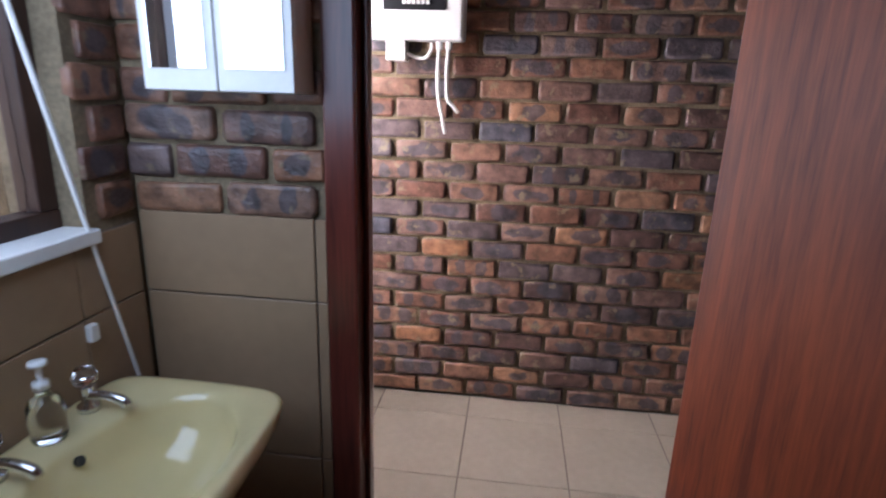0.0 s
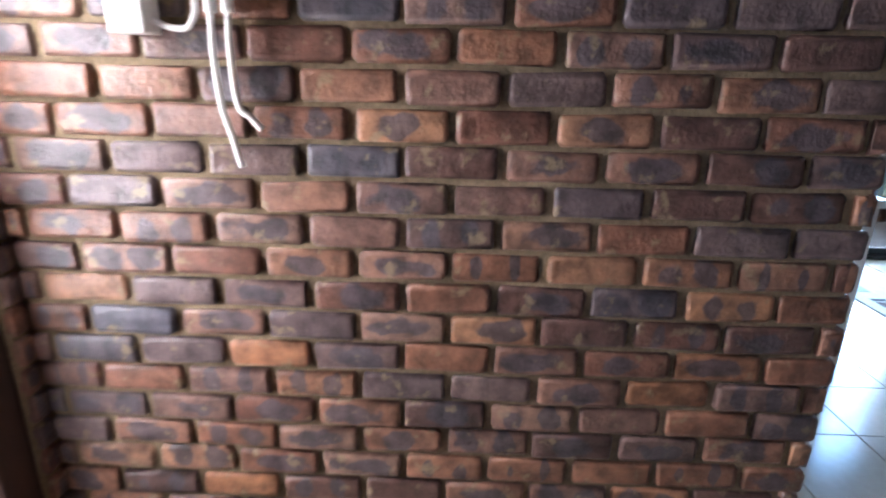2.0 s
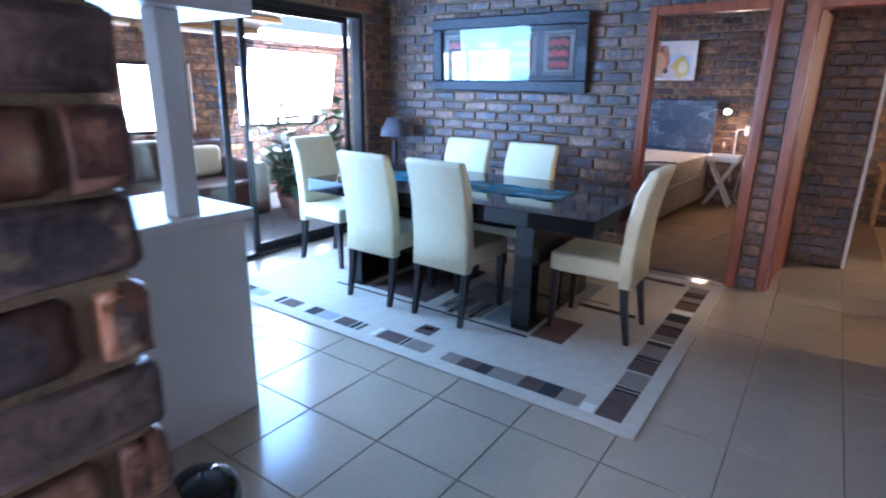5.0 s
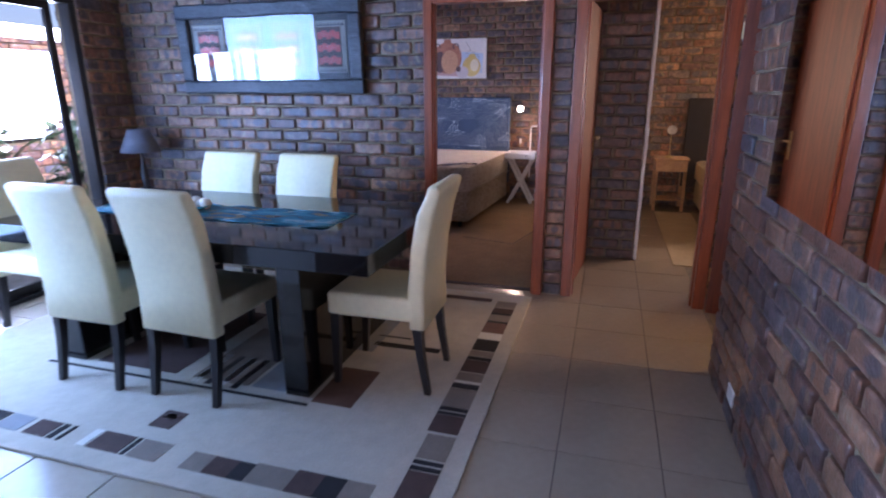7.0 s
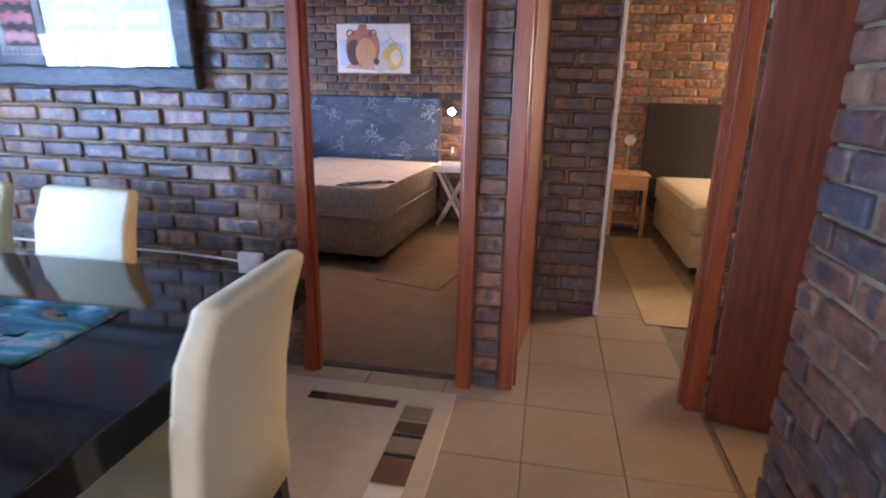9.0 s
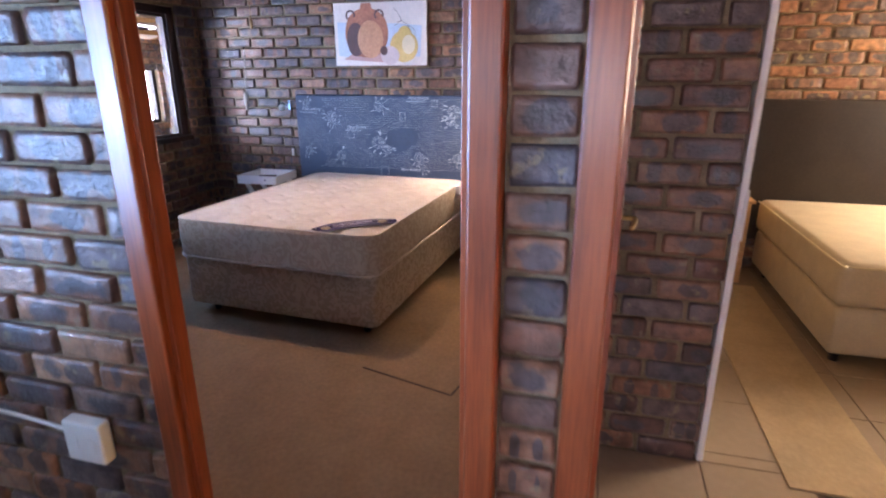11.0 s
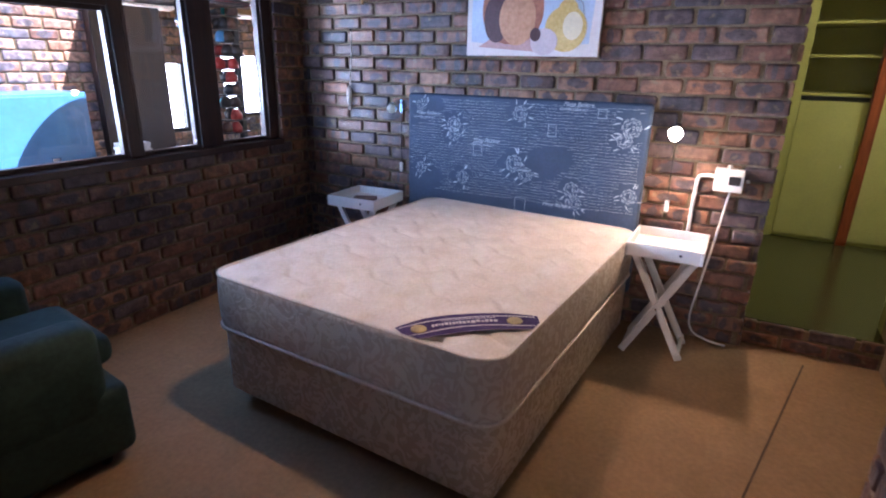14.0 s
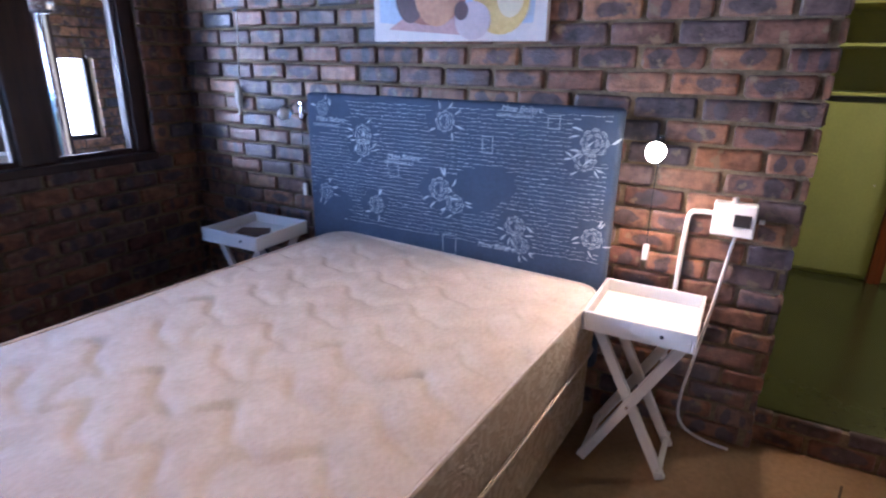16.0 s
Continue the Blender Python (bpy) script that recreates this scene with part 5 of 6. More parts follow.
def bed():
    """Divan base and quilted mattress with rounded corners."""
    X0, X1, Y0, Y1 = 7.10, 8.83, 3.31, 4.68
    def rounded(x0, x1, y0, y1, r, n=9):
        pts = []
        for cx, cy_, a0 in ((x1 - r, y1 - r, 0), (x0 + r, y1 - r, 90), (x0 + r, y0 + r, 180), (x1 - r, y0 + r, 270)):
            for k in range(n):
                a = radians(a0 + 90 * k / (n - 1))
                pts.append((cx + r * math.cos(a), cy_ + r * math.sin(a)))
        return pts
    def loft(bm, rings, close_bottom=True, close_top=True):
        vs = [[bm.verts.new((x, y, z)) for x, y in pts] for pts, z in rings]
        for a, b in zip(vs, vs[1:]):
            for k in range(len(a)):
                bm.faces.new((a[k], a[(k + 1) % len(a)], b[(k + 1) % len(a)], b[k]))
        if close_bottom:
            bm.faces.new(list(reversed(vs[0])))
        if close_top:
            bm.faces.new(vs[-1])
        return vs
    t = thing("bed", "bare double bed with quilted cream mattress on taupe divan", "bed", "", "", pose(7.10, 4.685, 0, 0, 0, -3.6) @ pose(-X0, -Y1, 0))
    bm = bmesh.new()
    loft(bm, [(rounded(X0 + 0.03 + e, X1 - e, Y0 + 0.02 + e, Y1 - 0.02 - e, 0.05), z) for e, z in ((0.006, 0.085), (0.0, 0.095), (0.0, 0.385), (0.008, 0.40))])
    part("base", bm, DAMASK_D, t, "taupe divan base in patterned fabric", True)
    for x in (X0 + 0.15, X1 - 0.12):
        for y in (Y0 + 0.14, Y1 - 0.14):
            part("foot", lathe([(0.02, 0.004), (0.03, 0.085)], 12, pose(x, y, 0)), BLACK, t)
    bm = bmesh.new()
    R = 0.105
    loft(bm, [(rounded(X0 + e, X1 - e, Y0 + e, Y1 - e, R - e), z) for e, z in ((0.02, 0.402), (0.004, 0.41), (0.0, 0.43), (-0.004, 0.52), (0.0, 0.615), (0.004, 0.632), (0.016, 0.642))], True, False)
    part("mattress", bm, DAMASK_M, t, "mattress border in cream damask", True)
    # quilted top
    bm = bmesh.new()
    nx, ny = 110, 90
    e = 0.012
    x0, x1, y0, y1, r = X0 + e, X1 - e, Y0 + e, Y1 - e, R - e
    def clampc(x, y):
        cx, cy_ = min(max(x, x0 + r), x1 - r), min(max(y, y0 + r), y1 - r)
        d = Vector((x - cx, y - cy_))
        if d.length > r:
            d = d.normalized() * r
        return cx + d.x, cy_ + d.y
    def height(x, y):
        edge = min(x - x0, x1 - x, y - y0, y1 - y)
        u = (x - X0) / 0.19 + 0.22 * math.sin(2 * math.pi * (y - Y0) / 0.30) + 0.10 * math.sin(2 * math.pi * (y - Y0) / 0.15 + 1)
        v = (y - Y0) / 0.30 + 0.28 * math.sin(2 * math.pi * (x - X0) / 0.38)
        du, dv = abs(u - round(u)) * 0.19, abs(v - round(v)) * 0.30
        groove = math.exp(-(du / 0.014) ** 2) + 0.55 * math.exp(-(dv / 0.014) ** 2) * (1 if int(math.floor(u)) % 2 else 0.2)
        soft = 0.010 * min(1, max(0, edge / 0.12))
        return 0.640 + soft - 0.015 * groove * min(1, max(0, edge / 0.05)) + 0.003 * noise.noise(Vector((x * 6, y * 6, 0)))
    g = []
    for i in range(nx + 1):
        row = []
        for j in range(ny + 1):
            x, y = clampc(x0 + (x1 - x0) * i / nx, y0 + (y1 - y0) * j / ny)
            row.append(bm.verts.new((x, y, height(x, y))))
        g.append(row)
    for i in range(nx):
        for j in range(ny):
            bm.faces.new((g[i][j], g[i + 1][j], g[i + 1][j + 1], g[i][j + 1]))
    bmesh.ops.remove_doubles(bm, verts=bm.verts, dist=0.0003)
    part("quilted_top", bm, DAMASK_T, t, "cream quilted mattress top", True)
    for z, ee in ((0.640, 0.006), (0.408, -0.002)):
        pts = rounded(X0 + ee, X1 - ee, Y0 + ee, Y1 - ee, R - ee, 8)
        part("piping", tube([(x, y, z) for x, y in pts] + [(*pts[0], z)], 0.007, 6, False), DAMASK_T, t, "cream piping")
    # corner label: a curved purple band across the foot corner
    def smooth_top(x, y):
        return 0.643 + 0.010 * min(1, max(0, min(x - x0, x1 - x, y - y0, y1 - y) / 0.12))
    lab = bmesh.new()
    n = 20
    def band(s, w):
        a = Vector((X0 + 0.005, Y0 + 0.360))
        b = Vector((X0 + 0.345, Y0 + 0.010))
        mid = Vector((X0 + 0.175, Y0 + 0.265))
        p = (1 - s) ** 2 * a + 2 * s * (1 - s) * mid + s * s * b
        d = (2 * (1 - s) * (mid - a) + 2 * s * (b - mid)).normalized()
        q = p + Vector((d.y, -d.x)) * w
        return Vector((max(q.x, X0 + 0.010), max(q.y, Y0 + 0.010)))
    rows = []
    for k in range(n + 1):
        s = k / n
        wd = 0.066 * (0.72 + 0.28 * math.sin(math.pi * s))
        rows.append([lab.verts.new((*band(s, w), smooth_top(*band(s, w)) + 0.004)) for w in (-wd, 0.0, wd)])
    for a, b in zip(rows, rows[1:]):
        for q in (0, 1):
            lab.faces.new((a[q], b[q], b[q + 1], a[q + 1]))
    bmesh.ops.recalc_face_normals(lab, faces=lab.faces)
    lb = part("label", lab, PURPLE, t, "shiny purple corner label", True)
    def on_band(name, s0, s1, w0, w1, material, lift):
        bm = bmesh.new()
        rr = []
        m = 8
        for k in range(m + 1):
            s = s0 + (s1 - s0) * k / m
            rr.append([bm.verts.new((*band(s, w), smooth_top(*band(s, w)) + lift - 0.002)) for w in (w0, w1)])
        for a, b in zip(rr, rr[1:]):
            bm.faces.new((a[0], b[0], b[1], a[1]))
        bmesh.ops.recalc_face_normals(bm, faces=bm.faces)
        part(name, bm, material, lb)
    on_band("edge_strip", 0.02, 0.98, 0.030, 0.036, SILVERY, 0.0085)
    on_band("edge_strip", 0.02, 0.98, -0.036, -0.030, SILVERY, 0.0085)
    rg = random.Random(3)
    s = 0.27
    while s < 0.72:
        ln = rg.uniform(0.012, 0.03)
        on_band("script_bar", s, s + ln, rg.uniform(-0.010, -0.004), rg.uniform(0.006, 0.014), SILVERY, 0.0086)
        s += ln + 0.008
    s = 0.36
    while s < 0.74:
        on_band("script_bar", s, s + 0.014, -0.024, -0.018, SILVERY, 0.0086)
        s += 0.02
    for s in (0.16, 0.85):
        p = band(s, 0)
        part("rosette", lathe([(0.0, 0.004), (0.026, 0.003), (0.028, 0.0)], 20, pose(p.x, p.y, smooth_top(p.x, p.y) + 0.005)), GOLD, lb, "gold round emblem")


bed()

# headboard with a printed cloth
t = thing("headboard", "blue-grey upholstered headboard printed with white roses and script", "headboard")
hx = 8.845
bm = bx(hx, 8.915, 3.235, 4.765, 0.22, 1.31, 0.018, 3)
part("panel", bm, HBCLOTH, t)
rg = random.Random(11)


def flat(bm, pts, y, z, s=1.0, a=0.0):
    """A small flat shape on the cloth: pts in its own plane, y to the viewer's right."""
    ca, sa = math.cos(a), math.sin(a)
    vs = [bm.verts.new((hx - 0.0025, y - s * (p[0] * ca - p[1] * sa), z + s * (p[0] * sa + p[1] * ca))) for p in pts]
    bm.faces.new(vs)


def rose(bm, y, z, s):
    for ring, count, rr in ((0.0, 1, 0.34), (0.4, 5, 0.34), (0.78, 8, 0.34)):
        for k in range(count):
            a = 2 * math.pi * k / count + ring * 3
            cx, cz = ring * math.cos(a), ring * math.sin(a)
            for q in range(2):
                r0, r1 = rr * (1 - 0.45 * q), rr * (0.84 - 0.45 * q)
                arc = [(cx + r0 * math.cos(a + b), cz + r0 * math.sin(a + b)) for b in [radians(-75 + 30 * i) for i in range(6)]]
                arc2 = [(cx + r1 * math.cos(a + b), cz + r1 * math.sin(a + b)) for b in [radians(75 - 30 * i) for i in range(6)]]
                for i in range(5):
                    flat(bm, [arc[i], arc[i + 1], arc2[4 - i], arc2[5 - i]], y, z, s)
    for k in range(6):
        a = rg.uniform(0, 6.28)
        b = a + rg.uniform(-0.9, 0.9)
        cx, cz = 1.25 * math.cos(a), 1.25 * math.sin(a)
        ux, uz = math.cos(b), math.sin(b)
        w = rg.uniform(0.10, 0.17)
        flat(bm, [(cx, cz), (cx + 0.3 * ux + w * uz, cz + 0.3 * uz - w * ux), (cx + 0.6 * ux + w * uz, cz + 0.6 * uz - w * ux), (cx + 1.0 * ux, cz + 1.0 * uz), (cx + 0.45 * ux - 0.04 * uz, cz + 0.45 * uz + 0.04 * ux)], y, z, s)


roses = ((4.66, 1.24, 0.028), (4.42, 1.13, 0.038), (4.42, 1.07, 0.034), (4.66, 0.83, 0.032), (4.35, 0.80, 0.034), (3.98, 1.22, 0.036), (4.0, 0.92, 0.042), (3.92, 0.86, 0.034), (3.63, 0.80, 0.036), (3.60, 0.72, 0.03),
         (3.33, 1.18, 0.042), (3.36, 1.11, 0.034), (3.30, 0.80, 0.034))
roses = [(y, z, s * 1.18) for y, z, s in roses]
for y, z, s in roses:
    bm = bmesh.new()
    rose(bm, y, z, s)
    part("printed_rose", bm, PRINT, t)
bm = bmesh.new()
z = 0.70
while z < 1.28:
    y = 3.27
    while y < 4.73:
        blockn = math.sin(y * 7.3 + 2.1) + math.sin(z * 13.0 + y * 3)
        if blockn > -1.25 and not any((y - ry) ** 2 + (z - rz) ** 2 < (rs_ * 1.75) ** 2 for ry, rz, rs_ in roses):
            ln, hh = rg.uniform(0.006, 0.03), rg.choice((0.0012, 0.0016, 0.0024))
            wob = rg.uniform(-0.003, 0.003)
            flat(bm, [(0, 0), (ln, 0), (ln, hh), (0, hh)], y + ln, z + wob)
            y += ln + rg.uniform(0.003, 0.010)
        else:
            y += 0.03
    z += 0.0175
for y, z, wdt, hgt in ((3.98, 0.62, 0.07, 0.09), (4.28, 0.95, 0.06, 0.08), (3.80, 1.10, 0.05, 0.07), (3.52, 1.22, 0.05, 0.05)):
    for a, b, c, d in ((0, wdt, 0, 0.0025), (0, wdt, hgt, hgt + 0.0025), (0, 0.0025, 0, hgt), (wdt - 0.0025, wdt, 0, hgt)):
        flat(bm, [(a, c), (b, c), (b, d), (a, d)], y, z)
part("printed_script", bm, PRINT, t, "rows of fine white script")


def words(body, y, z, size, parent, material, rot=(90, 0, -90), x=None, shear=0.0):
    cu = bpy.data.curves.new("lettering", "FONT")
    cu.body, cu.size, cu.extrude, cu.shear = body, size, 0.0004, shear
    cu.materials.append(material)
    ob = new("lettering", cu)
    ob.matrix_basis = pose(hx - 0.0035 if x is None else x, y, z, *rot)
    ob.parent = parent
    return ob


for y, z in ((4.72, 1.155), (3.74, 1.255), (4.30, 1.01)):
    words("CHATELLERAULT", y, z, 0.021, t, PRINT)
    words("Mme Beilere", y - 0.02, z + 0.025, 0.034, t, PRINT, shear=0.25)
words("Mme Beilere", 3.80, 0.685, 0.034, t, PRINT, shear=0.25)

# painting of jars
t = thing("painting", "canvas painting of terracotta jars and a yellow gourd", "painting")
py0, py1, pz0, pz1 = 3.565, 4.365, 1.545, 2.03
part("canvas", bx(8.878, 8.906, py0, py1, pz0, pz1, 0.003), CANVAS, t)


def painted(name, pts, material, layer):
    bm = bmesh.new()
    vs = [bm.verts.new((8.8775 - 0.0008 * layer, py1 - u * (py1 - py0), pz0 + v * (pz1 - pz0))) for u, v in pts]
    f = bm.faces.new(vs)
    part(name, bm, material, t)


def blob(cu, cv, ru, rv, n=28, p=2.0):
    out = []
    for k in range(n):
        a = 2 * math.pi * k / n
        c, s = math.cos(a), math.sin(a)
        out.append((cu + ru * abs(c) ** (2 / p) * (1 if c > 0 else -1), cv + rv * abs(s) ** (2 / p) * (1 if s > 0 else -1)))
    return out


painted("blue_ground", [(0.04, 0.16), (0.5, 0.10), (0.93, 0.14), (0.95, 0.62), (0.7, 0.66), (0.04, 0.70)], P_BLUE, 1)
painted("shadow", [(0.10, 0.10), (0.55, 0.05), (0.72, 0.12), (0.5, 0.2), (0.2, 0.2)], P_PINK, 2)
painted("jar_neck", [(0.29, 0.86), (0.31, 0.99), (0.41, 0.99), (0.43, 0.86)], P_TERRA, 3)
painted("jar_body", blob(0.36, 0.52, 0.235, 0.39, 32, 2.2), P_TERRA, 4)
painted("jar_shade", blob(0.24, 0.42, 0.10, 0.27, 24, 2.0), P_DARK, 5)
painted("jar_front", blob(0.40, 0.42, 0.14, 0.30, 24, 2.0), P_ORANGE, 6)
for u0 in (0.19, 0.50):
    bm = bmesh.new()
    ring = [(u0 + 0.055 * math.cos(radians(a)), 0.80 + 0.09 * math.sin(radians(a))) for a in range(-20, 231, 25)]
    ring2 = [(u0 + 0.035 * math.cos(radians(a)), 0.80 + 0.06 * math.sin(radians(a))) for a in range(-20, 231, 25)]
    for (a, b), (c, d) in zip(zip(ring, ring[1:]), zip(ring2, ring2[1:])):
        bm.faces.new([bm.verts.new((8.8775 - 0.0044, py1 - u * (py1 - py0), pz0 + v * (pz1 - pz0))) for u, v in (a, b, d, c)])
    part("jar_handle", bm, P_DARK, t)
painted("gourd", blob(0.76, 0.30, 0.15, 0.25), P_YELLOW, 5)
painted("gourd_top", blob(0.77, 0.50, 0.07, 0.12), P_YELLOW, 6)
painted("gourd_light", blob(0.81, 0.33, 0.07, 0.15), P_LIGHT, 7)
painted("small_jar", blob(0.61, 0.16, 0.10, 0.15), P_LILAC, 8)
painted("small_mouth", blob(0.545, 0.24, 0.04, 0.075), P_DARK, 9)
for pts in (((0.66, 0.62), (0.74, 0.70), (0.82, 0.60)), ((0.74, 0.70), (0.70, 0.82), (0.66, 0.90)), ((0.78, 0.62), (0.86, 0.58), (0.88, 0.45))):
    part("twig", tube([(8.8765, py1 - u * (py1 - py0), pz0 + v * (pz1 - pz0)) for u, v in pts], 0.0016, 5), P_DARK, t)

# shaded pendant that throws the bed's shadow on the carpet
t = thing("pendant_lamp", "small dark cone pendant lamp hanging from the ceiling", "lamp")
part("cord", cy((7.38, 3.88, 2.27), (7.38, 3.88, H), 0.004), BLACK, t)
part("shade", lathe([(0.02, 2.28), (0.05, 2.27), (0.10, 2.155), (0.097, 2.155), (0.045, 2.262), (0.0, 2.27)], 28, pose(7.38, 3.88, 0)), BLACK, t, "dark metal cone shade", True)

# folding tray tables


def tray_table(m, label):
    t = thing("tray_table", label, "side table", "tray tables beside the bed", "", m)
    part("tray_floor", bx(-0.18, 0.18, -0.18, 0.18, 0.585, 0.595, 0.002), WHITE, t)
    for a, b, c, d in ((-0.185, 0.185, -0.185, -0.172), (-0.185, 0.185, 0.172, 0.185), (-0.185, -0.172, -0.172, 0.172), (0.172, 0.185, -0.172, 0.172)):
        part("tray_side", bx(a, b, c, d, 0.575, 0.645, 0.003), WHITE, t)
    for x in (-0.13, 0.13):
        for s, off in ((1, 0.0), (-1, 0.024)):
            dx = (off if x < 0 else -off)
            ln = math.hypot(0.36, 0.565)
            mm = pose(x + dx, 0, 0.29, s * math.degrees(math.atan2(0.30, 0.57)), 0, 0)
            part("leg", bx(-0.011, 0.011, -0.018, 0.018, -ln / 2 + 0.02, ln / 2 - 0.02, 0.003, 2, mm), WHITE, t)
        part("bolt", cy((x - 0.02, 0, 0.29), (x + 0.03, 0, 0.29), 0.006, None, 10), CHROME, t)
    part("stretcher", bx(-0.14, 0.14, 0.125, 0.147, 0.03, 0.055, 0.003), WHITE, t)
    part("stretcher", bx(-0.14, 0.14, -0.147, -0.125, 0.03, 0.055, 0.003), WHITE, t)
    # black disc on the tray side, painted as a hole in shade
    part("grip_hole_shade", cy((-0.1865, -0.08, 0.612), (-0.1845, -0.08, 0.612), 0.007, None, 12), BLACK, t)
    return t


tr = tray_table(pose(8.665, 3.04, 0.004), "white wooden folding tray table with crossed legs")
copy_thing(tr, pose(8.66, 4.99, 0.004, 0, 0, 2))
t = thing("book", "small closed brown book lying on the tray table", "book", "", "", pose(8.62, 4.97, 0.60, 0, 0, 25))
part("cover", bx(-0.05, 0.05, -0.075, 0.075, 0.0, 0.028, 0.003), BOOKB, t)
part("pages", bx(-0.046, 0.052, -0.071, 0.071, 0.004, 0.024), WHITE, t)


def wall_lamp(m, lit, label):
    """A small swivel bedside lamp: local -x points out of the wall."""
    t = thing("bedside_lamp", label, "wall lamp", "bedside wall lamps", "", m)
    part("wall_plate", bx(-0.012, 0.0, -0.012, 0.012, -0.045, 0.045, 0.003), CHROME, t)
    part("arm", tube([(-0.01, 0, 0.02), (-0.05, 0, 0.035), (-0.09, 0, 0.02)], 0.006), CHROME, t, "", True)
    part("cup", lathe([(0.010, 0.03), (0.022, 0.02), (0.036, -0.012), (0.034, -0.012), (0.018, 0.014), (0.0, 0.02)], 24, pose(-0.105, 0, 0.0, 0, 80, 0)), CHROME, t, "small chrome cup shade", True)
    bm = bmesh.new()
    bmesh.ops.create_uvsphere(bm, u_segments=20, v_segments=12, radius=0.029)
    bm.transform(pose(-0.135, 0, -0.010))
    b = part("bulb", bm, BULB if lit else WPLASTIC, t, "glowing warm bulb" if lit else "unlit white bulb", True)
    b.visible_shadow = False
    part("cord", tube([(-0.006, 0, -0.04), (-0.005, 0.004, -0.2), (-0.006, 0, -0.38)], 0.0022, 6), BLACK, t)
    part("cord_switch", bx(-0.018, 0.0, -0.012, 0.012, -0.445, -0.38, 0.004), WPLASTIC, t, "white cord switch")
    return t


wall_lamp(pose(BX - 0.002, 3.10, 1.175), True, "lit bedside wall lamp with a warm glowing bulb")
wall_lamp(pose(BX - 0.002, 4.86, 1.215), False, "unlit chrome bedside wall lamp with a hanging switch")
t = thing("junction_box", "white plastic junction box with socket on the brick wall", "junction box")
part("box", bx(BX - 0.065, BX - 0.002, 2.745, 2.885, 0.885, 1.005, 0.006), WPLASTIC, t)
part("socket", bx(BX - 0.068, BX - 0.065, 2.76, 2.815, 0.925, 0.97, 0.002), STEEL, t, "dark socket window")
part("gland", cy((BX - 0.03, 2.82, 1.005), (BX - 0.03, 2.82, 1.022), 0.011), WPLASTIC, t)
part("gland", cy((BX - 0.03, 2.735, 0.945), (BX - 0.03, 2.718, 0.945), 0.009), WPLASTIC, t)
part("conduit", tube([(BX - 0.02, 2.885, 0.955), (BX - 0.02, 2.93, 0.955), (BX - 0.02, 2.962, 0.94), (BX - 0.018, 2.968, 0.85), (BX - 0.018, 2.97, 0.60), (BX - 0.018, 2.97, 0.3)], 0.010), WPLASTIC, t, "white conduit", True)
part("cable", tube([(BX - 0.02, 2.80, 0.885), (BX - 0.02, 2.81, 0.8), (BX - 0.018, 2.83, 0.6), (BX - 0.018, 2.855, 0.4), (BX - 0.02, 2.885, 0.15), (BX - 0.04, 2.86, 0.06), (BX - 0.06, 2.78, 0.03), (BX - 0.05, 2.68, 0.012)], 0.006), WPLASTIC, t, "white cable hanging to the floor", True)
t = thing("wall_hanging", "thin cord with a carved pale fish hanging on the wall", "wall hanging")
part("cord", tube([(BX - 0.012, 5.26, 1.69), (BX - 0.010, 5.272, 1.5), (BX - 0.012, 5.285, 1.34)], 0.003, 6), SHELL, t)
part("fish", lathe([(0.002, 0.0), (0.016, -0.03), (0.02, -0.07), (0.014, -0.12), (0.006, -0.145), (0.014, -0.17)], 12, pose(BX - 0.024, 5.286, 1.34)), SHELL, t, "", True)
part("knob", lathe([(0.0, 0), (0.012, 0.004), (0.012, 0.014), (0, 0.018)], 10, pose(BX - 0.014, 5.26, 1.69)), CHROME, t)
t = thing("ceiling_cord", "thin pull cord with a tassel hanging by the wall", "cord")
part("cord", tube([(BX - 0.016, 5.16, H), (BX - 0.016, 5.155, 2.2), (BX - 0.016, 5.16, 1.95)], 0.002, 6), PINE, t)
part("tassel", lathe([(0.003, 0.0), (0.007, -0.03), (0.011, -0.09), (0.0, -0.095)], 8, pose(BX - 0.016, 5.16, 1.95)), PINE, t)


def armchair():
    """Dark green upholstered armchair: seat facing the foot of the bed."""
    t = thing("armchair", "dark green velvet armchair with rolled arms", "armchair", "", "", pose(6.30, 5.14, 0.004, 0, 0, -8))
    part("seat_base", bx(-0.30, 0.46, -0.42, 0.42, 0.05, 0.34, 0.04, 3), VELVET, t, "", True)
    part("seat_cushion", bx(-0.22, 0.50, -0.25, 0.25, 0.34, 0.47, 0.05, 3), VELVET, t, "", True)
    part("backrest", bx(-0.42, -0.20, -0.40, 0.40, 0.2, 0.86, 0.07, 3), VELVET, t, "", True)
    for s in (-1, 1):
        arm = bmesh.new()
        box(arm, -0.34, 0.40, s * 0.335 - 0.085, s * 0.335 + 0.085, 0.2, 0.60, 0.06, 3)
        part("arm", arm, VELVET, t, "", True)
    for x in (-0.25, 0.36):
        for y in (-0.34, 0.34):
            part("foot", lathe([(0.018, 0.0), (0.026, 0.052)], 10, pose(x, y, 0)), BLACK, t)


armchair()
t = thing("cushion", "shiny gold patterned cushion leaning on the armchair", "cushion", "", "", pose(6.25, 4.90, 0.665, 0, 62, -20))
bm = bmesh.new()
box(bm, -0.19, 0.19, -0.19, 0.19, -0.055, 0.055, 0.05, 3)
part("cover", bm, GOLD, t, "", True)

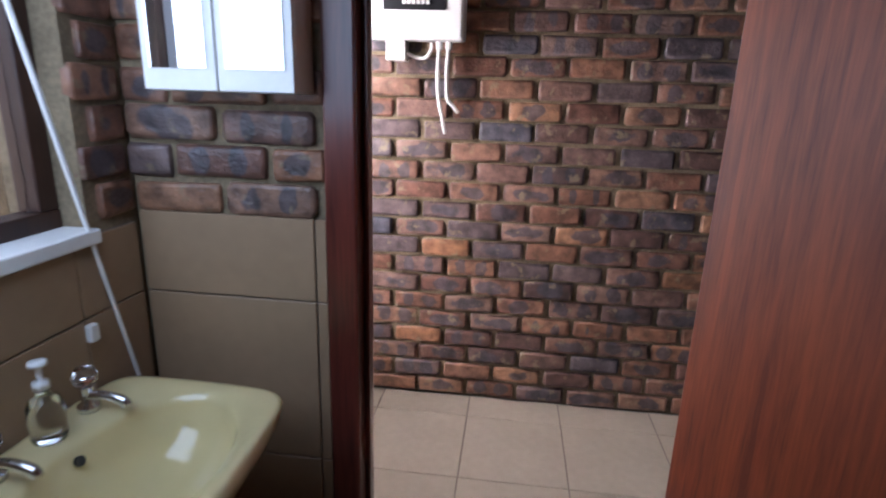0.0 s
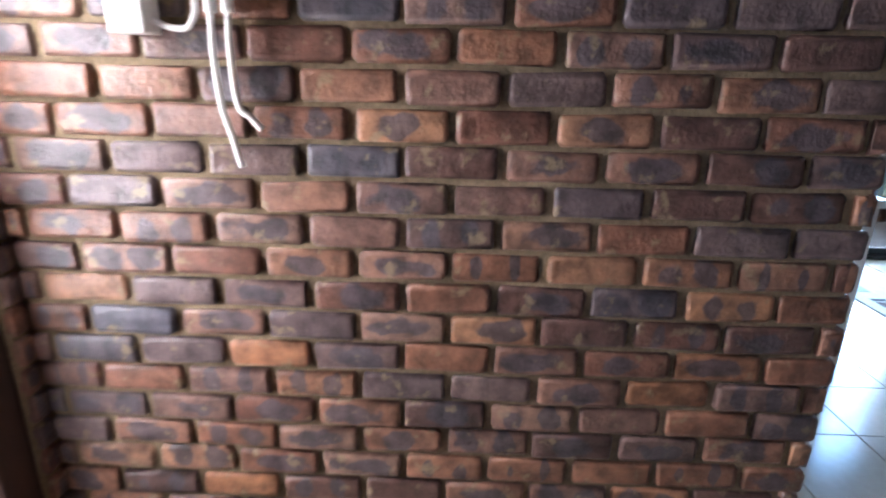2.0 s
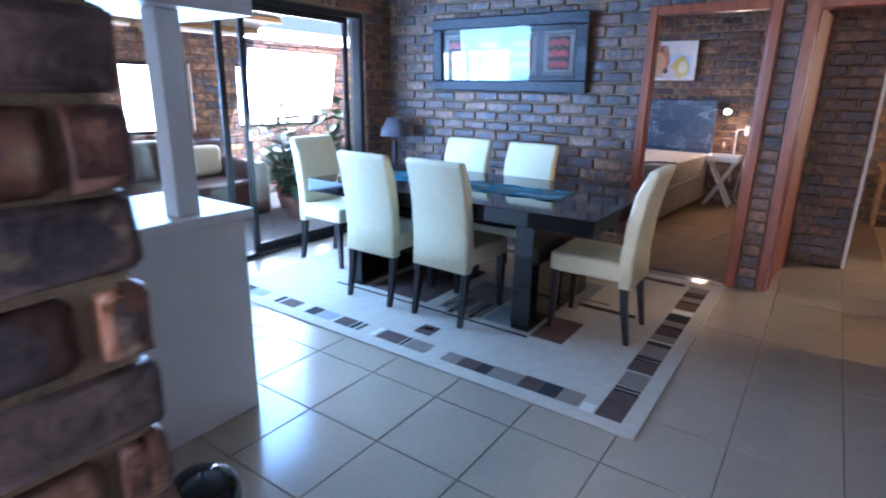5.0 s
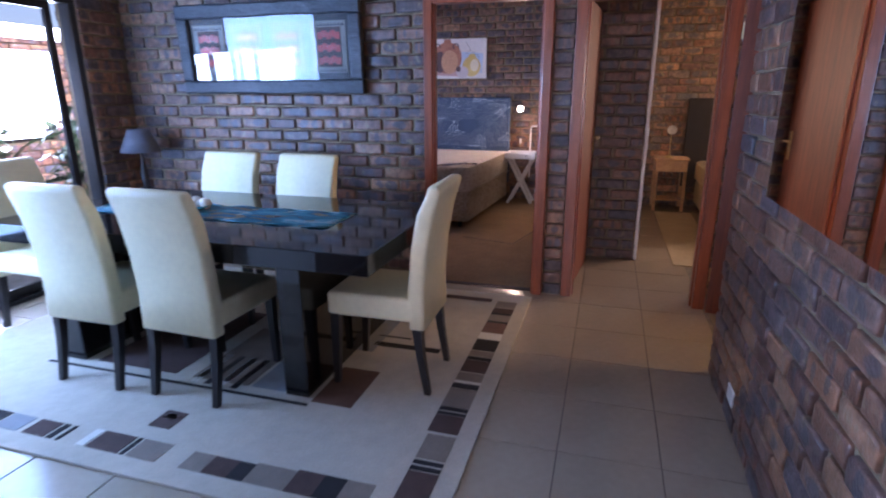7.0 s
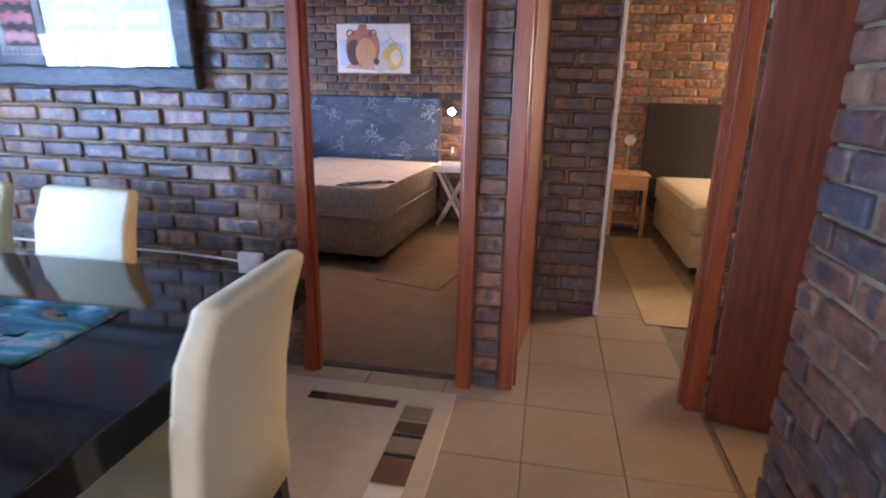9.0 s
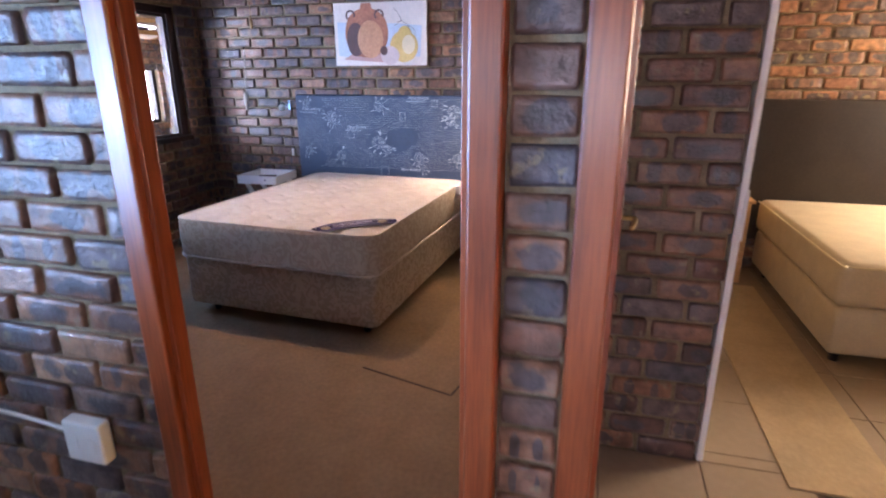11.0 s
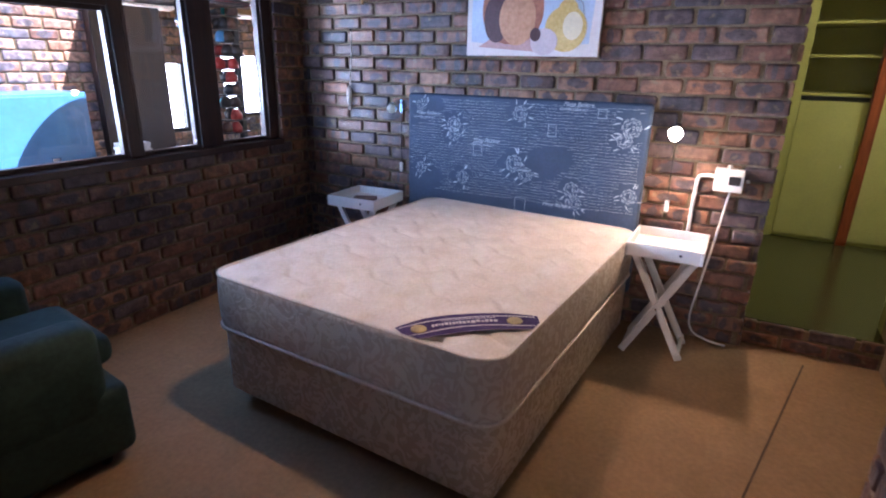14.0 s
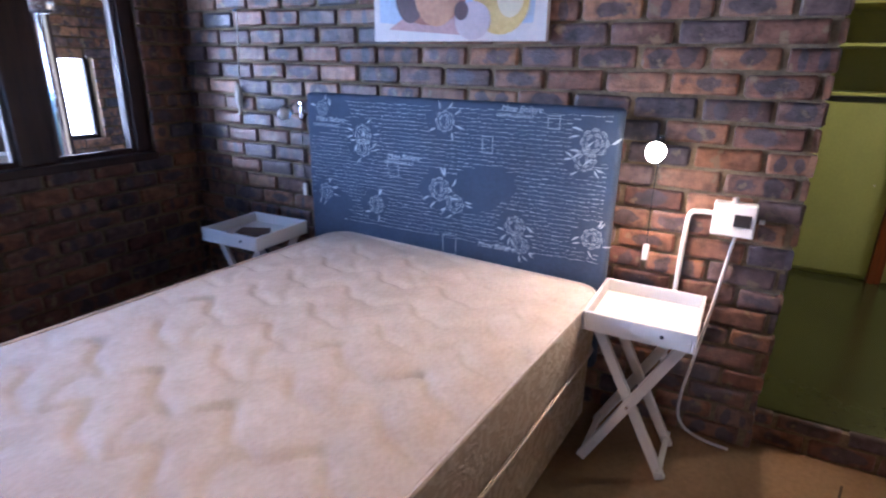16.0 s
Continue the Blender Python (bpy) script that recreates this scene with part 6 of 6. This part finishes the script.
t = thing("desk", "black wooden desk against the wall", "desk")
part("top", bx(5.53, 5.98, 3.86, 4.62, 0.72, 0.75, 0.004), LEGWOOD, t)
for x in (5.55, 5.92):
    for y in (3.88, 4.55):
        part("leg", bx(x, x + 0.05, y, y + 0.05, 0.004, 0.72, 0.003), LEGWOOD, t)
part("apron", bx(5.60, 5.92, 3.89, 3.91, 0.62, 0.72, 0.002), LEGWOOD, t)
t = thing("red_bag", "crumpled red plastic bag on the floor under the desk", "bag", "", "", pose(5.98, 4.25, 0.004))
bm = bmesh.new()
bmesh.ops.create_icosphere(bm, subdivisions=4, radius=0.20)
for v in bm.verts:
    v.co *= 1 + 0.30 * noise.noise(v.co * 9) + 0.12 * noise.noise(v.co * 26)
    v.co.z = max(0.0, v.co.z * 1.15 + 0.19)
part("sack", bm, REDBAG, t, "", True)
part("print", lathe([(0.0, 0.002), (0.03, 0.001), (0.034, 0.0)], 20, pose(0.15, -0.10, 0.27, 0, 62, -35)), WPLASTIC, t, "white round print")

# carpet joints
bm = bmesh.new()
def strip(bm, a, b, w=0.0045):
    a, b = Vector(a), Vector(b)
    d = (b - a).normalized() * w
    nrm = Vector((-d.y, d.x))
    lo = [bm.verts.new((*(p + q), 0.004)) for p, q in ((a, -nrm), (b, -nrm), (b, nrm), (a, nrm))]
    hi = [bm.verts.new((*(p + q), 0.008)) for p, q in ((a, -nrm), (b, -nrm), (b, nrm), (a, nrm))]
    bm.faces.new(hi)
    for k in range(4):
        bm.faces.new((lo[k], lo[(k + 1) % 4], hi[(k + 1) % 4], hi[k]))
strip(bm, (6.76, 3.30), (6.62, 2.79))
strip(bm, (6.62, 2.79), (8.86, 2.30))
structure("trim_carpet", bm, DARKTAPE, "thin dark joint tape in the carpet", "trim")

# things hanging on the end of the partition
for k, (z, r) in enumerate(((1.46, 0.028), (1.36, 0.024), (1.31, 0.026), (1.20, 0.018))):
    t = thing("hanging_bell", "small black and chrome bell hanging on the brick wall", "bell", "bells on the wall")
    part("disc", lathe([(0.0, 0.008), (r * 0.6, 0.006), (r, 0.0), (r, -0.008), (0, -0.01)], 16, pose(7.10 + 0.012 * k, 2.395, z, 90, 0, 0)), BLACKGLOSS if k % 2 == 0 else CHROME, t, "", True)
    part("pin", cy((7.10 + 0.012 * k, 2.36, z), (7.10 + 0.012 * k, 2.39, z), 0.004, None, 8), BLACK, t)

# built-in cupboard of the dressing room
t = thing("built_in_cupboard", "lime green built-in cupboard with open shelves above a door", "cupboard")
part("side_panel", bx(10.98, 11.49, 2.43, 2.60, 0.15, H - 0.01, 0.003), GREEN, t)
part("plinth", bx(11.02, 11.49, 1.97, 2.43, 0.15, 0.18, 0.002), GREEN, t)
d = part("door", bx(10.985, 11.005, 1.975, 2.425, 0.185, 1.275, 0.003), GREEN, t)
part("latch", lathe([(0.008, 0), (0.012, -0.012), (0.016, -0.03), (0.012, -0.036), (0, -0.037)], 12, pose(10.985, 2.06, 0.78, 0, -90, 0)), SHELL, d, "pale knob latch")
# solid black bar, drawing the shade inside the slit over the door
part("gap", bx(11.01, 11.48, 1.975, 2.425, 1.28, 1.31, 0.001), BLACK, t, "black bar for the shade in the gap above the door")
for z in (1.315, 1.60, 1.84, 2.1):
    part("shelf", bx(10.99, 11.49, 1.975, 2.43, z, z + 0.02, 0.002), GREEN, t)
part("back_panel", bx(11.48, 11.495, 1.97, 2.43, 1.31, H - 0.01), GREEN, t)
part("trim_post", bx(10.95, 11.05, 1.90, 1.972, 0.15, H - 0.01, 0.004), FRAME, t, "red-brown timber edge")
part("second_door", bx(10.985, 11.005, 1.40, 1.895, 0.185, 1.275, 0.003), GREEN, t)
part("second_body", bx(11.01, 11.49, 1.40, 1.895, 0.15, H - 0.01, 0.003), GREEN, t)

# ---- guest bedroom ----
t = thing("single_bed", "single bed with pale quilted mattress and cream base", "bed")
part("base", bx(7.40, 8.93, 0.06, 0.96, 0.07, 0.34, 0.03, 3), CREAMF, t, "", True)
part("mattress", bx(7.38, 8.93, 0.04, 0.98, 0.34, 0.58, 0.05, 3), CREAMF, t, "", True)
part("piping", tube([(8.9, 0.98, 0.56), (7.5, 0.98, 0.56), (7.40, 0.95, 0.56), (7.38, 0.85, 0.56), (7.38, 0.1, 0.56)], 0.006, 6), CREAM, t)
for x in (7.5, 8.8):
    for y in (0.14, 0.88):
        part("foot", cy((x, y, 0.0), (x, y, 0.07), 0.025), BLACK, t)
t = thing("guest_headboard", "plain dark brown leatherette headboard", "headboard")
part("panel", bx(8.94, 8.995, -0.05, 1.13, 0.25, 1.30, 0.016, 3), DARKLEATHER, t, "", True)
t = thing("bedside_pedestal", "small pine bedside table with one drawer", "bedside table")
part("top", bx(8.60, 8.99, 1.08, 1.47, 0.60, 0.62, 0.003), PINE, t)
part("drawer_box", bx(8.62, 8.98, 1.10, 1.45, 0.47, 0.60, 0.002), PINE, t)
dr = part("drawer_front", bx(8.605, 8.62, 1.11, 1.44, 0.48, 0.59, 0.003), PINE, t)
part("knob", lathe([(0.005, 0), (0.012, -0.012), (0.0, -0.016)], 12, pose(8.605, 1.275, 0.535, 0, -90, 0)), PINE, dr)
for x in (8.62, 8.945):
    for y in (1.10, 1.415):
        part("leg", bx(x, x + 0.035, y, y + 0.035, 0.0, 0.47, 0.002), PINE, t)
part("lower_shelf", bx(8.655, 8.945, 1.12, 1.43, 0.12, 0.135, 0.002), PINE, t)
t = thing("desk_lamp", "small cream and brass swivel lamp on the pedestal", "lamp")
part("foot", lathe([(0.055, 0.62), (0.055, 0.632), (0.02, 0.645), (0.006, 0.66)], 20, pose(8.78, 1.30, 0)), BRASS, t, "", True)
part("stem", cy((8.78, 1.30, 0.65), (8.78, 1.30, 0.92), 0.006), BRASS, t)
part("shade", lathe([(0.022, 0.05), (0.03, 0.03), (0.055, -0.02), (0.052, -0.02), (0.025, 0.03), (0.0, 0.042)], 20, pose(8.75, 1.30, 0.95, 0, 75, 0)), WPLASTIC, t, "cream cone shade", True)
t = thing("bedroom_mat", "pale beige carpet runner on the tiles beside the bed", "mat")
part("mat_body", bx(6.35, 8.55, 1.02, 1.42, -0.004, 0.007, 0.003), MATC, t)
t = thing("clothes_rail", "thin black metal stand leaning beside the frame", "stand")
part("rod", tube([(6.05, 1.25, 0.0), (6.12, 1.22, 0.3), (6.12, 1.22, 0.72)], 0.008, 8), BLACK, t, "", True)
part("rod", tube([(6.12, 1.22, 0.72), (6.2, 1.16, 0.70)], 0.007, 8), BLACK, t, "", True)
t = thing("cupboard_handle", "white vertical bar handle on the cupboard edge", "handle")
part("bar", bx(6.425, 6.44, 1.700, 1.712, 0.92, 1.10, 0.003), WPLASTIC, t)

# ---- patio ----
for k in range(10):
    x = -1.5 + k * 1.4
    if 5.4 < x < 8.75:
        continue
    t = thing("rafter", "pale timber patio roof rafter", "rafter", "patio rafters")
    bm = bmesh.new()
    sloped(bm, x, x + 0.06, WY + 0.2, EAVE_Y - 0.02, RIDGE_Z - 0.17, EAVE_Z - 0.17 + 0.05, 0.11)
    part("beam", bm, PINE, t)
for k in range(5):
    y = 6.2 + k * 0.42
    z = RIDGE_Z + (EAVE_Z - RIDGE_Z) * (y - WY - 0.2) / (EAVE_Y - WY - 0.2)
    for x0, x1 in ((-1.6, 5.5), (8.75, 11.4)):
        t = thing("purlin", "pale timber batten under the patio roof", "batten", "patio battens")
        part("beam", bx(x0, x1, y, y + 0.05, z - 0.062, z - 0.012, 0.003), PINE, t)
for nm, (x0, x1, z0, z1) in zip(("window_3", "window_4", "window_5", "window_6", "window_9"), PW):
    t = thing(nm, "dark framed patio window onto bright daylight", "window", "", "structure")
    n = max(1, round((x1 - x0) / 0.55))
    for k in range(n + 1):
        a = x0 + (x1 - x0 - 0.04) * k / n
        part("mullion", bx(a, a + (0.09 if x1 - x0 > 2 else 0.04), 8.08, 8.13, z0, z1, 0.003), STEEL, t)
    for c in (z0, z1 - 0.04):
        part("rail", bx(x0 + 0.04, x1 - 0.04, 8.082, 8.128, c, c + 0.04, 0.003), STEEL, t)
# added emitting plane in place of the overexposed outdoors behind the patio
bm = bmesh.new()
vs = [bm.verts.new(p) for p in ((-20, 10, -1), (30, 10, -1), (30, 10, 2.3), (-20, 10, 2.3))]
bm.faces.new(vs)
structure("backdrop", bm, glow_mat("daylight_glow", (0.86, 0.94, 1.0), 5.0), "glowing plane for the bright daylight beyond the windows", "backdrop")

# weaker emitting plane added for the daylight from the west
bm = bmesh.new()
bm.faces.new([bm.verts.new(p) for p in ((-60, -30, -1), (-60, 40, -1), (-60, 40, 30), (-60, -30, 30))])
structure("backdrop_west", bm, glow_mat("daylight_glow_west", (0.86, 0.94, 1.0), 1.0), "glowing plane for the pale daylight beyond the entry", "backdrop")


def patio_heater(m):
    """A standing gas heater: round reflector, burner, pole and gas housing."""
    t = thing("patio_heater", "standing patio gas heater with a round metal reflector", "heater", "", "", m)
    part("reflector", lathe([(0.0, 1.985), (0.12, 1.98), (0.30, 1.96), (0.47, 1.925), (0.485, 1.905), (0.475, 1.915), (0.30, 1.945), (0.0, 1.965)], 40), CHROME, t, "round domed reflector", True)
    part("burner", lathe([(0.0, 1.95), (0.075, 1.945), (0.075, 1.80), (0.085, 1.795), (0.085, 1.735), (0.06, 1.71), (0.0, 1.71)], 24), CHROME, t, "", True)
    part("pole", cy((0, 0, 0.75), (0, 0, 1.72), 0.028), CHROME, t)
    part("housing", lathe([(0.23, 0.02), (0.23, 0.70), (0.20, 0.75), (0.0, 0.76)], 28), STEEL, t, "", True)
    part("base_plate", lathe([(0.0, 0.0), (0.26, 0.0), (0.26, 0.02), (0.0, 0.02)], 28), STEEL, t)


patio_heater(pose(8.60, 6.52, -0.02))
t = thing("patio_sofa", "brown leather patio sofa with pale cushion", "sofa")
part("seat", bx(3.2, 4.75, 7.0, 7.75, 0.0, 0.40, 0.05, 3), BROWNLEATHER, t, "", True)
part("backrest", bx(3.2, 4.75, 7.7, 7.95, 0.2, 0.80, 0.06, 3), BROWNLEATHER, t, "", True)
for x in (3.12, 4.66):
    part("arm", bx(x, x + 0.18, 7.0, 7.9, 0.0, 0.58, 0.05, 3), BROWNLEATHER, t, "", True)
part("cushion", bx(4.25, 4.6, 7.5, 7.68, 0.42, 0.74, 0.06, 3), CREAM, t, "pale square cushion", True)


def plant(m, n, spread, height, seed, label):
    rr = random.Random(seed)
    t = thing("potted_plant", label, "plant", "patio plants", "", m)
    part("pot", lathe([(0.11, 0), (0.15, 0.2), (0.165, 0.24), (0.15, 0.24), (0.13, 0.2)], 20), TERRA, t, "", True)
    stems, leaves = bmesh.new(), bmesh.new()
    for k in range(n):
        a, r = rr.uniform(0, 6.28), spread * rr.random() ** 0.5
        top = Vector((r * math.cos(a), r * math.sin(a), 0.25 + rr.uniform(0.3, 1.0) * height))
        cyl(stems, (0.03 * math.cos(a), 0.03 * math.sin(a), 0.2), top, 0.006, 0.003, 5)
        for q in range(5):
            p = Vector((0, 0, 0.2)).lerp(top, rr.uniform(0.35, 1.0))
            d = Vector((rr.uniform(-1, 1), rr.uniform(-1, 1), rr.uniform(-0.5, 0.6))).normalized()
            s = d.cross(Vector((0.2, 0.3, 1))).normalized()
            L, W = rr.uniform(0.18, 0.34), rr.uniform(0.03, 0.065)
            pts = [p, p + d * L * 0.4 + s * W, p + d * L + Vector((0, 0, -0.05)), p + d * L * 0.4 - s * W]
            leaves.faces.new([leaves.verts.new(v) for v in pts])
    part("stems", stems, LEAFM, t)
    part("leaves", leaves, LEAFM, t)


plant(pose(5.25, 7.2, -0.02), 26, 0.36, 1.0, 1, "tall leafy green plant in a clay pot")
plant(pose(5.9, 7.0, -0.02), 26, 0.34, 1.1, 2, "tall leafy green plant in a clay pot")
plant(pose(4.95, 6.7, -0.02), 16, 0.25, 0.5, 3, "low leafy green plant in a clay pot")
plant(pose(6.35, 6.9, -0.02), 22, 0.3, 1.1, 4, "tall leafy green plant in a clay pot")
t = thing("patio_cabinet", "blue steel two-door patio cabinet", "cabinet")
part("body", bx(7.55, 8.36, 7.55, 8.0, -0.02, 1.22, 0.006), BLUECAB, t)
for a, b, c, d in ((7.56, 8.35, 0.66, 1.2), (7.56, 8.35, 0.02, 0.64)):
    dd = part("door", bx(a, b, 7.53, 7.55, c, d, 0.004), BLUECAB, t)
    part("handle", bx(8.0, 8.06, 7.51, 7.53, (0.70 if c > 0.5 else 0.58), (0.73 if c > 0.5 else 0.61), 0.003), CHROME, dd)
# added board that makes this stretch of the patio wall dark
t = thing("patio_screen", "dark brown board standing for a dark stretch of patio wall", "screen")
part("shaft", bx(8.70, 9.38, 7.90, 7.985, -0.02, 1.94, 0.005), WINWOOD, t)
t = thing("patio_table", "dark low table with a stack of papers", "table")
part("top", bx(8.3, 9.7, 6.95, 7.5, 0.66, 0.70, 0.004), BLACKWOOD, t)
for x in (8.34, 9.6):
    for y in (6.98, 7.42):
        part("leg", bx(x, x + 0.05, y, y + 0.05, -0.02, 0.66, 0.003), BLACKWOOD, t)
for k in range(5):
    t = thing("book", "pale book in a stack on the patio table", "book", "stacked books", "", pose(8.46 + 0.006 * (k % 3), 7.2, 0.702 + k * 0.026, 0, 0, -6 + 5 * (k % 4)))
    part("cover", bx(-0.11, 0.11, -0.08, 0.08, 0.0, 0.024, 0.002), TURQ if k == 0 else WHITE, t)
t = thing("hanging_rack", "tall rack of colourful tools on the patio", "rack")
part("frame", bx(9.74, 9.80, 7.7, 7.76, -0.02, 2.0, 0.003), BLACK, t)
part("frame", bx(10.09, 10.15, 7.7, 7.76, -0.02, 2.0, 0.003), BLACK, t)
rr = random.Random(8)
for k in range(10):
    z = 0.75 + 0.13 * k
    for q in range(2):
        part("item", lathe([(0.0, 0), (0.06, 0.004), (0.066, 0.05), (0.03, 0.11), (0, 0.11)], 10, pose(9.81 + 0.09 * q + rr.uniform(0, 0.14), 7.66 - 0.05 * q, z)), rr.choice((REDBAG, BLUECAB, BLACK, BROWNLEATHER, DARKLEATHER)), t, "", True)
    part("shelf", bx(9.80, 10.09, 7.58, 7.78, z - 0.012, z, 0.001, 1), BLACK, t)
    part("item", lathe([(0.0, 0), (0.05, 0.005), (0.055, 0.07), (0.03, 0.1), (0, 0.1)], 12, pose(9.95 + rr.uniform(-0.06, 0.06), 7.73, z)), rr.choice((REDBAG, TURQ, BLUECAB, BLACK, BLACK)), t, "", True)

# ---- pieces of floors and walls ----
TILE_MESH = {}


def tile_mesh(w, d, material):
    key = (round(w, 3), round(d, 3), material.name)
    if key not in TILE_MESH:
        bm = bmesh.new()
        box(bm, -w / 2, w / 2, -d / 2, d / 2, -0.006, 0.0)
        top = [e for e in bm.edges if all(v.co.z > -0.001 for v in e.verts)]
        bmesh.ops.bevel(bm, geom=top, offset=0.0018, segments=1, affect="EDGES")
        me = bpy.data.meshes.new("tile")
        bm.to_mesh(me)
        bm.free()
        me.materials.append(material)
        TILE_MESH[key] = me
    return TILE_MESH[key]


def lay_tiles(parent, x0, x1, y0, y1, ox, oy, size, gap, seed, size_x=None):
    rng = random.Random(seed)
    sx = size_x or size
    for i in range(int((x0 - ox) // sx) - 1, int((x1 - ox) // sx) + 2):
        for j in range(int((y0 - oy) // size) - 1, int((y1 - oy) // size) + 2):
            a, b = max(ox + i * sx + gap / 2, x0), min(ox + (i + 1) * sx - gap / 2, x1)
            c, d = max(oy + j * size + gap / 2, y0), min(oy + (j + 1) * size - gap / 2, y1)
            if b - a < 0.02 or d - c < 0.02:
                continue
            ob = new("tile", tile_mesh(b - a, d - c, TILE))
            ob.parent = parent
            ob.matrix_basis = pose((a + b) / 2, (c + d) / 2, rng.uniform(-0.0006, 0.0003), rng.uniform(-0.06, 0.06), rng.uniform(-0.06, 0.06), 0)


lay_tiles(floor, WX, 1.23, 0.6, EY, -0.08, 1.94, 0.41, 0.005, 31)
lay_tiles(floor, 1.235, 6.43, 1.31, WY, 4.45, 1.72, 0.39, 0.005, 32, 0.41)
lay_tiles(floor, 4.465, 5.385, -1.3, 1.305, 4.45, 1.72, 0.39, 0.005, 34, 0.41)
lay_tiles(floor, 6.435, 9.0, 0.5, 1.74, 4.45, 1.72, 0.39, 0.005, 33, 0.41)
for row in LATE_BRICKS:
    lay_bricks(*row)
